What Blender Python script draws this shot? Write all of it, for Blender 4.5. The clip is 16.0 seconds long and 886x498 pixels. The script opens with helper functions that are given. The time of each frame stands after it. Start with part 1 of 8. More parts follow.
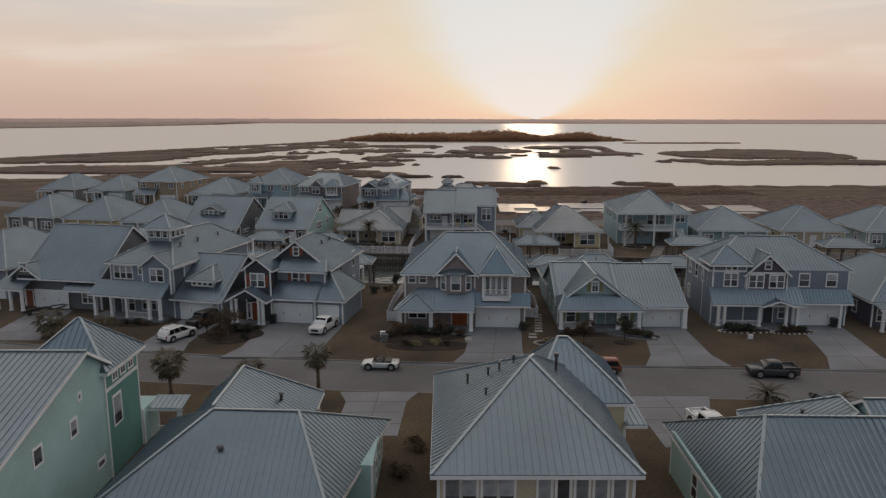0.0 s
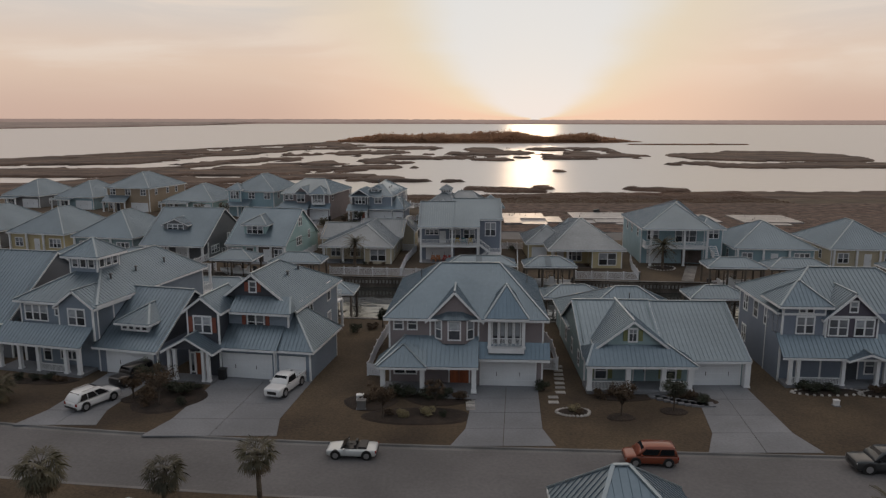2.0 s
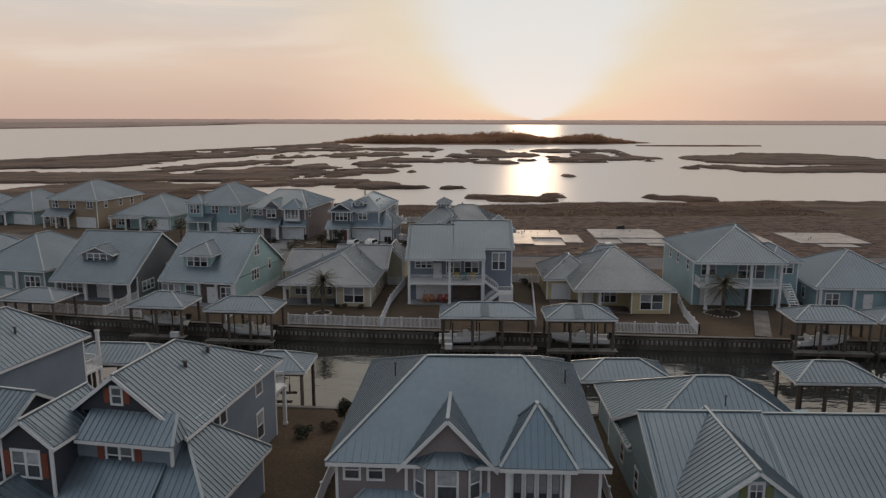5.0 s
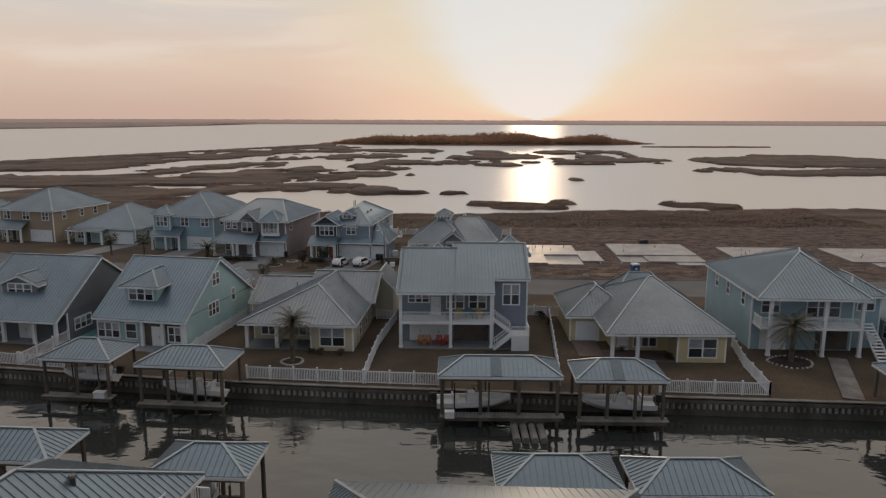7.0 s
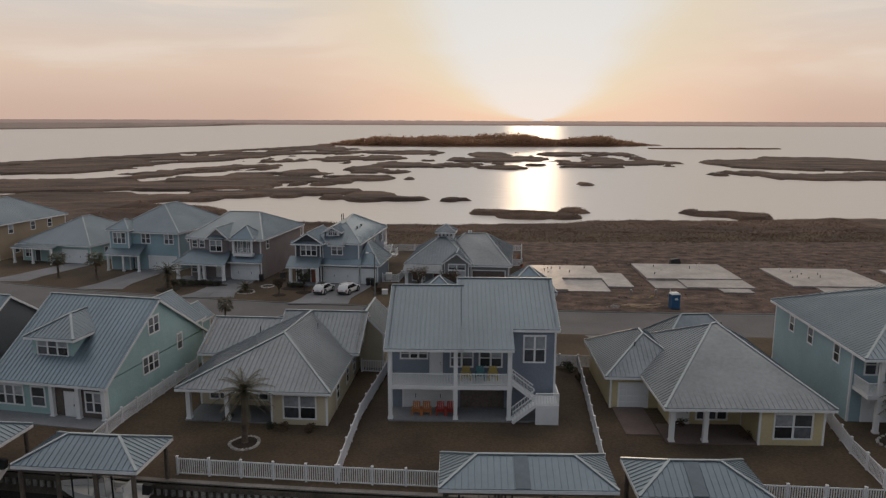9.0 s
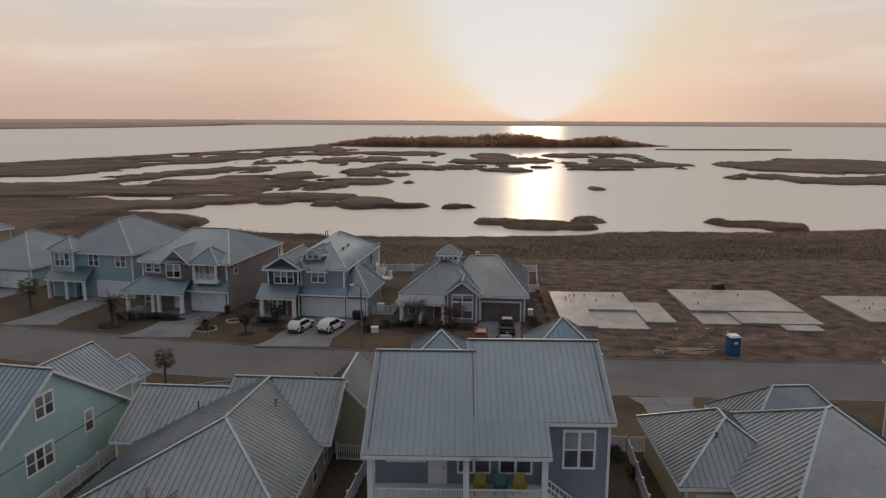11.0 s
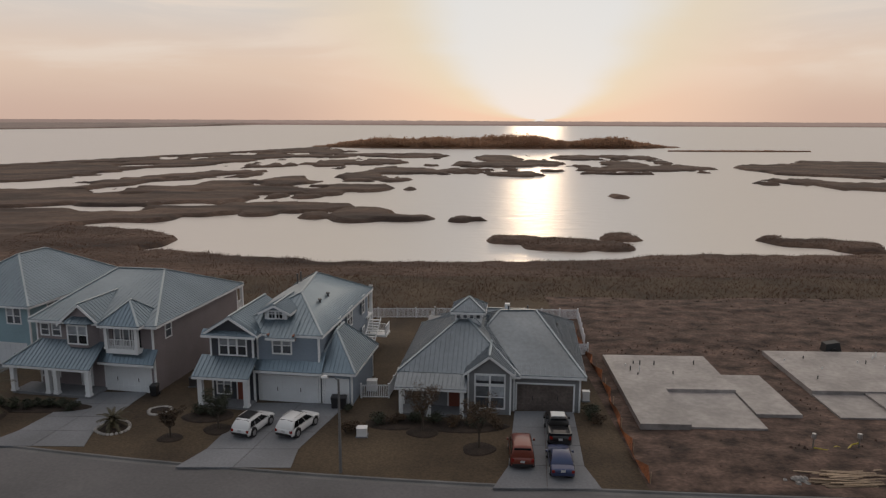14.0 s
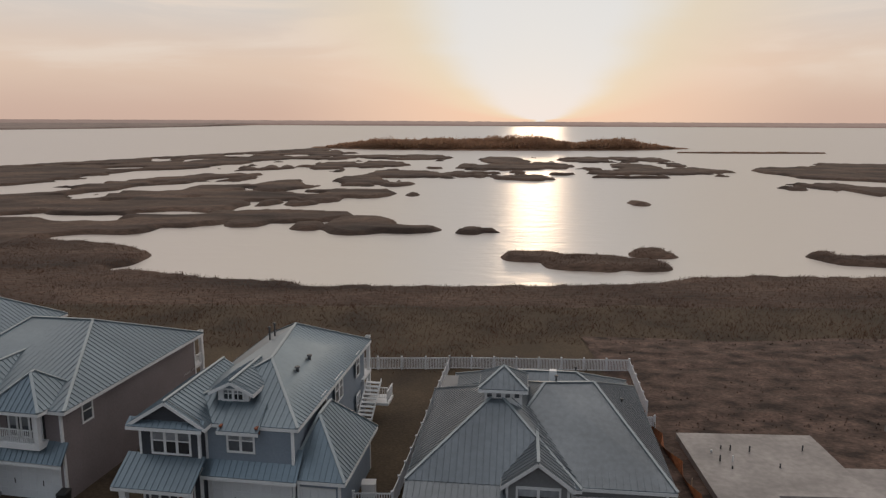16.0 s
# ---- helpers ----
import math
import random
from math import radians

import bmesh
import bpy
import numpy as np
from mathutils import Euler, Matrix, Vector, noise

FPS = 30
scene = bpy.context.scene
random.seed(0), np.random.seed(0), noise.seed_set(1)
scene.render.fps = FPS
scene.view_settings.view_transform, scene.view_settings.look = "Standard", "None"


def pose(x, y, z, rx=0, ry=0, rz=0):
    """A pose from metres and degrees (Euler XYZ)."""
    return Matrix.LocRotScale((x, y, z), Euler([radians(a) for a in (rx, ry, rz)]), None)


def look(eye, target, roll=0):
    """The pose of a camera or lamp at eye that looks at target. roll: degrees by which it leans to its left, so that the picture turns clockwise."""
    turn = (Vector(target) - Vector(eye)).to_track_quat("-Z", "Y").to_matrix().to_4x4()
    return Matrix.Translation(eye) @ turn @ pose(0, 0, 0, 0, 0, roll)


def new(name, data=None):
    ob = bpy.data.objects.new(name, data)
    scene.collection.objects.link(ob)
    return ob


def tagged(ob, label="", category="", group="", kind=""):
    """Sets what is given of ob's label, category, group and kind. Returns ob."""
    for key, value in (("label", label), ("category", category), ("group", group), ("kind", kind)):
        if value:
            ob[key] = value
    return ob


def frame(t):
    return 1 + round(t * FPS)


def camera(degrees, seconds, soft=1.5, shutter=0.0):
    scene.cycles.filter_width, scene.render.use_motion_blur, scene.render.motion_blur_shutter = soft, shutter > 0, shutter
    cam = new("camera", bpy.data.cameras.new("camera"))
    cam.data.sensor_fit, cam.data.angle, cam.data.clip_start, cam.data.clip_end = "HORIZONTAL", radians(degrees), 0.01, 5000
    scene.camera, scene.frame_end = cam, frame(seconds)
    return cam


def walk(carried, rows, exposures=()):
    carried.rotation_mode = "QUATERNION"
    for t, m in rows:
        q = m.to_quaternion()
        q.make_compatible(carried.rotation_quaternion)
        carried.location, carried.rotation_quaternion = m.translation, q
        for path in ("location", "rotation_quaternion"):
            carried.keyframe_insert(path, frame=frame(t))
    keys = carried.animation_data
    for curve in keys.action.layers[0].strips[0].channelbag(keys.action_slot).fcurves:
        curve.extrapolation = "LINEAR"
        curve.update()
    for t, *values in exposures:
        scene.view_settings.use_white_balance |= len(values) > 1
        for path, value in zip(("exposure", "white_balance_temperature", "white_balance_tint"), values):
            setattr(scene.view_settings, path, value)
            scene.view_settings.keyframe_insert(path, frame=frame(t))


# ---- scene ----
cam = camera(64.0, 16.0, soft=1.3)
# seconds, place in metres, then the degrees by which it looks up, leans and turns
ROWS = [
    (0.0, 0.0, 0.0, 25.0, -10.528, 0.0, -0.0),
    (0.5, 0.109, 4.652, 25.0, -10.511, -0.01, 0.008),
    (1.0, 0.242, 9.322, 25.0, -10.503, -0.02, 0.032),
    (1.5, 0.351, 14.053, 25.0, -10.495, -0.03, 0.041),
    (2.0, 0.52, 18.737, 25.0, -10.487, -0.04, 0.057),
    (2.5, 0.69, 23.386, 25.0, -10.479, -0.05, 0.081),
    (3.0, 0.823, 28.082, 25.0, -10.471, -0.07, 0.089),
    (3.5, 0.98, 32.769, 25.0, -10.471, -0.07, 0.114),
    (4.0, 1.15, 37.474, 25.0, -10.471, -0.05, 0.154),
    (6.5, 1.476, 60.461, 25.0, -10.471, -0.08, 0.203),
    (7.0, 1.428, 65.132, 25.0, -10.446, -0.09, 0.219),
    (7.5, 1.379, 69.802, 25.0, -10.446, -0.11, 0.227),
    (8.0, 1.295, 74.494, 25.0, -10.438, -0.12, 0.235),
    (8.5, 1.21, 79.197, 25.0, -10.406, -0.12, 0.243),
    (9.0, 1.162, 83.886, 25.0, -10.398, -0.13, 0.26),
    (11.5, 0.653, 107.177, 25.0, -10.398, -0.17, 0.349),
    (12.0, 0.399, 111.863, 25.0, -10.39, -0.17, 0.357),
    (12.5, 0.157, 116.534, 25.0, -10.382, -0.19, 0.365),
    (13.0, -0.157, 121.189, 25.0, -10.39, -0.19, 0.381),
    (13.5, -0.46, 125.502, 25.0, -10.382, -0.17, 0.398),
    (14.0, -0.835, 130.157, 25.0, -10.39, -0.17, 0.414),
    (14.5, -1.246, 134.831, 25.0, -10.373, -0.17, 0.422),
    (15.0, -1.646, 139.545, 25.0, -10.365, -0.17, 0.438),
    (15.5, -2.093, 144.2, 25.0, -10.365, -0.18, 0.446),
    (16.0, -2.565, 148.878, 25.0, -10.357, -0.19, 0.471),
]
walk(cam, [(t, pose(x, y, z, 90 + pitch, roll, yaw)) for t, x, y, z, pitch, roll, yaw in ROWS])

# ---- world, sun ----
SUN_AZ, SUN_EL = 7.0, 4.0   # degrees to the right of +y, above the horizon
sun_dir = Vector((math.sin(radians(SUN_AZ)) * math.cos(radians(SUN_EL)), math.cos(radians(SUN_AZ)) * math.cos(radians(SUN_EL)), math.sin(radians(SUN_EL))))

world = bpy.data.worlds.new("sky")
scene.world = world
world.use_nodes = True
wn, wl = world.node_tree.nodes, world.node_tree.links
wn.clear()


def wmath(op, a, b=None, c=None):
    n = wn.new("ShaderNodeMath")
    n.operation = op
    for i, v in enumerate((a, b, c)):
        if v is None:
            continue
        if isinstance(v, (int, float)):
            n.inputs[i].default_value = v
        else:
            wl.new(v, n.inputs[i])
    return n.outputs[0]


def wmix(f, a, b, blend="MIX"):
    n = wn.new("ShaderNodeMix")
    n.data_type, n.blend_type = "RGBA", blend
    for i, v in ((0, f), (6, a), (7, b)):
        if isinstance(v, (int, float)):
            n.inputs[i].default_value = v
        elif isinstance(v, tuple):
            n.inputs[i].default_value = (*v, 1)
        else:
            wl.new(v, n.inputs[i])
    return n.outputs[2]


def wrange(v, a, b, c=0.0, d=1.0, smooth=True):
    n = wn.new("ShaderNodeMapRange")
    n.interpolation_type = "SMOOTHSTEP" if smooth else "LINEAR"
    wl.new(v, n.inputs[0])
    for i, x in zip((1, 2, 3, 4), (a, b, c, d)):
        n.inputs[i].default_value = x
    return n.outputs[0]


geo = wn.new("ShaderNodeTexCoord")
sep = wn.new("ShaderNodeSeparateXYZ")
wl.new(geo.outputs["Generated"], sep.inputs[0])
DX, DY, DZ = sep.outputs
dotn = wn.new("ShaderNodeVectorMath")
dotn.operation = "DOT_PRODUCT"
wl.new(geo.outputs["Generated"], dotn.inputs[0])
dotn.inputs[1].default_value = sun_dir
TO_SUN = dotn.outputs["Value"]
# thin high cloud streaks, seen towards the sun
cm = wn.new("ShaderNodeMapping")
wl.new(geo.outputs["Generated"], cm.inputs[0])
cm.inputs["Scale"].default_value = (2.6, 2.6, 15.0)
cm.inputs["Rotation"].default_value = (0.0, radians(9), 0.0)
cn = wn.new("ShaderNodeTexNoise")
cn.inputs["Scale"].default_value, cn.inputs["Detail"].default_value = 1.6, 6.0
cn.inputs["Roughness"].default_value, cn.inputs["Distortion"].default_value = 0.52, 0.5
wl.new(cm.outputs[0], cn.inputs[0])
CLOUD = wrange(cn.outputs[0], 0.40, 0.66)
# colour by height above the horizon, on the side of the sun
low = wmix(wrange(DZ, 0.0, 0.08), (0.635, 0.455, 0.375), (0.765, 0.59, 0.475))
up = wmix(wrange(DZ, 0.06, 0.17), low, (0.67, 0.635, 0.605))
up = wmix(wrange(DZ, 0.18, 0.42), up, (0.92, 0.81, 0.745))
front = wmix(wmath("MULTIPLY", CLOUD, wrange(DZ, 0.015, 0.10, 0.0, 0.9)), up, (0.82, 0.70, 0.605))
# the far side of the sky is dim and blue at this hour
side = wrange(TO_SUN, -0.5, 0.75)
back = wmix(wrange(DZ, 0.0, 0.9), (0.375, 0.37, 0.385), (0.355, 0.40, 0.455))
base = wmix(side, back, front)
# the hazy sun: a broad yellow veil and a white middle
veil = wmix(wrange(TO_SUN, 0.93, 0.998, 0.0, 0.75), base, (0.86, 0.63, 0.49))
across = wmath("ADD", wmath("MULTIPLY", DX, math.cos(radians(SUN_AZ))), wmath("MULTIPLY", DY, -math.sin(radians(SUN_AZ))))
ahead = wmath("GREATER_THAN", DY, 0.0)
# the white of the haze opens upwards from the horizon like a cup, with a pale yellow rim
lift = wmath("MAXIMUM", DZ, 0.0)
spread = wmath("ADD", wmath("MULTIPLY", wmath("SQRT", lift), 0.31), 0.006)
fan = wmath("DIVIDE", wmath("ABSOLUTE", wmath("ADD", across, wmath("MULTIPLY", wmath("SUBTRACT", cn.outputs[0], 0.5), 0.05))), spread)
high = wmath("MULTIPLY", wrange(DZ, 0.60, 0.24), ahead)
glow = wmix(wmath("MULTIPLY", wrange(fan, 3.3, 0.9, 0.0, 0.85), high), veil, (0.775, 0.70, 0.545))
glow = wmix(wmath("MULTIPLY", wrange(fan, 1.7, 0.75), high), glow, (0.775, 0.775, 0.77))
# the physical sky under the haze
sky = wn.new("ShaderNodeTexSky")
sky.sky_type, sky.sun_disc = "NISHITA", False
sky.sun_elevation, sky.sun_rotation = radians(SUN_EL), radians(SUN_AZ)
b1, b2 = wn.new("ShaderNodeBackground"), wn.new("ShaderNodeBackground")
wl.new(glow, b1.inputs[0])
b1.inputs[1].default_value = 0.98
wl.new(sky.outputs[0], b2.inputs[0])
b2.inputs[1].default_value = 0.05
mixb = wn.new("ShaderNodeMixShader")
mixb.inputs[0].default_value = 0.05
wl.new(b1.outputs[0], mixb.inputs[1])
wl.new(b2.outputs[0], mixb.inputs[2])
wout = wn.new("ShaderNodeOutputWorld")
wl.new(mixb.outputs[0], wout.inputs[0])

sun = new("sun", bpy.data.lights.new("sun", "SUN"))
sun.data.energy, sun.data.angle, sun.data.color = 0.21, radians(4.0), (1.0, 0.72, 0.48)
sun.matrix_world = look(sun_dir * 100, (0, 0, 0))


# ---- materials ----
def material(name, color, rough=0.7, metal=0.0, var=0.12, scale=1.5, fine=18.0, bump=0.15, bump_scale=None, spec=0.5, stretch=(1, 1, 1), rand=0.0, tint=None):
    """A surface with two scales of variation, a fine relief and, where asked, a change from piece to piece."""
    m = bpy.data.materials.new(name)
    m.use_nodes = True
    n, l = m.node_tree.nodes, m.node_tree.links
    p = n["Principled BSDF"]
    p.inputs["Roughness"].default_value, p.inputs["Metallic"].default_value = rough, metal
    p.inputs["Specular IOR Level"].default_value = spec
    tc = n.new("ShaderNodeTexCoord")
    mp = n.new("ShaderNodeMapping")
    mp.inputs["Scale"].default_value = stretch
    l.new(tc.outputs["Object"], mp.inputs[0])
    a, b = n.new("ShaderNodeTexNoise"), n.new("ShaderNodeTexNoise")
    a.inputs["Scale"].default_value, a.inputs["Detail"].default_value = scale * 0.25, 5
    b.inputs["Scale"].default_value, b.inputs["Detail"].default_value = fine, 3
    l.new(mp.outputs[0], a.inputs[0])
    l.new(mp.outputs[0], b.inputs[0])
    mx = n.new("ShaderNodeMix")
    mx.data_type = "RGBA"
    lo = tuple(c * (1 - var * 1.6) for c in color)
    hi = tint or tuple(min(1, c * (1 + var * 1.6)) for c in color)
    mx.inputs[6].default_value, mx.inputs[7].default_value = (*lo, 1), (*hi, 1)
    ramp = n.new("ShaderNodeMapRange")
    ramp.inputs[1].default_value, ramp.inputs[2].default_value = 0.33, 0.67
    l.new(a.outputs[0], ramp.inputs[0])
    l.new(ramp.outputs[0], mx.inputs[0])
    m2 = n.new("ShaderNodeMix")
    m2.data_type, m2.blend_type = "RGBA", "MULTIPLY"
    m2.inputs[0].default_value = min(1.0, var * 3)
    r2 = n.new("ShaderNodeMapRange")
    r2.inputs[1].default_value, r2.inputs[2].default_value, r2.inputs[3].default_value, r2.inputs[4].default_value = 0.3, 0.7, 0.6, 1.25
    l.new(b.outputs[0], r2.inputs[0])
    l.new(mx.outputs[2], m2.inputs[6])
    l.new(r2.outputs[0], m2.inputs[7])
    out = m2.outputs[2]
    if rand:
        oi = n.new("ShaderNodeObjectInfo")
        r3 = n.new("ShaderNodeMapRange")
        r3.inputs[3].default_value, r3.inputs[4].default_value = 1 - rand, 1 + rand
        l.new(oi.outputs["Random"], r3.inputs[0])
        m3 = n.new("ShaderNodeMix")
        m3.data_type, m3.blend_type = "RGBA", "MULTIPLY"
        m3.inputs[0].default_value = 1
        l.new(out, m3.inputs[6])
        l.new(r3.outputs[0], m3.inputs[7])
        out = m3.outputs[2]
    l.new(out, p.inputs["Base Color"])
    if bump:
        bp = n.new("ShaderNodeBump")
        bp.inputs["Strength"].default_value, bp.inputs["Distance"].default_value = bump, 0.05
        l.new(b.outputs[0], bp.inputs["Height"])
        l.new(bp.outputs[0], p.inputs["Normal"])
    return m


def siding(name, color):
    """Painted lap boards: a saw-tooth relief every 18 cm of height, and faded paint."""
    m = material(name, color, rough=0.62, var=0.07, scale=1.2, fine=7, bump=0)
    n, l = m.node_tree.nodes, m.node_tree.links
    tc = n.new("ShaderNodeTexCoord")
    sp = n.new("ShaderNodeSeparateXYZ")
    l.new(tc.outputs["Object"], sp.inputs[0])
    k = n.new("ShaderNodeMath")
    k.operation = "MULTIPLY"
    k.inputs[1].default_value = 1 / 0.18
    l.new(sp.outputs[2], k.inputs[0])
    fr = n.new("ShaderNodeMath")
    fr.operation = "FRACT"
    l.new(k.outputs[0], fr.inputs[0])
    bp = n.new("ShaderNodeBump")
    bp.invert = True
    bp.inputs["Strength"].default_value, bp.inputs["Distance"].default_value = 0.5, 0.02
    l.new(fr.outputs[0], bp.inputs["Height"])
    l.new(bp.outputs[0], n["Principled BSDF"].inputs["Normal"])
    return m


def glass(name, color=(0.075, 0.08, 0.09), rough=0.06):
    m = material(name, color, rough=rough, var=0.25, scale=1.5, fine=2.0, bump=0, rand=0.75)
    m.node_tree.nodes["Principled BSDF"].inputs["Coat Weight"].default_value = 0.3
    return m


def water_material(name, rough, chop, ior, color, swell):
    m = bpy.data.materials.new(name)
    m.use_nodes = True
    n, l = m.node_tree.nodes, m.node_tree.links
    p = n["Principled BSDF"]
    p.inputs["Base Color"].default_value = (*color, 1)
    p.inputs["Roughness"].default_value, p.inputs["IOR"].default_value = rough, ior
    tc = n.new("ShaderNodeTexCoord")
    mp = n.new("ShaderNodeMapping")
    mp.inputs["Scale"].default_value = (0.55, 1.0, 1.0)
    l.new(tc.outputs["Object"], mp.inputs[0])
    a, b, patch = n.new("ShaderNodeTexNoise"), n.new("ShaderNodeTexNoise"), n.new("ShaderNodeTexNoise")
    a.inputs["Scale"].default_value, a.inputs["Detail"].default_value = 0.9, 3
    b.inputs["Scale"].default_value, b.inputs["Detail"].default_value = 0.28, 4
    patch.inputs["Scale"].default_value, patch.inputs["Detail"].default_value = 0.02, 4
    for q in (a, b, patch):
        l.new(mp.outputs[0], q.inputs[0])
    calm = n.new("ShaderNodeMapRange")
    calm.inputs[1].default_value, calm.inputs[2].default_value, calm.inputs[3].default_value, calm.inputs[4].default_value = 0.35, 0.65, 0.15 * chop, 0.8 * chop
    l.new(patch.outputs[0], calm.inputs[0])
    b1 = n.new("ShaderNodeBump")
    b1.inputs["Distance"].default_value = 0.05
    l.new(calm.outputs[0], b1.inputs["Strength"])
    l.new(a.outputs[0], b1.inputs["Height"])
    b2 = n.new("ShaderNodeBump")
    b2.inputs["Strength"].default_value, b2.inputs["Distance"].default_value = 0.5, 0.25 * swell
    l.new(b.outputs[0], b2.inputs["Height"])
    l.new(b1.outputs[0], b2.inputs["Normal"])
    l.new(b2.outputs[0], p.inputs["Normal"])
    return m


METAL = material("galvalume roof sheet", (0.200, 0.254, 0.296), rough=0.37, metal=0.75, var=0.05, scale=0.8, fine=3, bump=0.03, rand=0.06)
METAL_DARK = material("weathered roof sheet", (0.205, 0.235, 0.262), rough=0.38, metal=0.72, var=0.09, scale=0.8, fine=3, bump=0.03)
PATCH = material("dull replaced roof panel", (0.15, 0.19, 0.22), rough=0.55, metal=0.3, var=0.1, scale=0.8, fine=3, bump=0.03)
CAP = material("roof cap flashing", (0.33, 0.38, 0.41), rough=0.4, metal=0.4, var=0.05, bump=0.02)
TRIM = material("white trim paint", (0.74, 0.75, 0.76), rough=0.5, var=0.05, scale=1, fine=9, bump=0.03)
GARAGE = material("garage door paint", (0.70, 0.72, 0.74), rough=0.5, var=0.04, bump=0.02)
VINYL = material("white vinyl fence", (0.72, 0.73, 0.76), rough=0.45, var=0.05, bump=0.02)
GLASS = glass("window glass", (0.09, 0.097, 0.11))
BLIND = glass("window glass before a pale blind", (0.25, 0.265, 0.285), 0.12)
# brown that paints shade onto flat panels, and colours one real garage door
BROWN_SHADE_AND_DOOR = material("dark brown for painted shade and a garage door", (0.115, 0.092, 0.082), rough=0.8, var=0.2, scale=2, fine=5, bump=0.1)
PATIO = material("brown stained patio", (0.125, 0.092, 0.082), rough=0.75, var=0.15, scale=1, fine=6, bump=0.1)
CARGLASS = material("car glass", (0.010, 0.011, 0.013), rough=0.12, var=0.05, bump=0, spec=0.25)
LAWN = material("dormant lawn", (0.078, 0.052, 0.031), rough=0.95, var=0.28, scale=0.5, fine=5, bump=0.6, tint=(0.102, 0.072, 0.042))
BED = material("mulch bed", (0.030, 0.020, 0.014), rough=0.95, var=0.3, scale=3, fine=14, bump=0.9)
ROAD = material("worn concrete road", (0.125, 0.12, 0.122), rough=0.85, var=0.10, scale=0.5, fine=4, bump=0.15)
CONCRETE = material("driveway concrete", (0.185, 0.19, 0.203), rough=0.8, var=0.10, scale=0.7, fine=5, bump=0.12, rand=0.06)
KERB = material("kerb concrete", (0.165, 0.16, 0.157), rough=0.85, var=0.15, scale=1, bump=0.15)
SLAB = material("fresh slab concrete", (0.275, 0.25, 0.24), rough=0.42, var=0.16, scale=1.2, fine=2.0, bump=0.08)
DIRT = material("graded dirt", (0.088, 0.052, 0.038), rough=0.95, var=0.38, scale=2.0, fine=3.0, bump=1.0, stretch=(0.9, 1.2, 1), tint=(0.155, 0.098, 0.075))
MARSH = material("dry marsh reed bed", (0.090, 0.054, 0.038), rough=0.95, var=0.36, scale=0.3, fine=1.6, bump=1.0, stretch=(0.35, 1.0, 1), tint=(0.140, 0.088, 0.062))
REED = material("reed blades", (0.088, 0.052, 0.037), rough=0.9, var=0.3, scale=0.4, fine=2, bump=0)
WOODS = material("distant scrub", (0.36, 0.245, 0.18), rough=0.95, var=0.3, scale=0.05, fine=0.4, bump=0)
# thin leaves against the low sun let light through
for leaf, hue, share in ((WOODS, (0.42, 0.25, 0.15), 0.6), (REED, (0.165, 0.092, 0.062), 0.3)):
    tree = leaf.node_tree
    tl, both = tree.nodes.new("ShaderNodeBsdfTranslucent"), tree.nodes.new("ShaderNodeMixShader")
    tl.inputs[0].default_value = (*hue, 1)
    both.inputs[0].default_value = share
    tree.links.new(tree.nodes["Principled BSDF"].outputs[0], both.inputs[1])
    tree.links.new(tl.outputs[0], both.inputs[2])
    tree.links.new(both.outputs[0], tree.nodes["Material Output"].inputs[0])
PILING = material("treated piling timber", (0.115, 0.095, 0.078), rough=0.85, var=0.25, scale=2, fine=12, bump=0.3, stretch=(1, 1, 0.3))
DOCK = material("weathered dock boards", (0.20, 0.185, 0.17), rough=0.85, var=0.2, scale=2, fine=10, bump=0.3)
SHEET = material("bulkhead sheet pile", (0.27, 0.255, 0.235), rough=0.8, var=0.3, scale=2, fine=6, bump=0.2)
RUBBER = material("tyre rubber", (0.018, 0.018, 0.018), rough=0.8, var=0.1, bump=0.05)
RIM = material("alloy rim", (0.45, 0.45, 0.46), rough=0.35, metal=0.8, var=0.05, bump=0)
BLACK = material("black plastic", (0.02, 0.02, 0.022), rough=0.5, var=0.1, bump=0.03)
LAMP_RED = material("red lamp lens", (0.25, 0.02, 0.015), rough=0.25, var=0.05, bump=0)
LAMP_CLEAR = material("clear lamp lens", (0.6, 0.6, 0.6), rough=0.15, var=0.05, bump=0)
GEL = material("white gelcoat", (0.72, 0.72, 0.72), rough=0.3, var=0.05, bump=0.01)
TRUNK = material("palm trunk", (0.13, 0.10, 0.075), rough=0.9, var=0.3, scale=4, fine=14, bump=0.7)
FROND = material("palm frond", (0.058, 0.050, 0.024), rough=0.6, var=0.25, scale=2, fine=6, bump=0.1, rand=0.15)
FROND_DRY = material("dry palm frond", (0.12, 0.085, 0.045), rough=0.8, var=0.3, scale=2, fine=6, bump=0.1)
SHRUB = material("evergreen shrub leaves", (0.032, 0.038, 0.020), rough=0.7, var=0.3, scale=3, fine=9, bump=0, rand=0.2)
SHRUB_BROWN = material("winter shrub leaves", (0.085, 0.055, 0.032), rough=0.8, var=0.3, scale=3, fine=9, bump=0, rand=0.2)
GRASS_PALE = material("ornamental grass", (0.26, 0.22, 0.12), rough=0.8, var=0.2, scale=3, fine=9, bump=0)
TWIG = material("bare twigs", (0.075, 0.058, 0.045), rough=0.9, var=0.2, scale=4, bump=0.2)
STONE = material("edging stone", (0.36, 0.34, 0.32), rough=0.85, var=0.2, scale=3, fine=9, bump=0.3, rand=0.2)
WOOD_DOOR = material("stained wood door", (0.27, 0.075, 0.028), rough=0.45, var=0.2, scale=3, fine=10, bump=0.1, stretch=(4, 4, 0.5))
SHUTTER = material("red brown shutter", (0.24, 0.072, 0.045), rough=0.6, var=0.1, bump=0.1)
SHUTTER_G = material("olive shutter", (0.20, 0.22, 0.10), rough=0.6, var=0.1, bump=0.1)
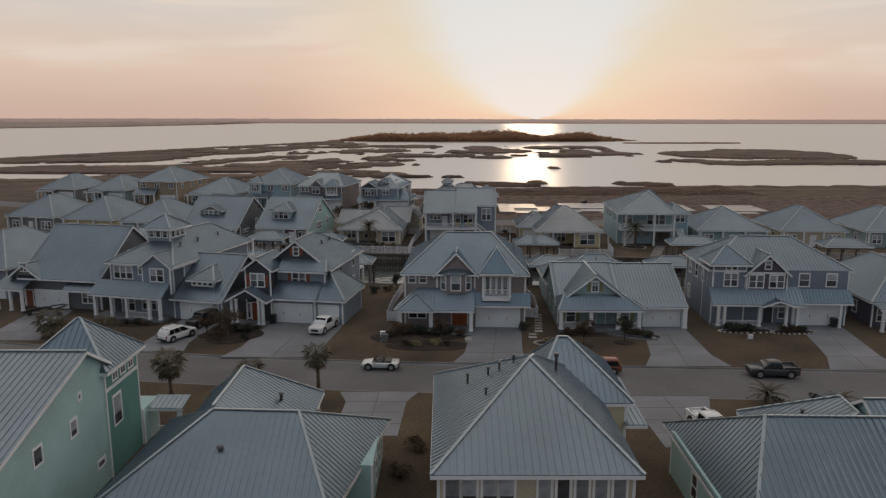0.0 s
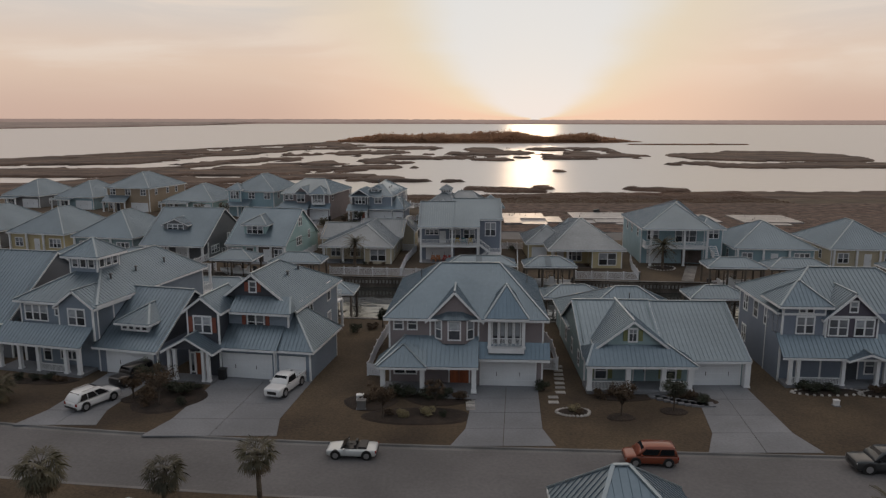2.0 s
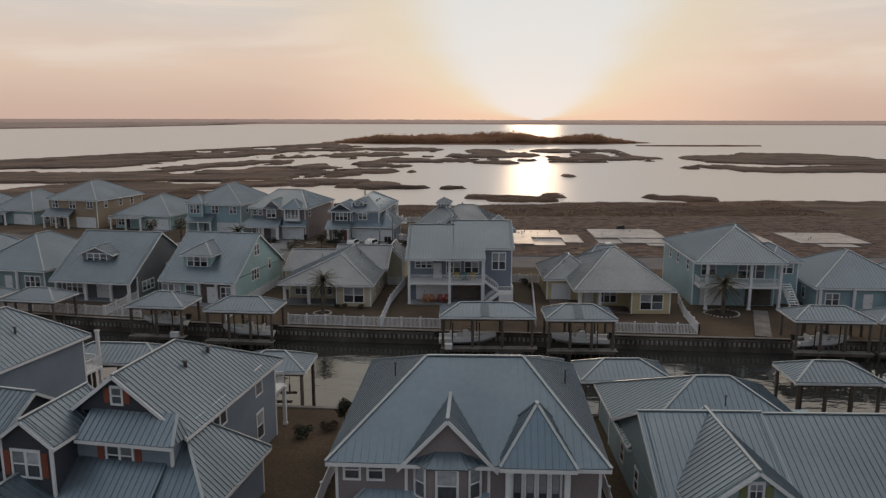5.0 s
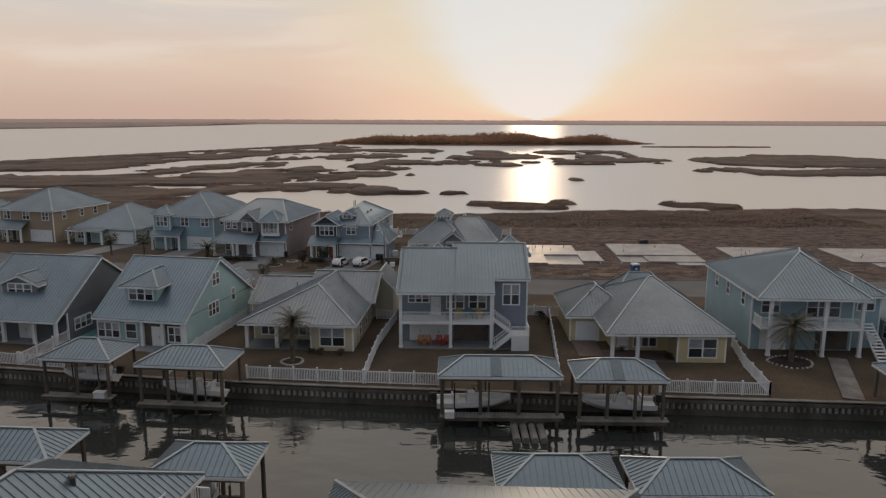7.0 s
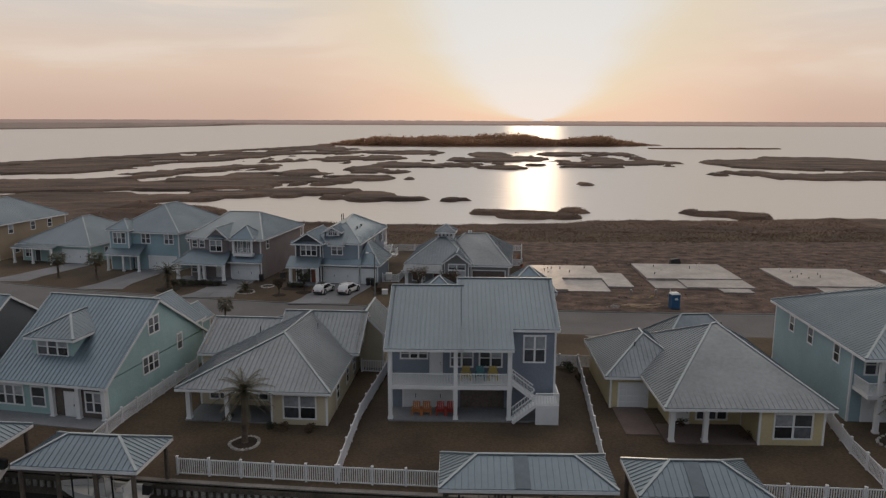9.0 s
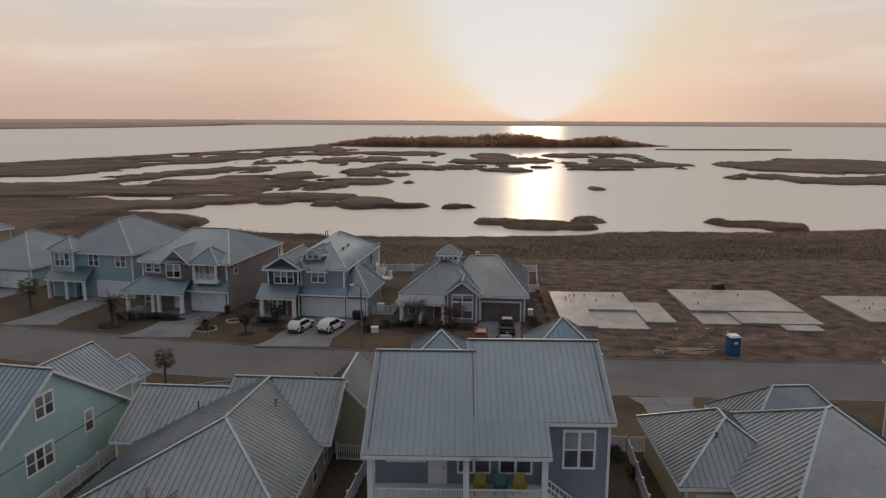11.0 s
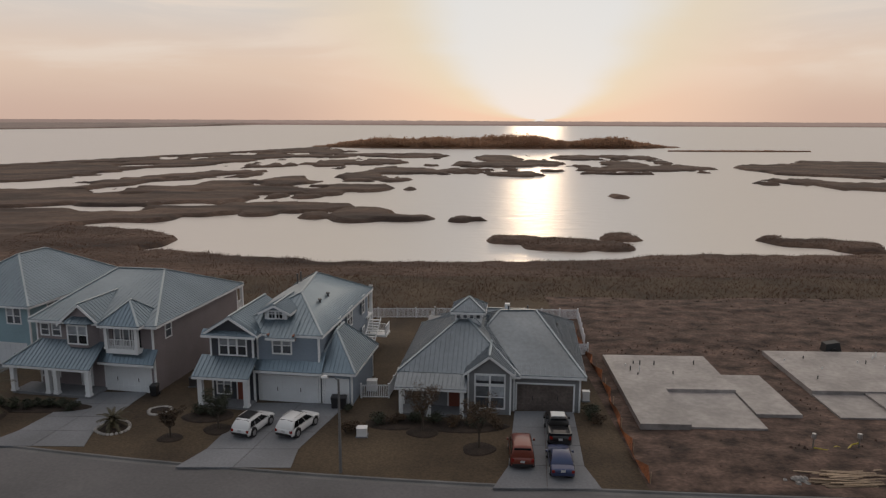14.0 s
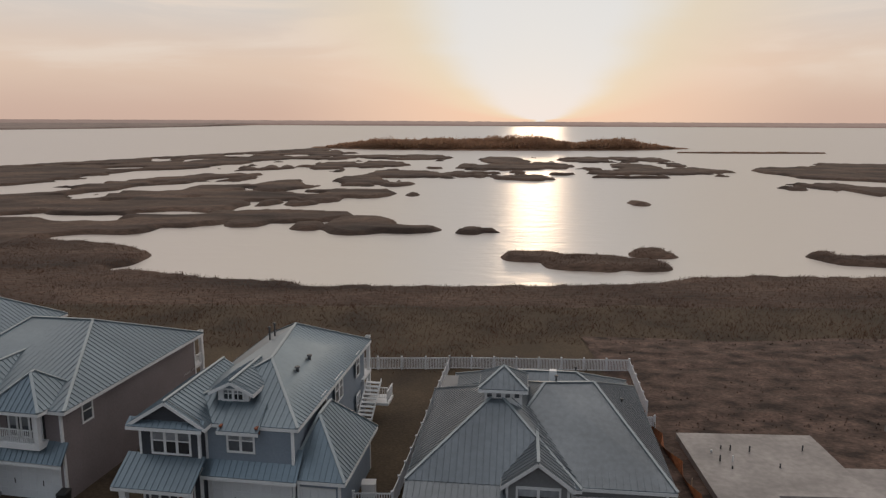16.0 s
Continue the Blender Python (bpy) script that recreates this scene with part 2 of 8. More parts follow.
STEEL = material("dark steel", (0.12, 0.12, 0.125), rough=0.4, metal=0.8, var=0.1, bump=0)
# distance haze is painted into these two as emission; the land is no lamp
HAZE_GLOW = material("far land with haze painted in as glow", (0.10, 0.08, 0.07), rough=1.0, var=0.1, scale=0.01, fine=0.02, bump=0)
HAZE_GLOW.node_tree.nodes["Principled BSDF"].inputs["Emission Color"].default_value = (0.30, 0.205, 0.175, 1)
HAZE_GLOW.node_tree.nodes["Principled BSDF"].inputs["Emission Strength"].default_value = 0.62
HAZE_GLOW_NEAR = material("low land with haze painted in as glow", (0.10, 0.075, 0.06), rough=1.0, var=0.25, scale=0.03, fine=0.05, bump=0)
HAZE_GLOW_NEAR.node_tree.nodes["Principled BSDF"].inputs["Emission Color"].default_value = (0.22, 0.165, 0.145, 1)
HAZE_GLOW_NEAR.node_tree.nodes["Principled BSDF"].inputs["Emission Strength"].default_value = 0.45
WATER = water_material("wind-rippled bay water", 0.36, 0.8, 6.0, (0.31, 0.262, 0.235), 2.0)
CANAL = water_material("still canal water", 0.02, 1.0, 1.7, (0.036, 0.038, 0.036), 0.9)


def paint(name, color, metal=0.2):
    m = material(name, color, rough=0.28, metal=metal, var=0.03, scale=1, bump=0)
    m.node_tree.nodes["Principled BSDF"].inputs["Coat Weight"].default_value = 0.6
    return m


# ---- mesh tools ----
class Build:
    """Collects boxes, beams, sheets and prisms into one mesh."""

    def __init__(self):
        self.v, self.f = [], []

    def add(self, pts, faces):
        k = len(self.v)
        self.v += [tuple(p) for p in pts]
        self.f += [tuple(i + k for i in q) for q in faces]
        return self

    def lattice(self, bars, rails, y0, y1):
        """One welded frame: upright bars and level rails, each given by its two edges, open between them."""
        xs, zs = sorted({v for q in bars for v in q}), sorted({v for q in rails for v in q})
        full = [[any(a <= (x0 + x1) / 2 <= b for a, b in bars) or any(a <= (z0 + z1) / 2 <= b for a, b in rails) for x0, x1 in zip(xs, xs[1:])] for z0, z1 in zip(zs, zs[1:])]
        n, k = len(xs), len(xs) * len(zs)
        faces = []
        for j in range(len(zs) - 1):
            for i in range(n - 1):
                if not full[j][i]:
                    continue
                a, b, c, d = j * n + i, j * n + i + 1, (j + 1) * n + i + 1, (j + 1) * n + i
                faces += [(a, b, c, d), (d + k, c + k, b + k, a + k)]
                for p, q, jj, ii in ((b, a, j - 1, i), (c, b, j, i + 1), (d, c, j + 1, i), (a, d, j, i - 1)):
                    if not (0 <= jj < len(zs) - 1 and 0 <= ii < n - 1 and full[jj][ii]):
                        faces.append((p, q, q + k, p + k))
        return self.add([(x, y, z) for y in (y0, y1) for z in zs for x in xs], faces)

    def box(self, x0, x1, y0, y1, z0, z1):
        return self.add([(x, y, z) for z in (z0, z1) for y in (y0, y1) for x in (x0, x1)],
                        [(0, 2, 3, 1), (4, 5, 7, 6), (0, 1, 5, 4), (2, 6, 7, 3), (0, 4, 6, 2), (1, 3, 7, 5)])

    def prism(self, outline, d):
        """A flat outline of 3D points pushed along the vector d."""
        n = len(outline)
        d = Vector(d)
        pts = [Vector(p) for p in outline]
        return self.add(pts + [p + d for p in pts], [tuple(range(n))[::-1], tuple(range(n, 2 * n))] + [(i, (i + 1) % n, n + (i + 1) % n, n + i) for i in range(n)])

    def beam(self, p, q, w, h, up=(0, 0, 1)):
        p, q = Vector(p), Vector(q)
        a = (q - p).normalized()
        s = a.cross(Vector(up))
        if s.length < 1e-4:
            s = Vector((1, 0, 0))
        s = s.normalized() * w / 2
        u = s.cross(a).normalized() * h / 2
        return self.add([e + i * s + j * u for e in (p, q) for i, j in ((-1, -1), (1, -1), (1, 1), (-1, 1))],
                        [(3, 2, 1, 0), (4, 5, 6, 7), (0, 1, 5, 4), (1, 2, 6, 5), (2, 3, 7, 6), (3, 0, 4, 7)])

    def tube(self, pts, radii, n=8):
        rings = []
        pts = [Vector(p) for p in pts]
        k = len(self.v)
        for i, (p, r) in enumerate(zip(pts, radii)):
            a = (pts[min(i + 1, len(pts) - 1)] - pts[max(i - 1, 0)]).normalized()
            s = a.cross(Vector((0.0, 1.0, 0.02)))
            if s.length < 1e-3:
                s = a.cross(Vector((1, 0, 0)))
            s.normalize()
            u = s.cross(a)
            self.v += [tuple(p + r * (math.cos(t) * s + math.sin(t) * u)) for t in (2 * math.pi * j / n for j in range(n))]
        for i in range(len(pts) - 1):
            self.f += [(k + i * n + j, k + i * n + (j + 1) % n, k + (i + 1) * n + (j + 1) % n, k + (i + 1) * n + j) for j in range(n)]
        self.f += [tuple(k + j for j in range(n))[::-1], tuple(k + (len(pts) - 1) * n + j for j in range(n))]
        return self

    def loft(self, rings):
        """Closed rings of equal count joined one to the next, with both ends closed."""
        k, n = len(self.v), len(rings[0])
        for r in rings:
            self.v += [tuple(p) for p in r]
        for i in range(len(rings) - 1):
            self.f += [(k + i * n + j, k + i * n + (j + 1) % n, k + (i + 1) * n + (j + 1) % n, k + (i + 1) * n + j) for j in range(n)]
        self.f += [tuple(k + j for j in range(n))[::-1], tuple(k + (len(rings) - 1) * n + j for j in range(n))]
        return self

    def mesh(self, name, mat, smooth=False):
        me = bpy.data.meshes.new(name)
        me.from_pydata(self.v, [], self.f)
        for m in (mat if isinstance(mat, (list, tuple)) else [mat]):
            me.materials.append(m)
        if smooth:
            me.polygons.foreach_set("use_smooth", [True] * len(me.polygons))
        me.validate()
        b = bmesh.new()
        b.from_mesh(me)
        bmesh.ops.recalc_face_normals(b, faces=b.faces)
        b.to_mesh(me)
        b.free()
        return me


def part(name, bm, mat, parent, label="", smooth=False, at=None):
    ob = new(name, bm if isinstance(bm, bpy.types.Mesh) else bm.mesh(name, mat, smooth))
    ob.parent = parent
    if at is not None:
        ob.matrix_basis = at
    if label:
        ob["label"] = label
    return ob


def thing(name, m, label, category, group="", kind=""):
    ob = new(name)
    ob.matrix_basis = m
    ob.empty_display_size = 0.3
    return tagged(ob, label, category, group, kind)


def setting(name, bm, mat, label="", smooth=False):
    return tagged(new(name, bm.mesh(name, mat, smooth)), label, "", "", "structure")


def roof_sheet(poly, seam=0.42, thick=0.10):
    """One roof plane: its sheet with thickness, and the upright seams that run down its slope."""
    poly = [Vector(p) for p in poly]
    n = (poly[1] - poly[0]).cross(poly[2] - poly[0])
    if n.z < 0:
        poly.reverse()
        n = -n
    n.normalize()
    sheet, seams = Build().prism(poly, -n * thick), Build()
    u = Vector((0, 0, 1)).cross(n)
    u.normalize()
    s = u.cross(n)
    o = poly[0]
    flat = [((p - o).dot(u), (p - o).dot(s)) for p in poly]
    lo, hi = min(a for a, _ in flat), max(a for a, _ in flat)
    k = max(1, round((hi - lo) / seam))
    for i in range(k + 1):
        a = lo + (hi - lo) * (i + 0.5) / (k + 1)
        cuts = []
        for (a0, b0), (a1, b1) in zip(flat, flat[1:] + flat[:1]):
            if (a0 <= a) != (a1 <= a):
                cuts.append(b0 + (b1 - b0) * (a - a0) / (a1 - a0))
        if len(cuts) >= 2 and max(cuts) - min(cuts) > 0.15:
            p, q = o + u * a + s * min(cuts), o + u * a + s * max(cuts)
            w, h = u * 0.022, n * 0.042
            seams.add([p - w, p + w, p + w * 0.6 + h, p - w * 0.6 + h, q - w, q + w, q + w * 0.6 + h, q - w * 0.6 + h],
                      [(0, 4, 7, 3), (1, 2, 6, 5), (3, 7, 6, 2), (0, 3, 2, 1), (4, 5, 6, 7)])
    return sheet, seams


class House:
    """One house: an empty at its base with walls, roofs, windows and the rest as parts. Local x runs along the street front, y to the back."""
    shared = {}

    def __init__(self, x, y, rot, wall, label, name="house", z=0.15, group="houses", metal=None):
        self.ob = thing(name, pose(x, y, z, 0, 0, rot), label, "house", group)
        self.wall, self.metal = wall, metal or METAL

    def body(self, x0, x1, y0, y1, z0, z1, mat=None, corner=True):
        part("wall", Build().box(x0, x1, y0, y1, z0, z1), mat or self.wall, self.ob)
        if corner:
            for x in (x0, x1):
                for y in (y0, y1):
                    sx, sy = (-1 if x == x0 else 1), (-1 if y == y0 else 1)
                    b = Build().box(min(x + sx * 0.03, x - sx * 0.13), max(x + sx * 0.03, x - sx * 0.13), min(y + sy * 0.03, y - sy * 0.13), max(y + sy * 0.03, y - sy * 0.13), z0, z1 - 0.01)
                    part("corner_trim", b, TRIM, self.ob)

    def roof(self, sheets, caps=(), eaves=(), cap=None, name="roof"):
        r = None
        for poly in sheets:
            sheet, seams = roof_sheet(poly)
            r = part(name + "_slope", sheet, self.metal, self.ob)
            if seams.v:
                tagged(part("standing_seams", seams, self.metal, r), kind="stuff")
        for p, q in caps:
            part("ridge_cap", Build().beam(Vector(p) + Vector((0, 0, 0.05)), Vector(q) + Vector((0, 0, 0.05)), 0.19, 0.07), cap or CAP, r)
        for p, q in eaves:
            part("fascia", Build().beam(Vector(p) - Vector((0, 0, 0.16)), Vector(q) - Vector((0, 0, 0.16)), 0.06, 0.20), TRIM, r)
        return r

    def hip(self, x0, x1, y0, y1, z, pitch, over=0.45, name="roof"):
        x0, x1, y0, y1 = x0 - over, x1 + over, y0 - over, y1 + over
        w, d = x1 - x0, y1 - y0
        if w >= d:
            h = d / 2 * pitch
            A, B = (x0 + d / 2, (y0 + y1) / 2, z + h), (x1 - d / 2, (y0 + y1) / 2, z + h)
            a, bb, c, e = (x0, y0, z), (x1, y0, z), (x1, y1, z), (x0, y1, z)
            sheets = [[a, bb, B, A], [c, e, A, B], [e, a, A], [bb, c, B]]
            caps = [(a, A), (e, A), (bb, B), (c, B)] + ([(A, B)] if w > d + 0.1 else [])
        else:
            h = w / 2 * pitch
            A, B = ((x0 + x1) / 2, y0 + w / 2, z + h), ((x0 + x1) / 2, y1 - w / 2, z + h)
            a, bb, c, e = (x0, y0, z), (x1, y0, z), (x1, y1, z), (x0, y1, z)
            sheets = [[a, bb, A], [c, e, B], [bb, c, B, A], [e, a, A, B]]
            caps = [(a, A), (bb, A), (c, B), (e, B), (A, B)]
        if abs(w - d) < 0.1:
            sheets = [[Vector(p) for p in s][:2] + [Vector(A)] for s in sheets]
        return self.roof(sheets, caps, [(a, bb), (bb, c), (c, e), (e, a)], name=name)

    def gable(self, x0, x1, y0, y1, z, pitch, axis="x", over=0.4, rake=0.3, mat=None, name="roof", off=0.5, ends=(True, True)):
        """A gable roof whose ridge runs along the axis; off: where the ridge lies across it, from 0 to 1."""
        if axis == "x":
            ym = y0 + (y1 - y0) * off
            h = (ym - y0) * pitch
            zo = z - over * pitch
            zb = z + h - (y1 + over - ym) * (h / (y1 - ym))
            A, B = (x0 - rake, ym, z + h), (x1 + rake, ym, z + h)
            a, bb, c, e = (x0 - rake, y0 - over, zo), (x1 + rake, y0 - over, zo), (x1 + rake, y1 + over, zb), (x0 - rake, y1 + over, zb)
            sheets = [[a, bb, B, A], [c, e, A, B]]
            tri = [[(x, y0, z), (x, y1, z), (x, ym, z + h)] for x, on in ((x0, ends[0]), (x1 - 0.12, ends[1])) if on]
            d = (0.12, 0, 0)
            rakes = [(a, A), (A, e), (bb, B), (B, c)]
        else:
            xm = x0 + (x1 - x0) * off
            h = (xm - x0) * pitch
            zo = z - over * pitch
            zb = z + h - (x1 + over - xm) * (h / (x1 - xm))
            A, B = (xm, y0 - rake, z + h), (xm, y1 + rake, z + h)
            a, bb, c, e = (x0 - over, y0 - rake, zo), (x1 + over, y0 - rake, zb), (x1 + over, y1 + rake, zb), (x0 - over, y1 + rake, zo)
            sheets = [[e, a, A, B], [bb, c, B, A]]
            tri = [[(x0, y, z), (x1, y, z), (xm, y, z + h)] for y, on in ((y0, ends[0]), (y1 - 0.12, ends[1])) if on]
            d = (0, 0.12, 0)
            rakes = [(a, A), (A, bb), (e, B), (B, c)]
        for t in tri:
            part("gable_wall", Build().prism(t, d), mat or self.wall, self.ob)
        r = self.roof(sheets, [(A, B)], [(a, bb), (c, e)] if axis == "x" else [(a, e), (bb, c)], name=name)
        for p, q in rakes:
            part("rake_trim", Build().beam(Vector(p) - Vector((0, 0, 0.13)), Vector(q) - Vector((0, 0, 0.13)), 0.05, 0.2), TRIM, r)
        return r

    def shed(self, x0, x1, y0, z0, y1, z1, name="porch_roof", hipl=0.0, hipr=0.0):
        """A lean-to plane from its eave (y0, z0) up to the wall (y1, z1), with hipped ends of the given width."""
        a, bb, c, e = (x0, y0, z0), (x1, y0, z0), (x1 - hipr, y1, z1), (x0 + hipl, y1, z1)
        sheets, caps = [[a, bb, c, e]], []
        if hipl:
            sheets.append([a, e, (x0, y1, z0)])
            caps.append((a, e))
        if hipr:
            sheets.append([bb, (x1, y1, z0), c])
            caps.append((bb, c))
        return self.roof(sheets, caps, [(a, bb)], name=name)

    def window(self, x, y, z, w=0.9, h=1.5, face="S", lights=1, style="sash"):
        """A framed window centred at x, y with its sill at z; lights: sashes side by side."""
        key = ("window", round(w, 2), round(h, 2), lights, style)
        if key not in self.shared:
            f = Build()
            t = 0.13
            bars = [(-w / 2 - t, -w / 2), (w / 2, w / 2 + t)]
            bars += [(-w / 2 + w * i / lights - t * 0.65, -w / 2 + w * i / lights + t * 0.65) for i in range(1, lights)]
            rails = [(-t, 0.0), (h, h + t * 1.3)]
            if style == "sash":
                rails.append((h * 0.5 - 0.04, h * 0.5 + 0.04))
            elif style == "grid":
                rails.append((h * 0.66 - 0.025, h * 0.66 + 0.025))
                bars += [(-w / 2 + w * (i + 0.5) / lights - 0.03, -w / 2 + w * (i + 0.5) / lights + 0.03) for i in range(lights)]
            f.lattice(bars, rails, -0.05, 0.0)
            a, cut = w / 2 / lights - 0.03, h * (0.5 if style == "sash" else 0.66 if style == "grid" else 0.35)
            lower, upper = Build().box(-a, a, -0.022, 0, 0.01, cut), Build().box(-a, a, -0.024, 0, cut + 0.002, h - 0.01)
            self.shared[key] = (f.mesh("window", TRIM), lower.mesh("pane", GLASS), upper.mesh("pane", BLIND))
        fm, lower, upper = self.shared[key]
        turn = {"S": 0, "E": 90, "N": 180, "W": 270}[face]
        win = part("window", fm, None, self.ob, at=pose(x, y, z, 0, 0, turn))
        for i in range(lights):
            for gm in (lower, upper):
                part("pane", gm, None, win, at=pose(-w / 2 + w * (i + 0.5) / lights, 0, 0))
        return win

    def shutters(self, x, y, z, w, h, mat):
        for s in (-1, 1):
            b = Build().box(x + s * (w / 2 + 0.35) - 0.2, x + s * (w / 2 + 0.35) + 0.2, y - 0.05, y, z, z + h)
            for i in range(int(h / 0.12)):
                b.box(x + s * (w / 2 + 0.35) - 0.15, x + s * (w / 2 + 0.35) + 0.15, y - 0.065, y - 0.05, z + 0.06 + i * 0.12, z + 0.12 + i * 0.12)
            part("shutter", b, mat, self.ob)

    def garage(self, x0, x1, y, z0=0.0, h=2.35, cols=8, mat=None):
        bm = bmesh.new()
        grid = [[bm.verts.new((x0 + (x1 - x0) * i / cols, y - 0.05, z0 + h * j / 4)) for i in range(cols + 1)] for j in range(5)]
        faces = [bm.faces.new((grid[j][i], grid[j][i + 1], grid[j + 1][i + 1], grid[j + 1][i])) for j in range(4) for i in range(cols)]
        bmesh.ops.inset_individual(bm, faces=faces, thickness=0.06, depth=0.0)
        bmesh.ops.inset_individual(bm, faces=faces, thickness=0.03, depth=-0.02)
        b = bpy.data.meshes.new("garage_door")
        bm.to_mesh(b)
        bm.free()
        b.materials.append(mat or GARAGE)
        d = part("garage_door", b, mat or GARAGE, self.ob)
        if x1 - x0 > 3:
            for s in (-1.07, 1.07):
                c = (x0 + x1) / 2 + s
                part("handle", Build().box(c - 0.025, c + 0.025, y - 0.10, y - 0.07, z0 + h * 0.42, z0 + h * 0.58), BLACK, d)
        t = Build().box(x0 - 0.14, x0, y - 0.06, y, z0, z0 + h + 0.14).box(x1, x1 + 0.14, y - 0.06, y, z0, z0 + h + 0.14).box(x0, x1, y - 0.06, y, z0 + h, z0 + h + 0.14)
        part("door_surround", t, TRIM, self.ob)

    def door(self, x, y, z, w=1.0, h=2.1, mat=None, double=False):
        leafs = 2 if double else 1
        for i in range(leafs):
            a, c = x - w / 2 + i * w / leafs + 0.01, x - w / 2 + (i + 1) * w / leafs - 0.01
            b = Build().box(a, c, y - 0.05, y, z, z + h)
            for j in range(2):
                b.box(a + 0.12, c - 0.12, y - 0.065, y - 0.05, z + 0.15 + j * h / 2, z + h / 2 - 0.1 + j * h / 2)
            d = part("front_door", b, mat or WOOD_DOOR, self.ob)
            part("handle", Build().box(c - 0.1, c - 0.06, y - 0.11, y - 0.05, z + 0.95, z + 1.15), STEEL, d)
        t = Build().box(x - w / 2 - 0.12, x - w / 2, y - 0.05, y, z, z + h + 0.12).box(x + w / 2, x + w / 2 + 0.12, y - 0.05, y, z, z + h + 0.12).box(x - w / 2, x + w / 2, y - 0.05, y, z + h, z + h + 0.12)
        part("door_surround", t, TRIM, self.ob)

    def column(self, x, y, z0, z1, w=0.32):
        b = Build().box(x - w / 2, x + w / 2, y - w / 2, y + w / 2, z0, z1)
        b.box(x - w / 2 - 0.05, x + w / 2 + 0.05, y - w / 2 - 0.05, y + w / 2 + 0.05, z0, z0 + 0.18)
        b.box(x - w / 2 - 0.05, x + w / 2 + 0.05, y - w / 2 - 0.05, y + w / 2 + 0.05, z1 - 0.16, z1)
        part("column", b, TRIM, self.ob)

    def railing(self, p, q, z, h=1.0, gap=0.14):
        p, q = Vector((*p, z)), Vector((*q, z))
        b = Build().beam(p + Vector((0, 0, h)), q + Vector((0, 0, h)), 0.09, 0.06).beam(p + Vector((0, 0, 0.1)), q + Vector((0, 0, 0.1)), 0.06, 0.05)
        n = max(2, round((q - p).length / gap))
        for i in range(n + 1):
            r = p.lerp(q, i / n)
            b.beam(r + Vector((0, 0, 0.1)), r + Vector((0, 0, h)), 0.04, 0.04, (1, 0, 0))
        part("railing", b, TRIM, self.ob)

    def slab(self, x0, x1, y0, y1, z0, z1, mat=None, name="porch_floor"):
        part(name, Build().box(x0, x1, y0, y1, z0, z1), mat or CONCRETE, self.ob)

    def band(self, x0, x1, y, z, h=0.22):
        part("trim_band", Build().box(x0, x1, y - 0.035, y, z, z + h), TRIM, self.ob)

    def vent(self, x, y, z, h=0.6, r=0.05):
        part("roof_vent", Build().tube([(x, y, z - 0.3), (x, y, z + h - 0.1), (x, y, z + h - 0.1), (x, y, z + h)], [r, r, r * 1.8, r * 1.4]), STEEL, self.ob)

    def steps(self, x0, x1, y0, y1, z0, z1, n):
        """A stair that climbs along y from (y0, z0) to (y1, z1)."""
        b = Build()
        for i in range(n):
            ya, yb = y0 + (y1 - y0) * i / n, y0 + (y1 - y0) * (i + 1) / n
            b.box(x0, x1, min(ya, yb), max(ya, yb), z0 + (z1 - z0) * (i + 1) / n - 0.06, z0 + (z1 - z0) * (i + 1) / n)
        for x in (x0, x1):
            b.beam((x, y0, z0), (x, y1, z1), 0.06, 0.28)
        part("stair", b, TRIM, self.ob)


# ---- ground, roads, canal, bay ----
def bow(x, a, k, q, p=0.0):
    """A street line: bends away to the left of the middle, nearly straight to the right."""
    xx = max(x, -75.0)
    y = a + k * xx + (q if xx < 0 else p) * xx * xx
    if x < -75:
        y += (k + 2 * q * -75.0) * (x + 75)
    return y


def road1_far(x):
    return bow(x, 69.8, -0.056, 0.0016)


def road1_near(x):
    return road1_far(x) - 8.4


def quay_far(x):
    return bow(x, 127.8, -0.075, 0.0012)


def quay_near(x):
    return bow(x, 104.0, -0.06, 0.0010)


def road2_far(x):
    return bow(x, 175.8, -0.09, 0.0018, 0.0008)


def road2_near(x):
    return road2_far(x) - 10.5


WATER_Z = -1.5
XS = [-320 + 5 * i for i in range(129)]


def strip(rows, zs, xs=XS):
    """A sheet whose rows follow the given lines y(x) at the given heights."""
    b = Build()
    n = len(xs)
    for f, z in zip(rows, zs):
        b.v += [(x, f(x) if callable(f) else f, z) for x in xs]
    for i in range(len(rows) - 1):
        b.f += [(i * n + j, i * n + j + 1, (i + 1) * n + j + 1, (i + 1) * n + j) for j in range(n - 1)]
    return b


def off(f, d):
    return lambda x: f(x) + d


LOT = 0.15
setting("ground", strip(
    [-80, road1_near, off(road1_near, 0.02), off(road1_far, -0.02), road1_far, quay_near, off(quay_near, 0.04), off(quay_far, -0.04), quay_far,
     road2_near, off(road2_near, 0.02), off(road2_far, -0.02), road2_far, 222, 243, 258, 300],
    [LOT, LOT, -0.2, -0.2, LOT, LOT, -4, -4, LOT, LOT, -0.2, -0.2, LOT, LOT, -0.3, -2.2, -5]), LAWN, "dormant brown lawns between the houses")
setting("road_1", strip([off(road1_near, 0.25), off(road1_near, 4.2), off(road1_far, -0.25)], [0, 0.07, 0]), ROAD, "worn grey concrete street")
setting("road_2", strip([off(road2_near, 0.25), off(road2_near, 5.2), off(road2_far, -0.25)], [0, 0.07, 0]), ROAD, "worn grey concrete street")
for f, s in ((road1_near, 1), (road1_far, -1), (road2_near, 1), (road2_far, -1)):
    setting("kerb", strip([f, f, off(f, 0.16 * s), off(f, 0.22 * s), off(f, 0.55 * s)], [0.0, 0.165, 0.165, 0.03, 0.012]), KERB, "low concrete kerb with a gutter")
b = Build()
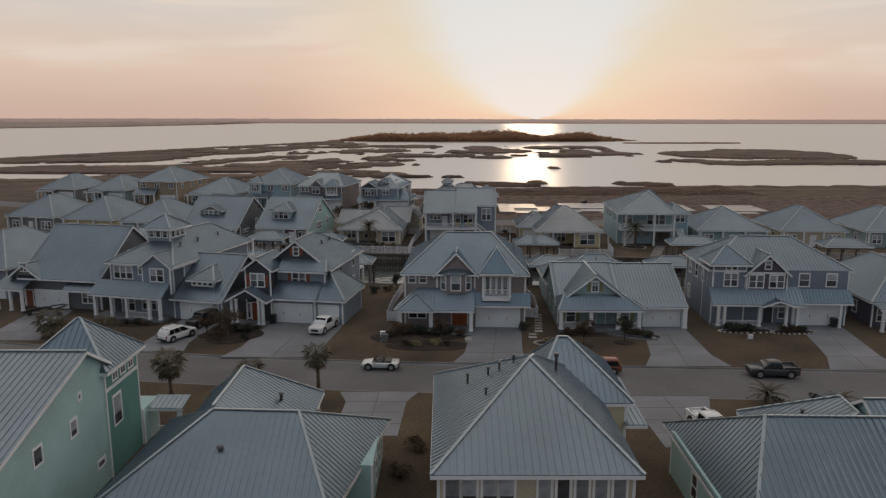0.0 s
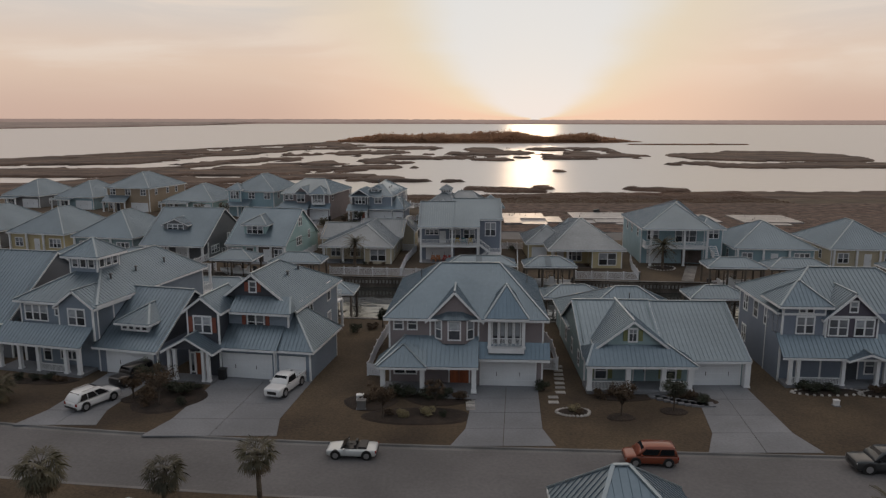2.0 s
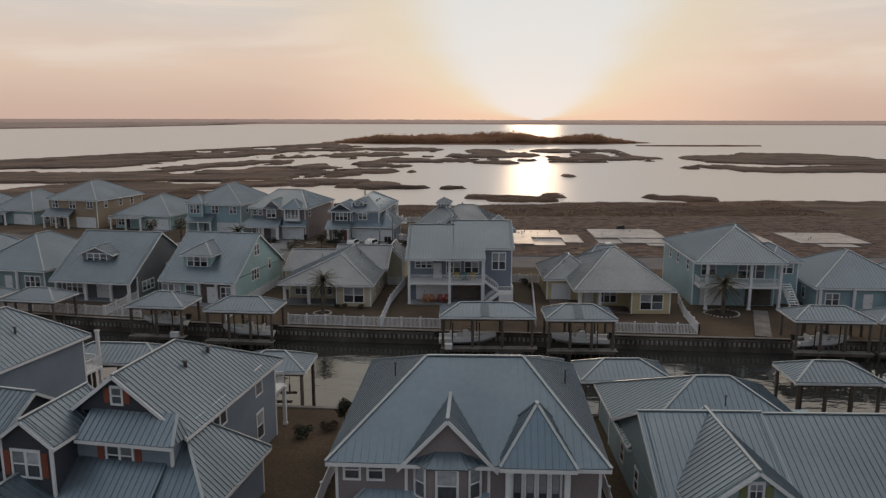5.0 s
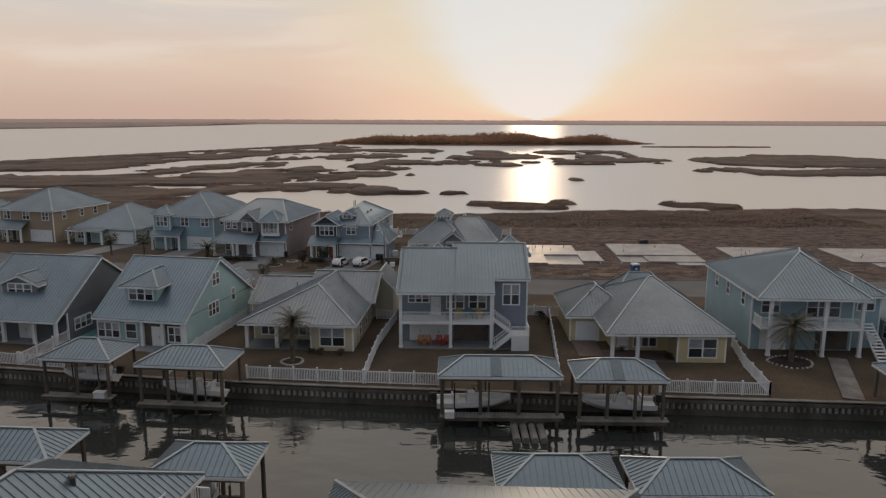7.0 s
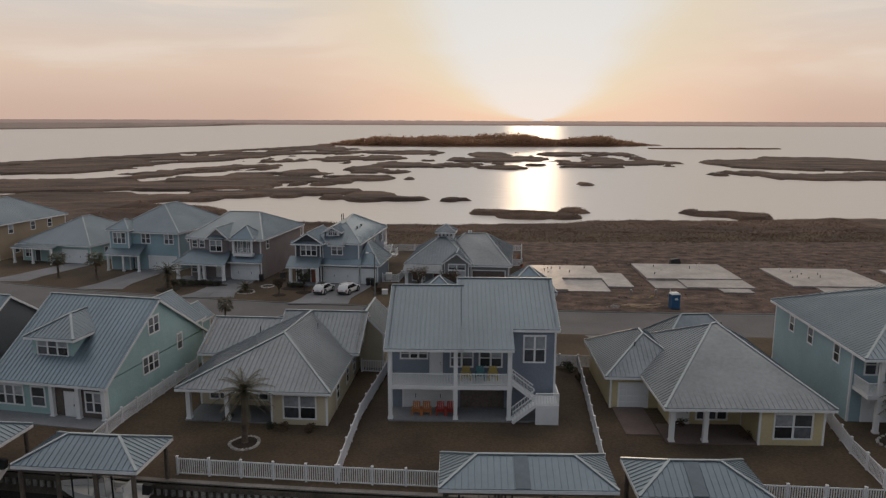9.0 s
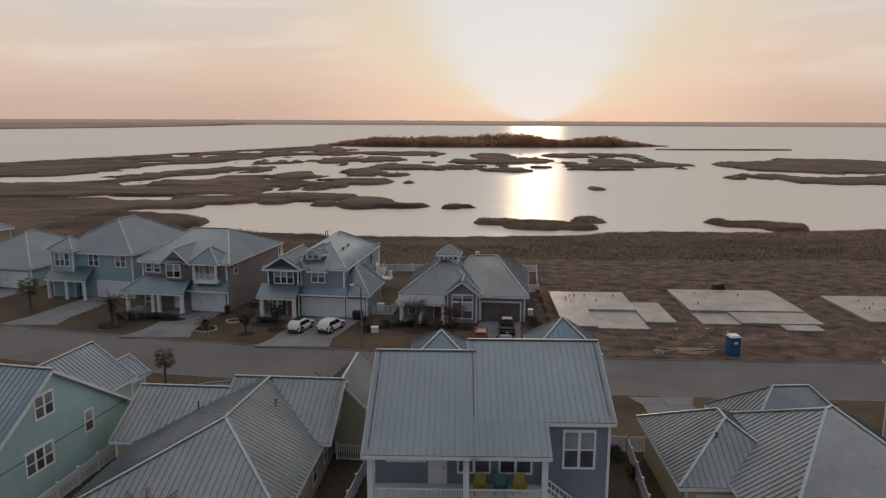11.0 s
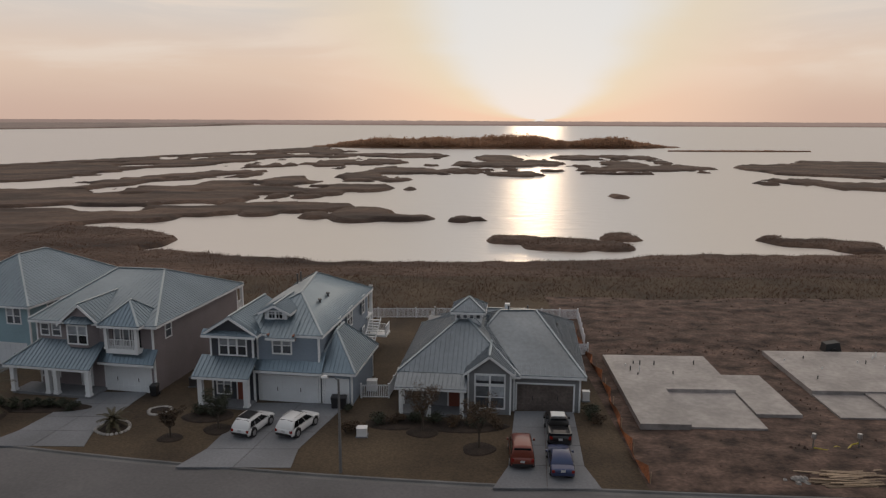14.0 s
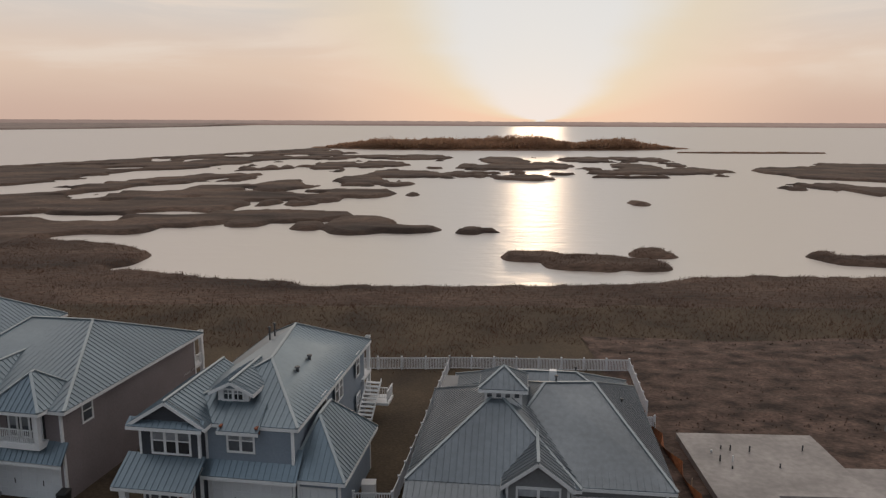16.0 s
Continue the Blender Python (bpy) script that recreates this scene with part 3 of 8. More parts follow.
b.add([(-4900, 200, WATER_Z), (4900, 200, WATER_Z), (4900, 4900, WATER_Z), (-4900, 4900, WATER_Z)], [(0, 1, 2, 3)])
setting("water", b, WATER, "grey bay water under the low sun")
setting("canal_water", strip([off(quay_near, -0.6), off(quay_far, 0.6)], [WATER_Z, WATER_Z]), CANAL, "still dark canal water that mirrors the houses")


# reed bars and islets in the open water: middle, half lengths
ISLETS = [(58, 375, 3.8, 6.7), (3, 317, 3.6, 4.4), (8, 316, 2.4, 1.6), (15, 284, 7.4, 4.9), (24, 279, 8.7, 7.0), (33, 277, 4.8, 5.2), (38, 289, 4.6, 4.2), (72, 285, 4.0, 5.3),
          (78, 281, 8.5, 4.0), (84, 277, 6.5, 6.4), (-15, 399, 2.2, 5.1), (132, 428, 4.4, 7.0)]
WEST_BED = [(-267, 513, 105, 73), (-191, 595, 66, 92), (-164, 699, 76, 104), (-247, 460, 80, 46), (-171, 363, 62, 28), (-96, 363, 30, 20), (-119, 297, 40, 37),
            (-87, 319, 14, 11), (-75, 337, 16, 17), (-83, 281, 20, 15), (-67, 279, 7.3, 9.0)]
WEST_BARS = [(-148, 405, 12.5, 18), (-136, 425, 11, 20), (-109, 392, 18.5, 15), (-128, 448, 8, 20), (-117, 462, 7, 28), (-102, 468, 10.8, 19), (-91, 410, 9, 22), (-84, 428, 4.4, 6.3),
             (-68, 432, 12.5, 21), (-68, 391, 20, 15), (-39, 403, 16.5, 13), (-44, 384, 5.8, 9), (-60, 371, 3.2, 6.5), (-50, 371, 4.6, 4.9), (-48, 340, 18.5, 11.4), (-54, 330, 6, 9),
             (-37, 322, 3.8, 5.2), (-25, 326, 8.4, 14.6), (-13, 319, 8.2, 4.6), (-40, 459, 10.6, 27), (-26, 445, 8, 13)]
MID_BARS = [(-107, 539, 20, 22), (-98, 669, 34, 50), (-57, 569, 25, 28), (-65, 549, 14, 20), (-52, 654, 13, 22), (-23, 649, 21, 32), (-11, 493, 32, 19), (31, 473, 14, 14),
            (32, 547, 21, 24), (33, 612, 15, 40), (55, 562, 13.5, 30), (96, 623, 26, 27), (103, 554, 12, 28), (135, 628, 10, 21), (77, 510, 11, 10), (102, 514, 17.5, 21),
            (129, 524, 14, 18), (54, 503, 5, 13), (-11, 541, 5, 12), (-61, 517, 2.2, 8.6), (129, 575, 9, 18)]
BANKS = [(200, 507, 43, 48), (242, 520, 40, 68), (151, 434, 12.5, 16), (176, 414, 33, 17), (230, 420, 40, 22)]
# open pools and channels inside the western bed
POOLS = [(-188, 611, 5, 15), (-166, 603, 6, 22), (-124, 550, 9, 17), (-104, 549, 9, 19), (-153, 663, 10, 22), (-114, 666, 10, 22), (-174, 528, 8, 14), (-158, 478, 5, 10),
         (-162, 408, 18, 13), (-113, 338, 9, 3.6), (-97, 331, 9, 4.4), (-81, 346, 11, 5.5), (-84, 305, 8, 6), (-125, 388, 5.5, 9), (-109, 376, 4.2, 4.6), (-64, 690, 20, 20)]


def blobs(x, y, table):
    """How far inside the nearest bar each place lies, in metres; negative outside."""
    m = np.full(x.shape, -1e3)
    for cx, cy, rx, ry in table:
        r = (np.abs((x - cx) / rx) ** 2.5 + np.abs((y - cy) / ry) ** 2.5) ** 0.4
        m = np.maximum(m, (1 - r) * min(rx, ry))
    return m


def wave(x, y, kx, ky, z):
    return np.array([noise.noise((a, c, z)) for a, c in zip((x * kx).tolist(), (y * ky).tolist())])


def marsh_heights(x, y):
    """Height of the reed beds and of the bay floor between them, over flat arrays of places."""
    w1, w2, w3, w4 = wave(x, y, 0.07, 0.05, 0.3), wave(x, y, 0.07, 0.05, 5.3), wave(x, y, 0.21, 0.17, 4.0), wave(x, y, 0.21, 0.17, 9.0)
    far = np.clip((y - 300) / 160, 0.25, 1.0)
    fx, fy = x + far * (5.5 * w1 + 3.0 * w3), y + far * (9.0 * w2 + 5.0 * w4)
    m = blobs(x + 1.6 * w3 + 1.2 * w1, y + 1.6 * w4 + 1.2 * w2, ISLETS)
    m = np.maximum(m, blobs(fx, fy, WEST_BED + WEST_BARS) + 0.3)
    m = np.maximum(m, blobs(fx, fy, MID_BARS + BANKS))
    m = np.minimum(m, -blobs(fx, fy, POOLS))
    grain = wave(fx, fy, 0.045, 0.03, 2.0) + 0.6 * wave(fx, fy, 0.11, 0.07, 5.0)
    m = np.where((y > 385) & (x < 150), np.minimum(m, (0.45 - grain) * 16), m)
    thin = np.clip(np.minimum.reduce([(y - 420) / 50, (690 - y) / 40, (x + 140) / 30, (150 - x) / 25]), 0, 1)
    m = np.maximum(m, np.where(thin > 0, (-0.47 - grain) * 15 - (1 - thin) * 8, -50))
    # the western bed ends along a slanting edge towards the open bay
    m = np.minimum(m, (530 + 2.05 * (x + 249) - y) / 2.3 + 3 * w3)
    # the near shore
    shore = np.interp(x, (-100, -72, -61, -51, -41, -29, -25, 19, 29, 38, 51, 66, 110), (303, 284, 271, 268.5, 264, 263, 259, 260, 262.5, 266.5, 268, 267, 272))
    m = np.maximum(m, shore - 1.5 + 1.4 * w3 + 0.8 * w1 - y)
    top = np.where(m > 1, 0.35 * wave(x, y, 0.15, 0.15, 1.0) + 0.3, 0.0)
    return WATER_Z - 0.6 + 1.3 * np.clip((m + 0.7) / 1.6, 0, 1) + top


def marsh_sheet(x0, x1, nx, y0, y1, ny):
    gx, gy = np.meshgrid(np.linspace(x0, x1, nx + 1), np.linspace(y0, y1, ny + 1))
    gx, gy = gx.ravel(), gy.ravel()
    z = marsh_heights(gx, gy)
    z = np.where(gy > 252, z, np.where(gy > 224, np.minimum(z, LOT - 0.1), LOT - 0.12))
    n = nx + 1
    me = bpy.data.meshes.new("marsh")
    me.from_pydata(list(zip(gx.tolist(), gy.tolist(), z.tolist())), [], [(j * n + i, j * n + i + 1, (j + 1) * n + i + 1, (j + 1) * n + i) for j in range(ny) for i in range(nx)])
    me.materials.append(MARSH)
    me.polygons.foreach_set("use_smooth", [True] * len(me.polygons))
    return me


tagged(new("marsh", marsh_sheet(-260, 260, 400, 222, 350, 130)), "brown reed marsh with ragged islets along the bay", "", "", "structure")
tagged(new("marsh", marsh_sheet(-420, 300, 420, 350, 810, 260)), "brown reed marsh with ragged islets along the bay", "", "", "structure")

# the dirt building lots on the right
rnd = random.Random(4)
b = Build()
nx, ny = 260, 90
for j in range(ny + 1):
    for i in range(nx + 1):
        x = 13.0 + 170 * i / nx
        y0, y1 = road2_far(x) + 0.05, 228 + 3 * noise.noise(Vector((x * 0.05, 3, 0)))
        y = y0 + (y1 - y0) * j / ny
        rough = min(1.0, j / 8, (ny - j) / 8, i / 6) * (0.3 if 181 < y < 206 else 1.0)
        b.v.append((x, y, LOT + 0.03 + rough * (0.14 + 0.16 * noise.noise(Vector((x * 0.35, y * 0.6, 0))) + 0.12 * noise.noise(Vector((x * 1.1, y * 1.4, 3))))))
b.f = [(j * (nx + 1) + i, j * (nx + 1) + i + 1, (j + 1) * (nx + 1) + i + 1, (j + 1) * (nx + 1) + i) for j in range(ny) for i in range(nx)]
setting("dirt_lot", b, DIRT, "graded bare dirt building lots", smooth=True)

# wooded island and far shores
def woods(name, cx, cy, rx, ry, top, count, seed, label, spike=0.3):
    """A low island: a flat rim, and on it many uneven scrub clumps."""
    r = random.Random(seed)
    b = Build()
    n = 48
    ring = [(cx + rx * math.cos(a) * (1 + 0.06 * math.sin(5 * a)), cy + ry * math.sin(a) * (1 + 0.1 * math.sin(3 * a))) for a in (2 * math.pi * i / n for i in range(n))]
    b.add([(x, y, WATER_Z - 0.5) for x, y in ring] + [(cx + (x - cx) * 0.97, cy + (y - cy) * 0.94, WATER_Z + 1.0) for x, y in ring], [(i, (i + 1) % n, n + (i + 1) % n, n + i) for i in range(n)] + [tuple(range(n, 2 * n))])
    for _ in range(count):
        a, q = r.random() * 6.283, math.sqrt(r.random()) * 0.93
        x, y = cx + rx * q * math.cos(a), cy + ry * q * math.sin(a)
        fall = 1 - abs(x - cx) / rx
        h = top * min(1, 0.30 + 1.2 * fall) * (0.66 + 0.55 * noise.noise(Vector((x * 0.022, y * 0.03, 6))) + 0.22 * noise.noise(Vector((x * 0.09, y * 0.09, 2)))) + (top * spike if r.random() < 0.02 else 0)
        w = r.uniform(0.35, 0.7) * h
        for _ in range(42):
            d = Vector((r.gauss(0, 0.5), r.gauss(0, 0.5), 0))
            z = WATER_Z + 0.6 + (h - 0.6) * r.random() ** 0.6 * max(0.2, 1 - 0.5 * d.length)
            p = Vector((x + d.x * w, y + d.y * w, z))
            u = Vector((r.uniform(-1, 1), r.uniform(-1, 1), r.uniform(-0.3, 0.3))).normalized() * r.uniform(0.4, 0.9)
            v = u.cross(Vector((r.uniform(-1, 1), r.uniform(-1, 1), r.uniform(-1, 1)))).normalized() * r.uniform(0.3, 0.8)
            b.add([p - u, p + v, p + u, p - v], [(0, 1, 2, 3)])
    return setting(name, b, WOODS, label)


woods("island", 45, 815, 175, 42, 15.0, 2200, 1, "low wooded island in the bay, dark against the light", 0.15)
woods("spit", 245, 735, 60, 5, 1.4, 60, 2, "thin sand spit off the island")


def far_shore(name, rows, seed, label, mat):
    """Land along the horizon with an uneven tree line; rows: x, y of the waterline and height."""
    r = random.Random(seed)
    b = Build()
    pts = []
    for (x0, y0, h0), (x1, y1, h1) in zip(rows, rows[1:]):
        n = max(2, int(abs(x1 - x0) / 22))
        pts += [(x0 + (x1 - x0) * i / n, y0 + (y1 - y0) * i / n, h0 + (h1 - h0) * i / n) for i in range(n)]
    for x, y, h in pts:
        t = h * r.uniform(0.75, 1.08)
        b.v += [(x, y, WATER_Z - 1), (x, y, WATER_Z + t * 0.55), (x, y + 120, WATER_Z + t), (x, 4880, WATER_Z + t + 4)]
    b.f = [(4 * i + k, 4 * i + 4 + k, 4 * i + 5 + k, 4 * i + 1 + k) for i in range(len(pts) - 1) for k in range(3)]
    return setting(name, b, mat, label)


# both shores glow faintly in place of haze in the air
far_shore("backdrop_shore", [(-4200, 2900, 14), (-1500, 3300, 14), (0, 3100, 12), (1500, 2850, 8), (4600, 2500, 6)], 5, "low dark land along the horizon", HAZE_GLOW)
far_shore("backdrop_point", [(-2600, 1250, 4), (-1050, 1720, 6), (-900, 2000, 7), (-820, 2500, 6), (-900, 3100, 3)], 6, "low wooded point across the bay", HAZE_GLOW_NEAR)

# ---- houses: first street, far side ----
BLUE = siding("slate blue siding", (0.21, 0.255, 0.31))
NAVY = siding("dark navy siding", (0.045, 0.05, 0.062))
MAUVE = siding("mauve grey siding", (0.235, 0.20, 0.205))
AQUA = siding("pale aqua siding", (0.25, 0.34, 0.36))
DENIM = siding("denim blue siding", (0.185, 0.215, 0.27))
PLUM = siding("dark plum siding", (0.085, 0.075, 0.10))
GREY = siding("grey siding", (0.20, 0.205, 0.215))
DGREY = siding("charcoal siding", (0.13, 0.137, 0.15))
CREAM = siding("cream siding", (0.50, 0.44, 0.32))
YELLOW = siding("pale yellow siding", (0.52, 0.44, 0.26))
MINT = siding("mint siding", (0.34, 0.50, 0.495))
TEAL = siding("teal siding", (0.11, 0.25, 0.23))
SKYBLUE = siding("sky blue siding", (0.27, 0.39, 0.44))
TAN = siding("tan siding", (0.32, 0.25, 0.18))
WHITE_BLUE = siding("ice mint siding", (0.34, 0.49, 0.495))


def hip2(h, x0, x1, y0, y1, z, A, B, over=0.45, name="roof"):
    """A hip roof with its ridge from A to B, both (x, y, z)."""
    a, bb, c, e = (x0 - over, y0 - over, z), (x1 + over, y0 - over, z), (x1 + over, y1 + over, z), (x0 - over, y1 + over, z)
    if abs(B[0] - A[0]) >= abs(B[1] - A[1]):
        sheets, caps = [[a, bb, B, A], [c, e, A, B], [e, a, A], [bb, c, B]], [(a, A), (e, A), (bb, B), (c, B), (A, B)]
    else:
        sheets, caps = [[a, bb, A], [c, e, B], [bb, c, B, A], [e, a, A, B]], [(a, A), (bb, A), (c, B), (e, B), (A, B)]
    return h.roof(sheets, caps, [(a, bb), (bb, c), (c, e), (e, a)], name=name)


def mauve_house():
    h = House(2.5, 82.3, -3, MAUVE, "two-storey mauve house with orange double doors and a corner balcony")
    h.body(-7.1, 7.3, 0, 15.5, 0, 6.6)
    hip2(h, -7.1, 7.3, 0, 15.5, 6.6, (-2.5, 5.3, 10.7), (3.3, 5.5, 10.7))
    # porch with a hipped roof, over the left bay and the door
    h.shed(-8.1, 1.3, -2.7, 2.75, 0.0, 4.85, hipl=2.6)
    h.roof([[(-7.9, -3.0, 2.75), (-3.4, -3.0, 2.75), (-5.65, -0.9, 4.25)], [(-3.4, -3.0, 2.75), (-3.4, -0.6, 4.25), (-5.65, -0.9, 4.25)], [(-7.9, -3.0, 2.75), (-5.65, -0.9, 4.25), (-7.9, 0, 2.75)]],
           [((-7.9, -3.0, 2.75), (-5.65, -0.9, 4.25)), ((-3.4, -3.0, 2.75), (-5.65, -0.9, 4.25))], [((-7.9, -3.0, 2.75), (-3.4, -3.0, 2.75))], name="porch_roof")
    h.slab(-7.6, 1.1, -2.6, 0, 0, 0.25)
    for x, y in ((-7.4, -2.5), (-3.8, -2.5), (0.9, -2.4)):
        h.column(x, y, 0.25, 2.7, 0.42)
    h.window(-5.6, 0, 1.1, 2.0, 1.1, lights=2)
    h.door(-0.5, 0, 0.25, 1.8, 2.2, double=True)
    h.slab(-1.9, 1.1, -3.6, -2.6, 0, 0.12, CONCRETE, "porch_step")
    h.garage(1.55, 6.6, 0, 0, 2.35)
    h.shed(1.35, 7.9, -0.9, 2.95, 0.0, 4.3, name="garage_roof")
    # bay under a gable
    pts = [(-2.9, 0.0), (-1.9, -0.85), (0.0, -0.85), (1.0, 0.0)]
    b = Build().prism([(x, y, 4.3) for x, y in pts], (0, 0, 2.4))
    part("bay_wall", b, MAUVE, h.ob)
    h.roof([[(-3.1, -0.1, 6.65), (-2.0, -1.1, 6.65), (-1.5, 0.1, 7.35)], [(-2.0, -1.1, 6.65), (0.1, -1.1, 6.65), (-0.4, 0.1, 7.35), (-1.5, 0.1, 7.35)], [(0.1, -1.1, 6.65), (1.2, -0.1, 6.65), (-0.4, 0.1, 7.35)]], name="bay_roof")
    h.window(-0.95, -0.86, 4.75, 1.0, 1.7)
    for x, rz in ((-2.42, -40), (0.52, 40)):
        w = h.window(x, -0.45, 4.75, 0.65, 1.7)
        w.matrix_basis = pose(x, -0.45, 4.75, 0, 0, rz)
    h.gable(-3.4, 1.5, -0.15, 6.0, 6.6, 1.05, axis="y", over=0.25, ends=(True, False), name="gable_roof")
    for x in (-3.3, 1.2):
        part("corner_trim", Build().box(x, x + 0.16, -0.05, 0, 4.4, 6.6), TRIM, h.ob)
    for x in (-6.2, -4.9):
        h.window(x, 0, 5.45, 0.75, 1.0)
    # corner balcony under its own steep hip
    h.body(2.2, 5.5, -0.9, 0.0, 3.5, 3.95, TRIM, corner=False)
    part("balcony_back", Build().box(2.45, 5.25, -0.04, 0.0, 3.95, 6.9), BLACK, h.ob)
    for i in range(4):
        h.window(2.82 + i * 0.69, -0.05, 4.05, 0.42, 2.4, style="plain")
    for x in (2.3, 5.4):
        h.column(x, -0.8, 3.95, 6.9, 0.3)
    h.railing((2.3, -0.82), (5.4, -0.82), 3.9, 1.0, 0.12)
    h.hip(2.05, 5.65, -1.0, 3.0, 6.9, 1.35, 0.2, name="balcony_roof")
    for x, y, z in ((-4.5, 6, 9.4), (6.2, 8, 8.4)):
        h.vent(x, y, z)
    for y in (3, 9):
        h.window(-7.1, y, 4.6, 0.9, 1.4, "W")
        h.window(7.3, y, 4.6, 0.9, 1.4, "E")
    h.window(7.3, 6, 1.0, 0.9, 1.4, "E")
    return h


def shutter_house():
    h = House(-18.1, 84.0, -10, BLUE, "two-storey slate blue house with navy gables and red shutters")
    h.body(-6.0, 3.3, 1.8, 16.5, 0, 6.4)
    ra, rb = (-0.8, 2.6, 9.78), (-0.8, 9.6, 9.78)
    ea, eb, ec, ed = (3.8, 2.6, 6.2), (3.8, 17.0, 6.2), (-5.4, 17.0, 6.2), (-5.4, 2.6, 6.2)
    h.roof([[ea, eb, rb, ra], [ec, ed, ra, rb], [eb, ec, rb]], [(ra, rb), (rb, eb), (rb, ec)], [(ea, eb), (eb, ec)])
    for p, q in ((ea, ra), (ra, ed)):
        part("rake_trim", Build().beam(Vector(p) - Vector((0, 0, 0.12)), Vector(q) - Vector((0, 0, 0.12)), 0.06, 0.22), TRIM, h.ob)
    h.body(-3.3, 2.5, 0.0, 1.8, 0, 3.2)
    h.garage(-3.0, 2.1, 0, 0, 2.35)
    h.shed(-2.9, 2.9, -0.55, 3.15, 1.8, 4.9, name="garage_roof")
    h.roof([[(-2.6, 1.2, 6.25), (3.7, 1.2, 6.25), (3.1, 3.0, 7.5), (-2.6, 3.0, 7.5)], [(3.7, 1.2, 6.25), (3.75, 3.0, 6.2), (3.1, 3.0, 7.5)]], [((3.7, 1.2, 6.25), (3.1, 3.0, 7.5))], [((-2.6, 1.2, 6.25), (3.7, 1.2, 6.25))], name="pent_roof")
    part("gable_wall", Build().prism([(-3.9, 2.95, 7.3), (2.3, 2.95, 7.3), (-0.8, 2.95, 9.8)], (0, 0.1, 0)), NAVY, h.ob)
    h.window(-0.8, 2.92, 7.9, 0.6, 0.95)
    h.shutters(-0.8, 2.94, 7.9, 0.62, 0.95, SHUTTER)
    h.window(-0.1, 1.8, 4.4, 1.6, 1.5, lights=2)
    h.shutters(-0.1, 1.79, 4.4, 1.75, 1.5, SHUTTER)
    # navy entrance block
    h.body(-6.2, -2.9, -0.3, 4.0, 0, 6.8, NAVY)
    h.gable(-6.2, -2.9, -0.3, 5.0, 6.8, 0.75, axis="y", over=0.35, mat=NAVY, name="entrance_roof")
    h.window(-4.6, -0.3, 4.5, 1.7, 1.5, lights=2)
    h.shutters(-4.6, -0.31, 4.5, 1.75, 1.5, SHUTTER)
    h.gable(-7.5, -3.0, -2.2, -0.3, 3.35, 0.55, axis="y", over=0.4, mat=NAVY, name="porch_roof", ends=(True, False))
    h.slab(-7.5, -3.0, -2.2, -0.3, 0, 0.2)
    for x, y in ((-7.3, -2.0), (-6.7, -2.0), (-3.3, -2.0), (-3.8, -2.0)):
        h.column(x, y, 0.2, 3.3, 0.3)
    h.door(-4.95, -0.3, 0.2, 1.0, 2.2)
    h.window(-5.85, -0.3, 0.5, 0.3, 1.8, style="plain")
    # single garage wing with a hip
    h.body(2.5, 6.0, 0.2, 8.0, 0, 3.1)
    h.garage(3.0, 5.4, 0.2, 0, 2.3, cols=4)
    hip2(h, 2.5, 6.0, 0.2, 8.0, 3.1, (3.3, 3.4, 6.0), (3.3, 5.5, 6.0), name="garage_wing_roof")
    for y, n in ((5.0, 1), (7.5, 2)):
        h.window(3.3, y, 4.7, 0.85 * n, 1.7, "E", lights=n)
    h.window(3.3, 13.5, 4.6, 1.0, 1.9, "E")
    h.window(3.3, 13.5, 1.2, 1.0, 1.9, "E")
    for y in (8, 11):
        h.vent(0.8, y, 8.65, 0.35, 0.12)
    # rear deck
    h.slab(-5, 3.3, 16.5, 18.5, 3.3, 3.5, TRIM, "rear_deck")
    for x in (-5, -1, 3.2):
        h.column(x, 18.4, 0, 3.3, 0.25)
    h.railing((-5, 18.45), (3.2, 18.45), 3.5)
    part("bin", Build().box(-2.9, -2.3, -1.0, -0.4, 0.0, 1.0).box(-2.95, -2.25, -1.05, -0.35, 1.0, 1.1), BLACK, h.ob, "black wheeled bin")
    return h


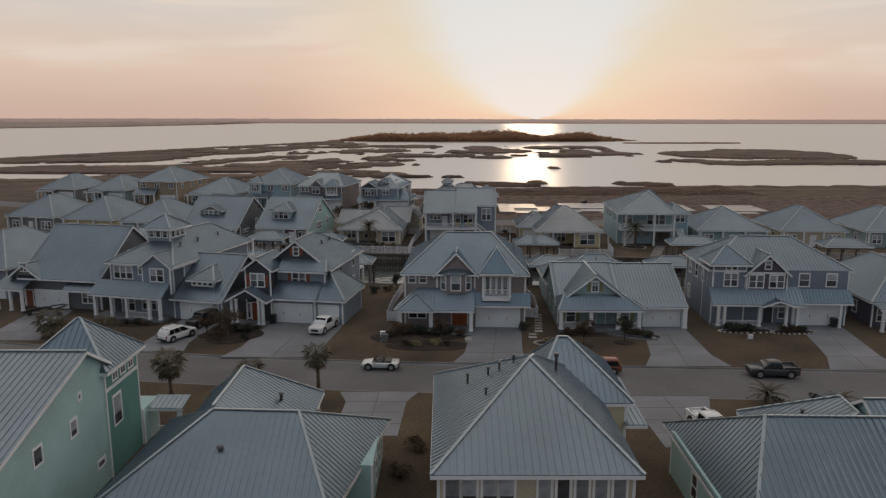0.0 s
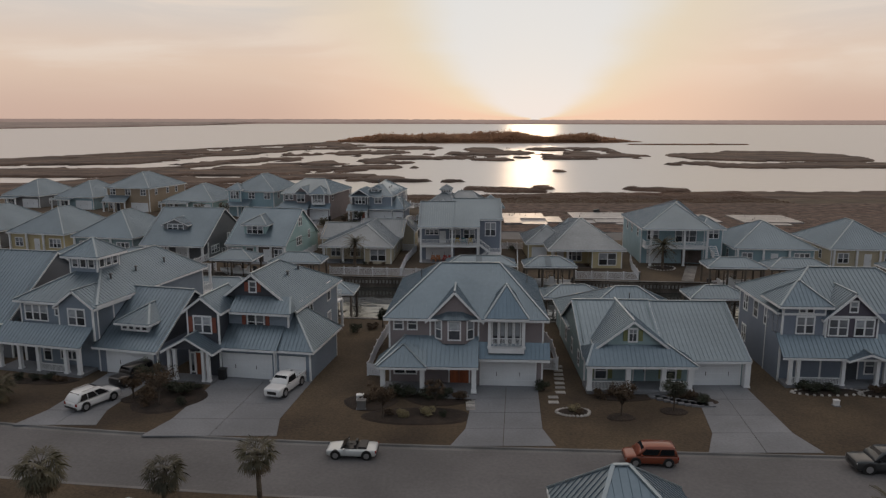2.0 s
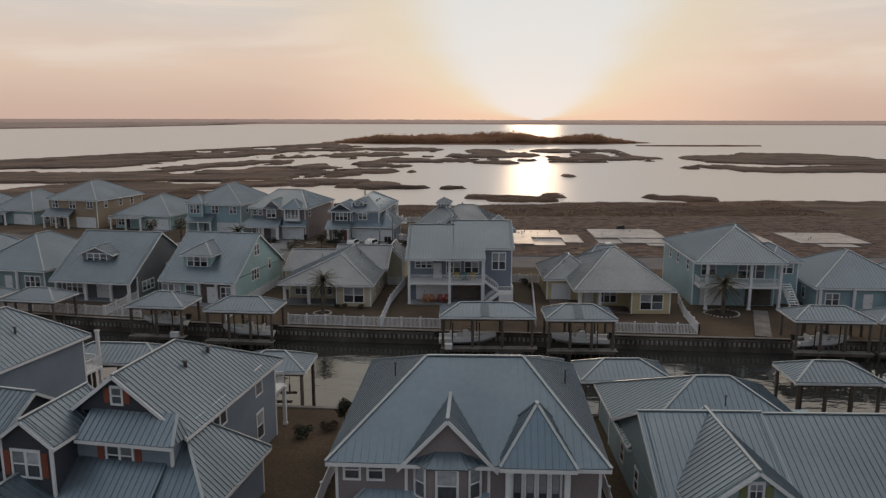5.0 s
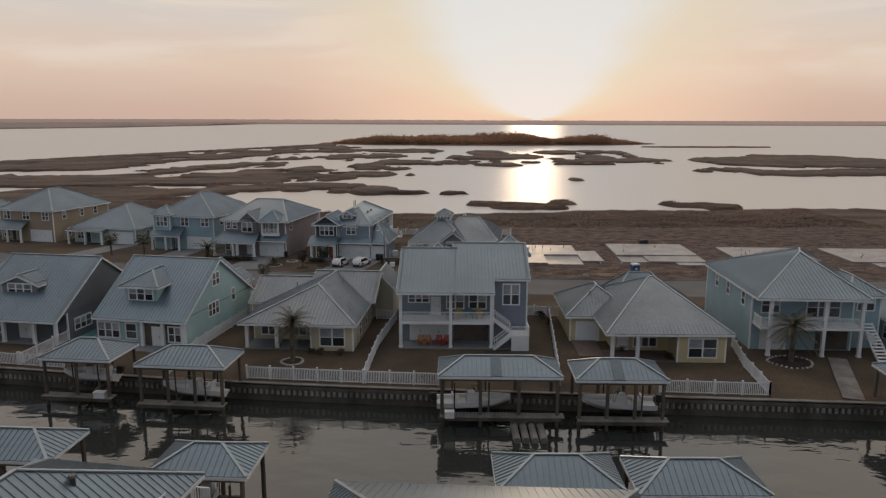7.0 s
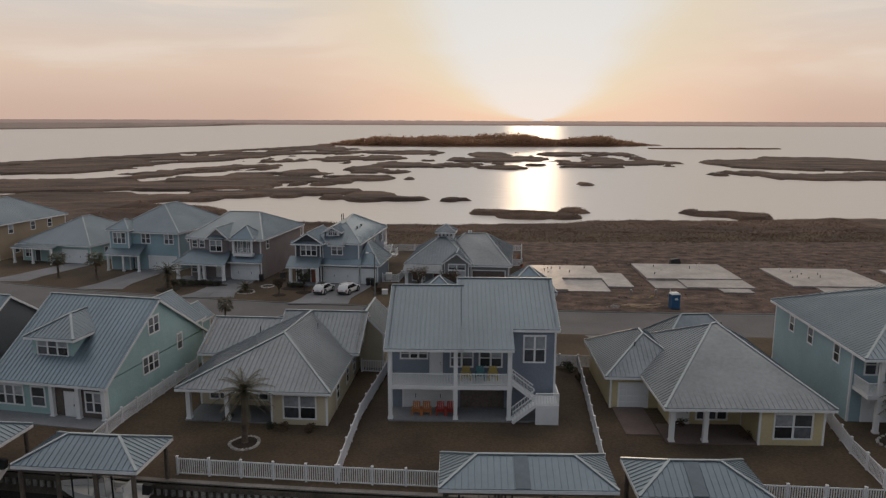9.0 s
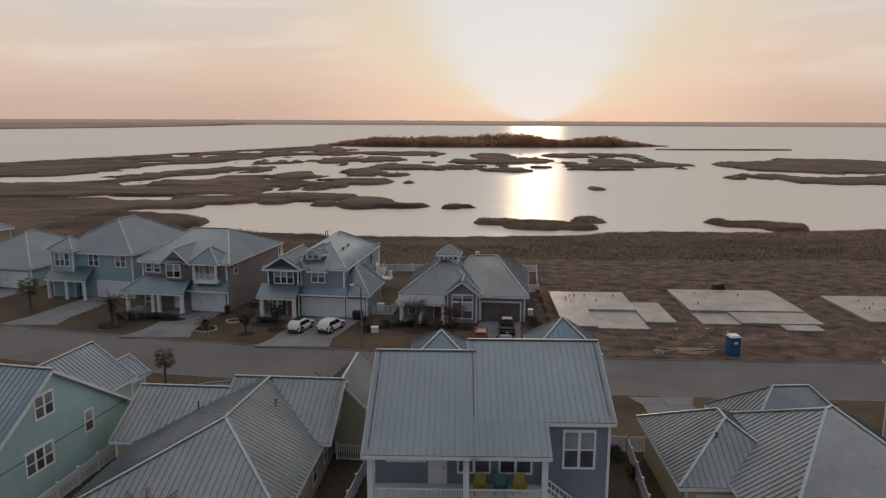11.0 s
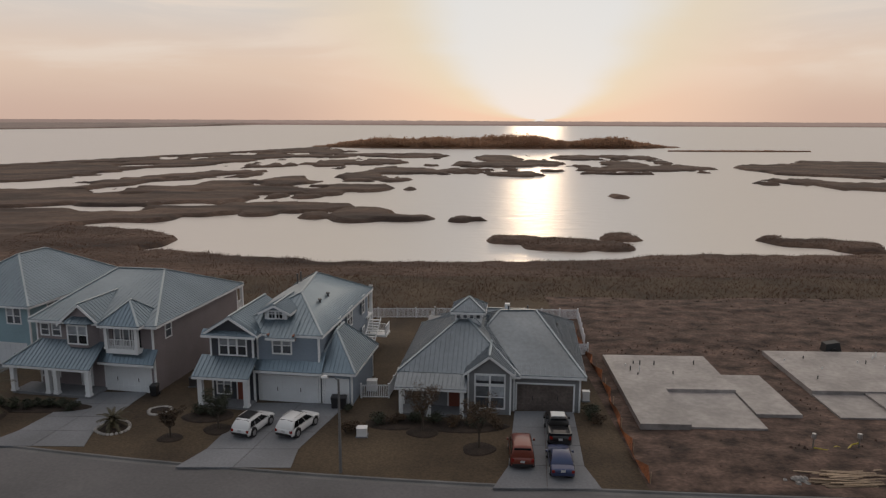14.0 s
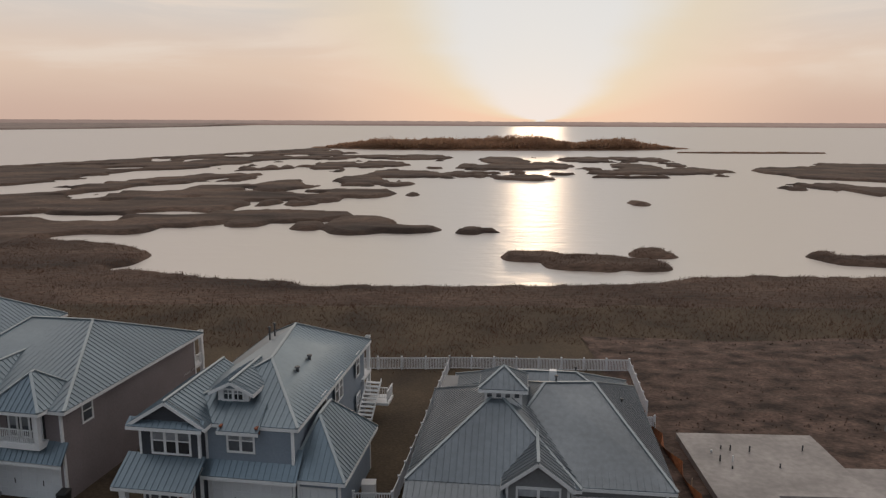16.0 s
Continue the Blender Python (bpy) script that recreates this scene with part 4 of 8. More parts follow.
def cupola_house():
    h = House(-36.0, 86.2, -14, BLUE, "two-storey slate blue house with a square cupola and front porch")
    h.body(-6.8, 2.3, 0.6, 19.0, 0, 6.8)
    hip2(h, -6.8, 2.3, 0.6, 19.0, 6.8, (-1.6, 6.5, 9.9), (-1.6, 15.5, 9.9))
    h.body(-1.7, 2.3, 0.0, 3.0, 3.2, 6.8)
    h.gable(-1.7, 2.3, 0.0, 7.0, 6.8, 0.72, axis="y", over=0.35, name="gable_roof", ends=(True, False))
    h.shed(-8.2, 2.2, -2.0, 3.1, 0.0, 4.6)
    h.slab(-7.8, 1.9, -1.8, 0.5, 0, 0.3)
    for x in (-7.6, -5.2, -3.0, 0.2, 1.7):
        h.column(x, -1.6, 0.3, 3.1, 0.34)
    h.railing((-3.0, -1.6), (0.2, -1.6), 0.3, 0.8)
    h.window(-1.4, 0.6, 0.9, 1.9, 1.6, lights=3)
    h.window(-4.0, 0.6, 0.6, 0.8, 1.9)
    h.door(-6.0, 0.6, 0.3, 1.0, 2.1, NAVY)
    h.window(-4.9, 0.6, 4.75, 2.6, 1.5, lights=3)
    h.window(-2.3, 0.6, 5.4, 0.55, 0.6, style="plain")
    h.window(0.4, 0.0, 4.75, 1.8, 1.5, lights=2)
    # cupola
    h.body(-4.0, -0.6, 4.6, 8.0, 8.0, 10.7)
    for i in range(3):
        h.window(-3.3 + i * 1.0, 4.6, 9.5, 0.6, 0.75, style="plain")
        h.window(-0.6, 5.3 + i * 1.0, 9.5, 0.6, 0.75, "E", style="plain")
    h.hip(-4.0, -0.6, 4.6, 8.0, 10.7, 0.72, 0.6, name="cupola_roof")
    # garage wing
    h.body(2.3, 9.0, 0.4, 13.0, 0, 3.1, DENIM)
    h.gable(2.3, 9.0, 0.4, 13.0, 3.1, 0.66, axis="x", over=0.6, mat=NAVY, name="garage_roof")
    h.garage(3.3, 8.4, 0.4, 0, 2.35)
    h.body(4.1, 7.2, 1.6, 5.0, 4.0, 4.9, TRIM, corner=False)
    for i in range(4):
        h.window(4.55 + i * 0.75, 1.6, 4.2, 0.5, 0.5, style="plain")
    hip2(h, 4.1, 7.2, 1.6, 7.4, 4.9, (5.65, 4.2, 6.2), (5.65, 6.8, 6.2), name="dormer_roof")
    # rear balcony
    h.slab(-1.5, 2.3, 19.0, 21.0, 3.2, 3.4, TRIM, "rear_deck")
    h.railing((2.25, 19.0), (2.25, 21.0), 3.4)
    h.railing((-1.5, 20.95), (2.25, 20.95), 3.4)
    for x in (-1.4, 2.1):
        h.column(x, 20.9, 0, 6.7, 0.25)
    for y in (5, 9, 14):
        h.vent(0.6, y, 8.6, 0.3, 0.1)
    return h


def aqua_cottage():
    h = House(21.0, 82.5, -1, AQUA, "pale aqua cottage with a steep metal roof and olive shutters")
    h.body(-7.2, 7.8, 0.0, 15.5, 0, 2.95)
    h.gable(-7.2, 0.0, -0.4, 13.4, 3.0, 0.52, axis="x", over=0.2, name="roof")
    h.gable(0.0, 7.8, -0.1, 13.1, 3.05, 0.52, axis="x", over=0.75, rake=0.35, name="garage_roof")
    hip2(h, -7.0, 6.0, 9.0, 20.0, 3.0, (-1.5, 13.6, 6.3), (1.0, 13.6, 6.3), name="rear_roof")
    h.body(-7.0, 6.0, 15.5, 20.0, 0, 2.9)
    h.garage(3.2, 7.4, 0.0, 0, 2.3)
    h.column(7.9, -0.5, 0, 2.6, 0.5)
    # porch and the front gable
    h.roof([[(-7.5, -2.7, 2.75), (2.6, -2.7, 2.75), (0.2, -0.9, 4.3), (-6.6, -0.9, 4.3)], [(-7.5, -2.7, 2.75), (-6.6, -0.9, 4.3), (-7.5, 0.6, 3.6)], [(2.6, -2.7, 2.75), (2.6, 0.3, 2.9), (0.2, -0.9, 4.3)]],
           [((-7.5, -2.7, 2.75), (-6.6, -0.9, 4.3)), ((2.6, -2.7, 2.75), (0.2, -0.9, 4.3))], [((-7.5, -2.7, 2.75), (2.6, -2.7, 2.75))], name="porch_roof")
    h.gable(-6.1, 0.1, -1.0, 7.0, 4.25, 0.76, axis="y", over=0.3, name="front_gable", ends=(True, False))
    h.window(-3.0, -1.0, 4.6, 0.65, 1.1, style="grid")
    h.shutters(-3.0, -1.01, 4.6, 0.7, 1.05, SHUTTER_G)
    h.slab(-7.3, 2.0, -2.5, 0, 0, 0.35)
    for x in (-7.1, -3.6, -0.4, 2.0):
        h.column(x, -2.35, 0.35, 2.7, 0.42)
    h.railing((-6.9, -2.4), (-3.8, -2.4), 0.35, 0.85, 0.13)
    h.railing((-0.2, -2.4), (1.8, -2.4), 0.35, 0.85, 0.13)
    for x in (-5.6, 0.9):
        h.window(x, 0, 0.6, 1.0, 1.55)
        h.shutters(x, -0.01, 0.6, 1.05, 1.55, SHUTTER_G)
    h.door(-2.0, 0, 0.35, 1.0, 2.0, SKYBLUE)
    for y in (3, 7, 11):
        h.window(-7.2, y, 0.9, 0.8, 1.3, "W")
    h.vent(-1.0, 9, 6.2, 0.5)
    return h


def denim_house():
    h = House(38.0, 83.3, -3, DENIM, "two-storey denim blue house with a plum gable and front porch")
    h.body(-5.4, 10.6, 0.0, 11.0, 0, 6.8)
    hip2(h, -5.4, 10.6, 0.6, 11.0, 6.8, (-0.8, 5.8, 10.0), (5.8, 5.8, 10.0))
    h.body(-5.45, -1.5, -0.15, 3.5, 0, 7.55)
    h.band(-5.45, -1.5, -0.15, 6.55)
    h.hip(-5.45, -1.5, -0.15, 3.5, 7.55, 0.82, 0.5, name="corner_roof")
    for i in range(2):
        h.window(-3.65 + i * 0.7, -0.15, 6.85, 0.5, 0.6, style="plain")
        h.window(-5.45, 1.2 + i * 0.8, 6.85, 0.5, 0.6, "W", style="plain")
    h.window(-3.3, -0.15, 4.85, 1.5, 1.5, lights=2)
    h.body(-1.5, 3.3, -0.35, 5.0, 4.4, 6.5, PLUM)
    h.band(-1.5, 3.3, -0.36, 6.4)
    h.gable(-1.5, 3.3, -0.35, 8.0, 6.6, 0.92, axis="y", over=0.35, mat=PLUM, name="gable_roof", ends=(True, False))
    for x in (-0.35, 2.05):
        h.window(x, -0.35, 4.75, 1.6, 1.45, lights=2)
    h.window(0.9, -0.37, 7.05, 0.6, 0.9)
    h.shed(-5.9, 4.8, -2.1, 3.05, 0.0, 4.8)
    h.gable(0.0, 3.4, -2.4, 0.0, 3.1, 0.35, axis="y", over=0.2, name="entrance_gable", ends=(True, False))
    h.slab(-5.4, 4.4, -1.9, 0, 0, 0.3)
    for x in (-5.0, -4.3, -0.2, 2.9, 4.2):
        h.column(x, -1.7, 0.3, 3.05, 0.32)
    h.railing((-5.0, -1.75), (-0.4, -1.75), 0.3, 0.7)
    h.window(-3.5, 0, 0.9, 1.6, 1.5, lights=2)
    h.door(1.4, 0, 0.3, 1.1, 2.1, NAVY)
    h.window(3.1, 0, 0.9, 0.8, 1.5)
    h.shed(4.2, 10.9, -1.2, 3.1, 0.0, 4.5, name="garage_roof")
    h.garage(5.0, 9.9, 0.0, 0, 2.35)
    for x in (5.4, 8.6):
        h.window(x, 0, 4.9, 1.1, 1.45)
    for y, z in ((1.4, 4.6), (3.6, 4.6), (6.4, 4.6), (9.2, 4.6), (9.2, 1.2)):
        h.window(-5.4, y, z, 1.0, 1.6, "W", lights=2 if y > 9 else 1)
    for x in (4.0, 9.5):
        h.column(x, -1.0, 0, 3.0, 0.3)
    return h


def big_gable_house():
    h = House(-50.5, 91.0, -11, GREY, "charcoal two-storey house with a broad sloping metal roof")
    h.body(-5.5, 6.0, 0, 15, 0, 4.4, DGREY)
    h.gable(-5.5, 6.0, -0.2, 15, 4.4, 0.74, axis="x", over=0.5, mat=DGREY)
    h.garage(-3.6, 1.2, -0.2, 0, 2.35)
    h.gable(-6.5, -2.5, -0.8, 7, 4.4, 0.75, axis="y", over=0.3, mat=DGREY, name="front_gable", ends=(True, False))
    h.window(-4.5, -0.85, 5.0, 0.9, 1.0, lights=2)
    h.shed(1.5, 6.3, -1.6, 2.9, 1.0, 4.2, name="side_roof")
    h.window(6.0, 7, 5.2, 1.6, 1.5, "E", lights=2)
    h.door(-4.7, -0.02, 0.1, 1.0, 2.1, SHUTTER)
    h.shed(-8.0, -3.6, -2.6, 2.9, -0.2, 4.0)
    for x in (-7.6, -5.6, -3.9):
        h.column(x, -2.3, 0, 2.9)
    h.window(4.0, 0, 0.9, 1.5, 1.4, lights=2)
    return h


def side_house(x, y, rot, wall, label, w=11.0, d=16.0, eave=3.2, rise=4.2, storeys=1, garage=True, metal=None, rear=False):
    """A plain neighbour: a hipped body, a front or rear porch, a garage and its windows."""
    h = House(x, y, rot, wall, label)
    if metal:
        h.metal = metal
    h.body(-w / 2, w / 2, 0, d, 0, eave)
    m = min(w, d) / 2
    if w >= d:
        hip2(h, -w / 2, w / 2, 0, d, eave, (-w / 2 + m, d / 2, eave + rise), (w / 2 - m, d / 2, eave + rise))
    else:
        hip2(h, -w / 2, w / 2, 0, d, eave, (0, m, eave + rise), (0, d - m, eave + rise))
    if rear:
        h.shed(-w / 2 - 0.4, w / 2 - 3.5, -2.4, 2.8, 0, 3.6) if storeys > 1 else None
        for i in range(3):
            h.column(-w / 2 + 0.3 + i * (w - 4.5) / 2, -0.4 if storeys == 1 else -2.2, 0, 2.7 if storeys > 1 else eave - 0.05, 0.3)
        h.window(w / 2 - 2.0, 0, 0.8, 2.4, 1.5, lights=3)
        h.window(-w / 2 + 2.0, 0, 0.8, 1.6, 1.5, lights=2)
        h.door(0.0, 0, 0.1, 0.95, 2.1, TRIM)
    else:
        if garage:
            h.garage(w / 2 - 5.6, w / 2 - 0.7, 0, 0, 2.3)
        h.shed(-w / 2 - 0.3, w / 2 - 5.9, -2.3, 2.8, 0, 3.15 if storeys == 1 else 4.3)
        for i in range(3):
            h.column(-w / 2 + 0.2 + i * (w - 6.4) / 2, -2.1, 0, 2.75, 0.3)
        h.door(-w / 2 + 3.2, 0, 0.1, 0.95, 2.1, NAVY)
        h.window(-w / 2 + 1.4, 0, 0.8, 1.5, 1.4, lights=2)
    if storeys > 1:
        for i in range(3):
            h.window(-w / 2 + 1.8 + i * (w - 3.6) / 2, 0, 4.5, 1.5, 1.5, lights=2)
        for yy in (3, 8, 12):
            for s, f in ((w / 2, "E"), (-w / 2, "W")):
                h.window(s, yy, 4.5, 0.9, 1.4, f)
    for yy in (4, 9):
        for s, f in ((w / 2, "E"), (-w / 2, "W")):
            h.window(s, yy, 0.9, 0.9, 1.4, f)
    h.vent(1.2, d * 0.6, eave + rise * 0.6, 0.5)
    return h


mauve_house()
shutter_house()
cupola_house()
aqua_cottage()
denim_house()
big_gable_house()
side_house(56.5, 82.0, -3, PLUM, "dark plum cottage with a hipped metal roof", 10, 16, 3.2, 4.0)
side_house(-66.0, 97.0, -14, DENIM, "blue house with a hipped metal roof and porch", 12, 16, 4.4, 4.2)

# ---- houses: first street, near side, seen from behind ----
def near_hip_house():
    h = House(5.0, 34.2, 0, CREAM, "two-storey cream house with a tall hipped metal roof")
    h.body(-5.3, 5.2, 0.5, 14.4, 0, 6.4)
    hip2(h, -5.2, 5.1, 0.45, 14.4, 6.5, (0.4, 8.0, 10.1), (0.7, 8.6, 10.1))
    h.body(1.2, 7.0, 9.5, 17.0, 0, 6.5)
    hip2(h, 1.2, 7.0, 9.8, 17.0, 6.55, (3.1, 13.9, 9.6), (3.8, 13.9, 9.6), name="tower_roof")
    h.shed(6.9, 8.3, 9.0, 5.2, 16.5, 5.6, name="side_porch_roof")
    h.body(-5.3, 1.2, 14.4, 18.5, 0, 3.4)
    h.shed(-5.6, 1.2, 18.9, 3.3, 14.4, 4.6, name="front_porch_roof")
    for x in (-4.5, -3.6, -2.5, -1.6):
        h.window(x, 0.5, 4.5, 0.75, 1.5, style="plain")
    for x in (0.4, 1.4, 2.4, 3.4, 4.4):
        h.window(x, 0.5, 4.3, 0.65, 1.7, style="plain")
    for x, y, z in ((-3.4, 9.6, 8.0), (-2.1, 9.2, 8.6), (-1.4, 9.0, 9.0), (-0.5, 9.0, 9.5), (-2.4, 6.4, 8.3)):
        h.vent(x, y, z, 0.5, 0.07)
    part("flue", Build().tube([(2.2, 8.8, 8.6), (2.2, 8.8, 9.9), (2.2, 8.8, 9.9), (2.2, 8.8, 10.15)], [0.09, 0.09, 0.16, 0.13]), STEEL, h.ob)
    return h


def near_left_house():
    h = House(-11.5, 37.0, 0, MINT, "low house with linked hipped metal roofs and a pale wall")
    h.body(-8.0, 5.0, 0, 12.0, 0, 3.0)
    h.body(5.0, 7.0, 5.0, 12.0, 0, 3.0)
    a, bb, c, e = (-9.0, -1.0, 2.9), (5.2, -1.0, 2.9), (7.6, 12.2, 2.9), (-8.6, 12.2, 2.9)
    A, B = (-3.2, 5.7, 6.5), (2.3, 5.6, 6.4)
    h.roof([[a, bb, B, A], [c, e, A, B], [e, a, A], [bb, c, B]], [(a, A), (e, A), (bb, B), (c, B), (A, B)], [(a, bb), (bb, c), (c, e), (e, a)])
    h.body(-6.8, 1.7, 8.0, 16.0, 0, 3.1)
    a, bb, c, e, A, B = (-6.8, 6.0, 3.2), (2.0, 6.0, 3.2), (2.0, 16.6, 3.3), (-6.9, 16.6, 3.3), (-3.3, 6.0, 6.6), (-3.3, 13.3, 6.65)
    h.roof([[bb, c, B, A], [e, a, A, B], [c, e, B]], [(A, B), (B, c), (B, e)], [(bb, c), (c, e)], name="wing_roof")
    h.window(7.0, 7.0, 0.9, 0.9, 1.5, "E")
    h.window(7.0, 9.5, 0.9, 0.9, 1.5, "E")
    for x, y, z in ((-0.2, 11.5, 5.0), (-2.0, 3.0, 5.0), (3.2, 7.5, 5.4)):
        h.vent(x, y, z, 0.3, 0.12)
    return h


def teal_house():
    h = House(-23.2, 46.0, 0, MINT, "tall pale mint house with a teal corner tower")
    part("wall", Build().prism([(0, -16, 0), (0, 0, 0), (0, 0, 8.5), (0, -2.5, 9.95), (0, -16, 5.9)], (-13, 0, 0)), MINT, h.ob)
    a, bb, c, e, A, B = (-14, -16.5, 5.8), (0.35, -16.5, 5.8), (0.35, 0.6, 8.3), (-14, 0.6, 8.3), (-14, -2.5, 10.1), (0.35, -2.5, 10.1)
    h.roof([[a, bb, B, A], [c, e, A, B]], [(A, B)], [(a, bb)])
    for p, q in ((bb, B), (B, c)):
        part("rake_trim", Build().beam(Vector(p) - Vector((0, 0, 0.12)), Vector(q) - Vector((0, 0, 0.12)), 0.05, 0.2), TRIM, h.ob)
    h.body(-5.4, 0.05, 0.0, 5.2, 0, 7.9, TEAL)
    part("trim_band", Build().box(0.05, 0.085, 0.0, 5.2, 6.2, 6.45), TRIM, h.ob)
    h.hip(-5.4, 0.05, 0.0, 5.2, 7.9, 0.94, 0.5, name="tower_roof")
    for i in range(3):
        h.window(0.05, 1.5 + i * 1.25, 6.75, 0.65, 0.75, "E", style="grid")
    h.window(0.05, 1.5, 3.5, 1.1, 2.0, "E", style="plain")
    for y, z, w, hh in ((-4.3, 5.2, 0.7, 0.95), (-8.3, 5.3, 0.8, 0.95), (-1.3, 1.6, 0.9, 0.35), (-9.5, 1.6, 1.2, 1.3), (-3.3, 7.2, 0.25, 0.3)):
        h.window(0.0, y, z, w, hh, "E", style="plain")
    h.shed(0.2, 2.9, 6.0, 2.6, 8.0, 2.9)
    h.body(-4.0, 0.2, 5.2, 8.0, 0, 2.8)
    h.column(2.6, 6.2, 0, 2.6)
    h.railing((0.3, 6.1), (2.5, 6.1), 0.2, 0.9)
    return h


def near_right_house():
    h = House(23.3, 34.5, -1, MINT, "low house with joined hipped metal roofs and pale walls")
    h.body(-7.4, 7.6, 0, 12.0, 0, 3.2)
    hip2(h, -7.0, 8.0, -1.5, 13.6, 2.9, (-4.0, 5.6, 7.15), (3.0, 5.2, 7.3))
    h.body(-0.8, 7.6, 10.0, 15.2, 0, 3.2)
    hip2(h, -1.0, 8.0, 9.0, 15.3, 3.1, (3.6, 9.0, 5.9), (4.2, 12.4, 5.7), name="wing_roof")
    h.gable(4.4, 8.0, 6.0, 13.0, 4.6, 0.6, axis="x", name="side_roof")
    for y in (3, 7):
        h.window(-7.4, y, 0.9, 0.9, 1.6, "W")
    for x, y, z in ((-1.6, 5, 6.2), (1.5, 12, 4.6)):
        h.vent(x, y, z, 0.3, 0.1)
    return h


near_hip_house()
near_left_house()
teal_house()
near_right_house()

# ---- houses: far side of the canal, seen from their gardens ----
def deck_house():
    h = House(3.4, 139.6, -1, DENIM, "two-storey blue-grey house with a long upper deck and outside stair")
    h.body(-7.0, 7.1, 2.6, 13.6, 0, 6.6)
    h.gable(-7.0, -1.0, 0.0, 13.6, 6.53, 0.455, axis="x", over=0.35, off=0.544)
    h.gable(-1.0, 7.1, 2.3, 13.9, 7.58, 0.455, axis="x", over=0.35, name="upper_roof", off=0.526)
    h.shed(-1.2, 3.4, -0.35, 6.38, 2.0, 7.45, name="deck_roof")
    h.body(3.3, 7.1, 2.2, 4.0, 0, 7.5)
    h.window(5.3, 2.2, 4.5, 1.7, 2.2, lights=2)
    h.slab(-7.0, 3.3, 0.0, 2.6, 2.75, 3.1, TRIM, "deck")
    h.slab(-7.0, 7.1, -0.2, 2.6, 0, 0.12, CONCRETE, "patio")
    for x in (-6.85, -1.4, 3.05):
        h.column(x, 0.15, 0.1, 6.4, 0.34)
    h.railing((-6.7, 0.1), (-1.55, 0.1), 3.1, 1.0, 0.13)
    h.railing((-1.25, 0.1), (2.9, 0.1), 3.1, 1.0, 0.13)
    h.railing((-6.9, 0.2), (-6.9, 2.5), 3.1, 1.0, 0.13)
    h.garage(-5.9, -1.7, 2.6, 0.1, 2.2)
    h.window(-5.0, 2.6, 4.6, 2.2, 0.8, lights=3)
    h.door(-3.1, 2.6, 3.1, 0.9, 2.0, TRIM)
    h.window(-0.9, 2.6, 3.9, 1.8, 1.5, lights=2)
    h.window(1.6, 2.6, 3.9, 1.8, 1.5, lights=2)
    # no recess: a flat brown panel paints the shaded inside of the carport
    part("opening_shade_panel", Build().box(-1.0, 2.8, 2.55, 2.6, 0.1, 2.5), BROWN_SHADE_AND_DOOR, h.ob)
    # stair with a landing, under lattice
    h.slab(5.2, 7.1, -0.6, 1.6, 1.55, 1.7, TRIM, "landing")
    part("lattice_panel", Build().box(5.2, 7.1, -0.6, -0.52, 0, 1.55), VINYL, h.ob)
    h.railing((5.2, -0.55), (7.1, -0.55), 1.7, 1.0, 0.13)
    h.railing((7.05, -0.55), (7.05, 1.5), 1.7, 1.0, 0.13)
    for z0, z1, xa, xb, y in ((0.1, 1.65, 3.3, 5.2, -0.55), (3.1, 1.65, 3.3, 5.2, 0.6)):
        b = Build()
        n = 8
        for i in range(n):
            x, z = xa + (xb - xa) * (i + 0.5) / n, z0 + (z1 - z0) * (i + 0.5) / n
            b.box(x - 0.14, x + 0.14, y, y + 1.0, z - 0.03, z + 0.03)
            for yy in (y, y + 1.0):
                b.box(x - 0.02, x + 0.02, yy - 0.02, yy + 0.02, z, z + 0.95)
        for yy in (y, y + 1.0):
            b.beam((xa, yy, z0), (xb, yy, z1), 0.06, 0.25).beam((xa, yy, z0 + 0.95), (xb, yy, z1 + 0.95), 0.06, 0.08)
        part("stair", b, TRIM, h.ob)
    h.vent(1.4, 9.0, 9.2, 0.9, 0.08)
    h.hip(3.7, 7.9, 11.6, 15.8, 8.35, 0.82, 0.45, name="front_tower_roof")
    h.body(3.8, 7.8, 11.7, 15.7, 0, 8.35)
    h.hip(-5.1, -1.2, 11.6, 15.6, 7.6, 0.76, 0.4, name="front_tower_roof")
    h.body(-5.0, -1.3, 11.7, 15.5, 0, 7.6)
    for y in (6, 11):
        h.window(7.1, y, 4.2, 0.9, 1.5, "E")
    return h


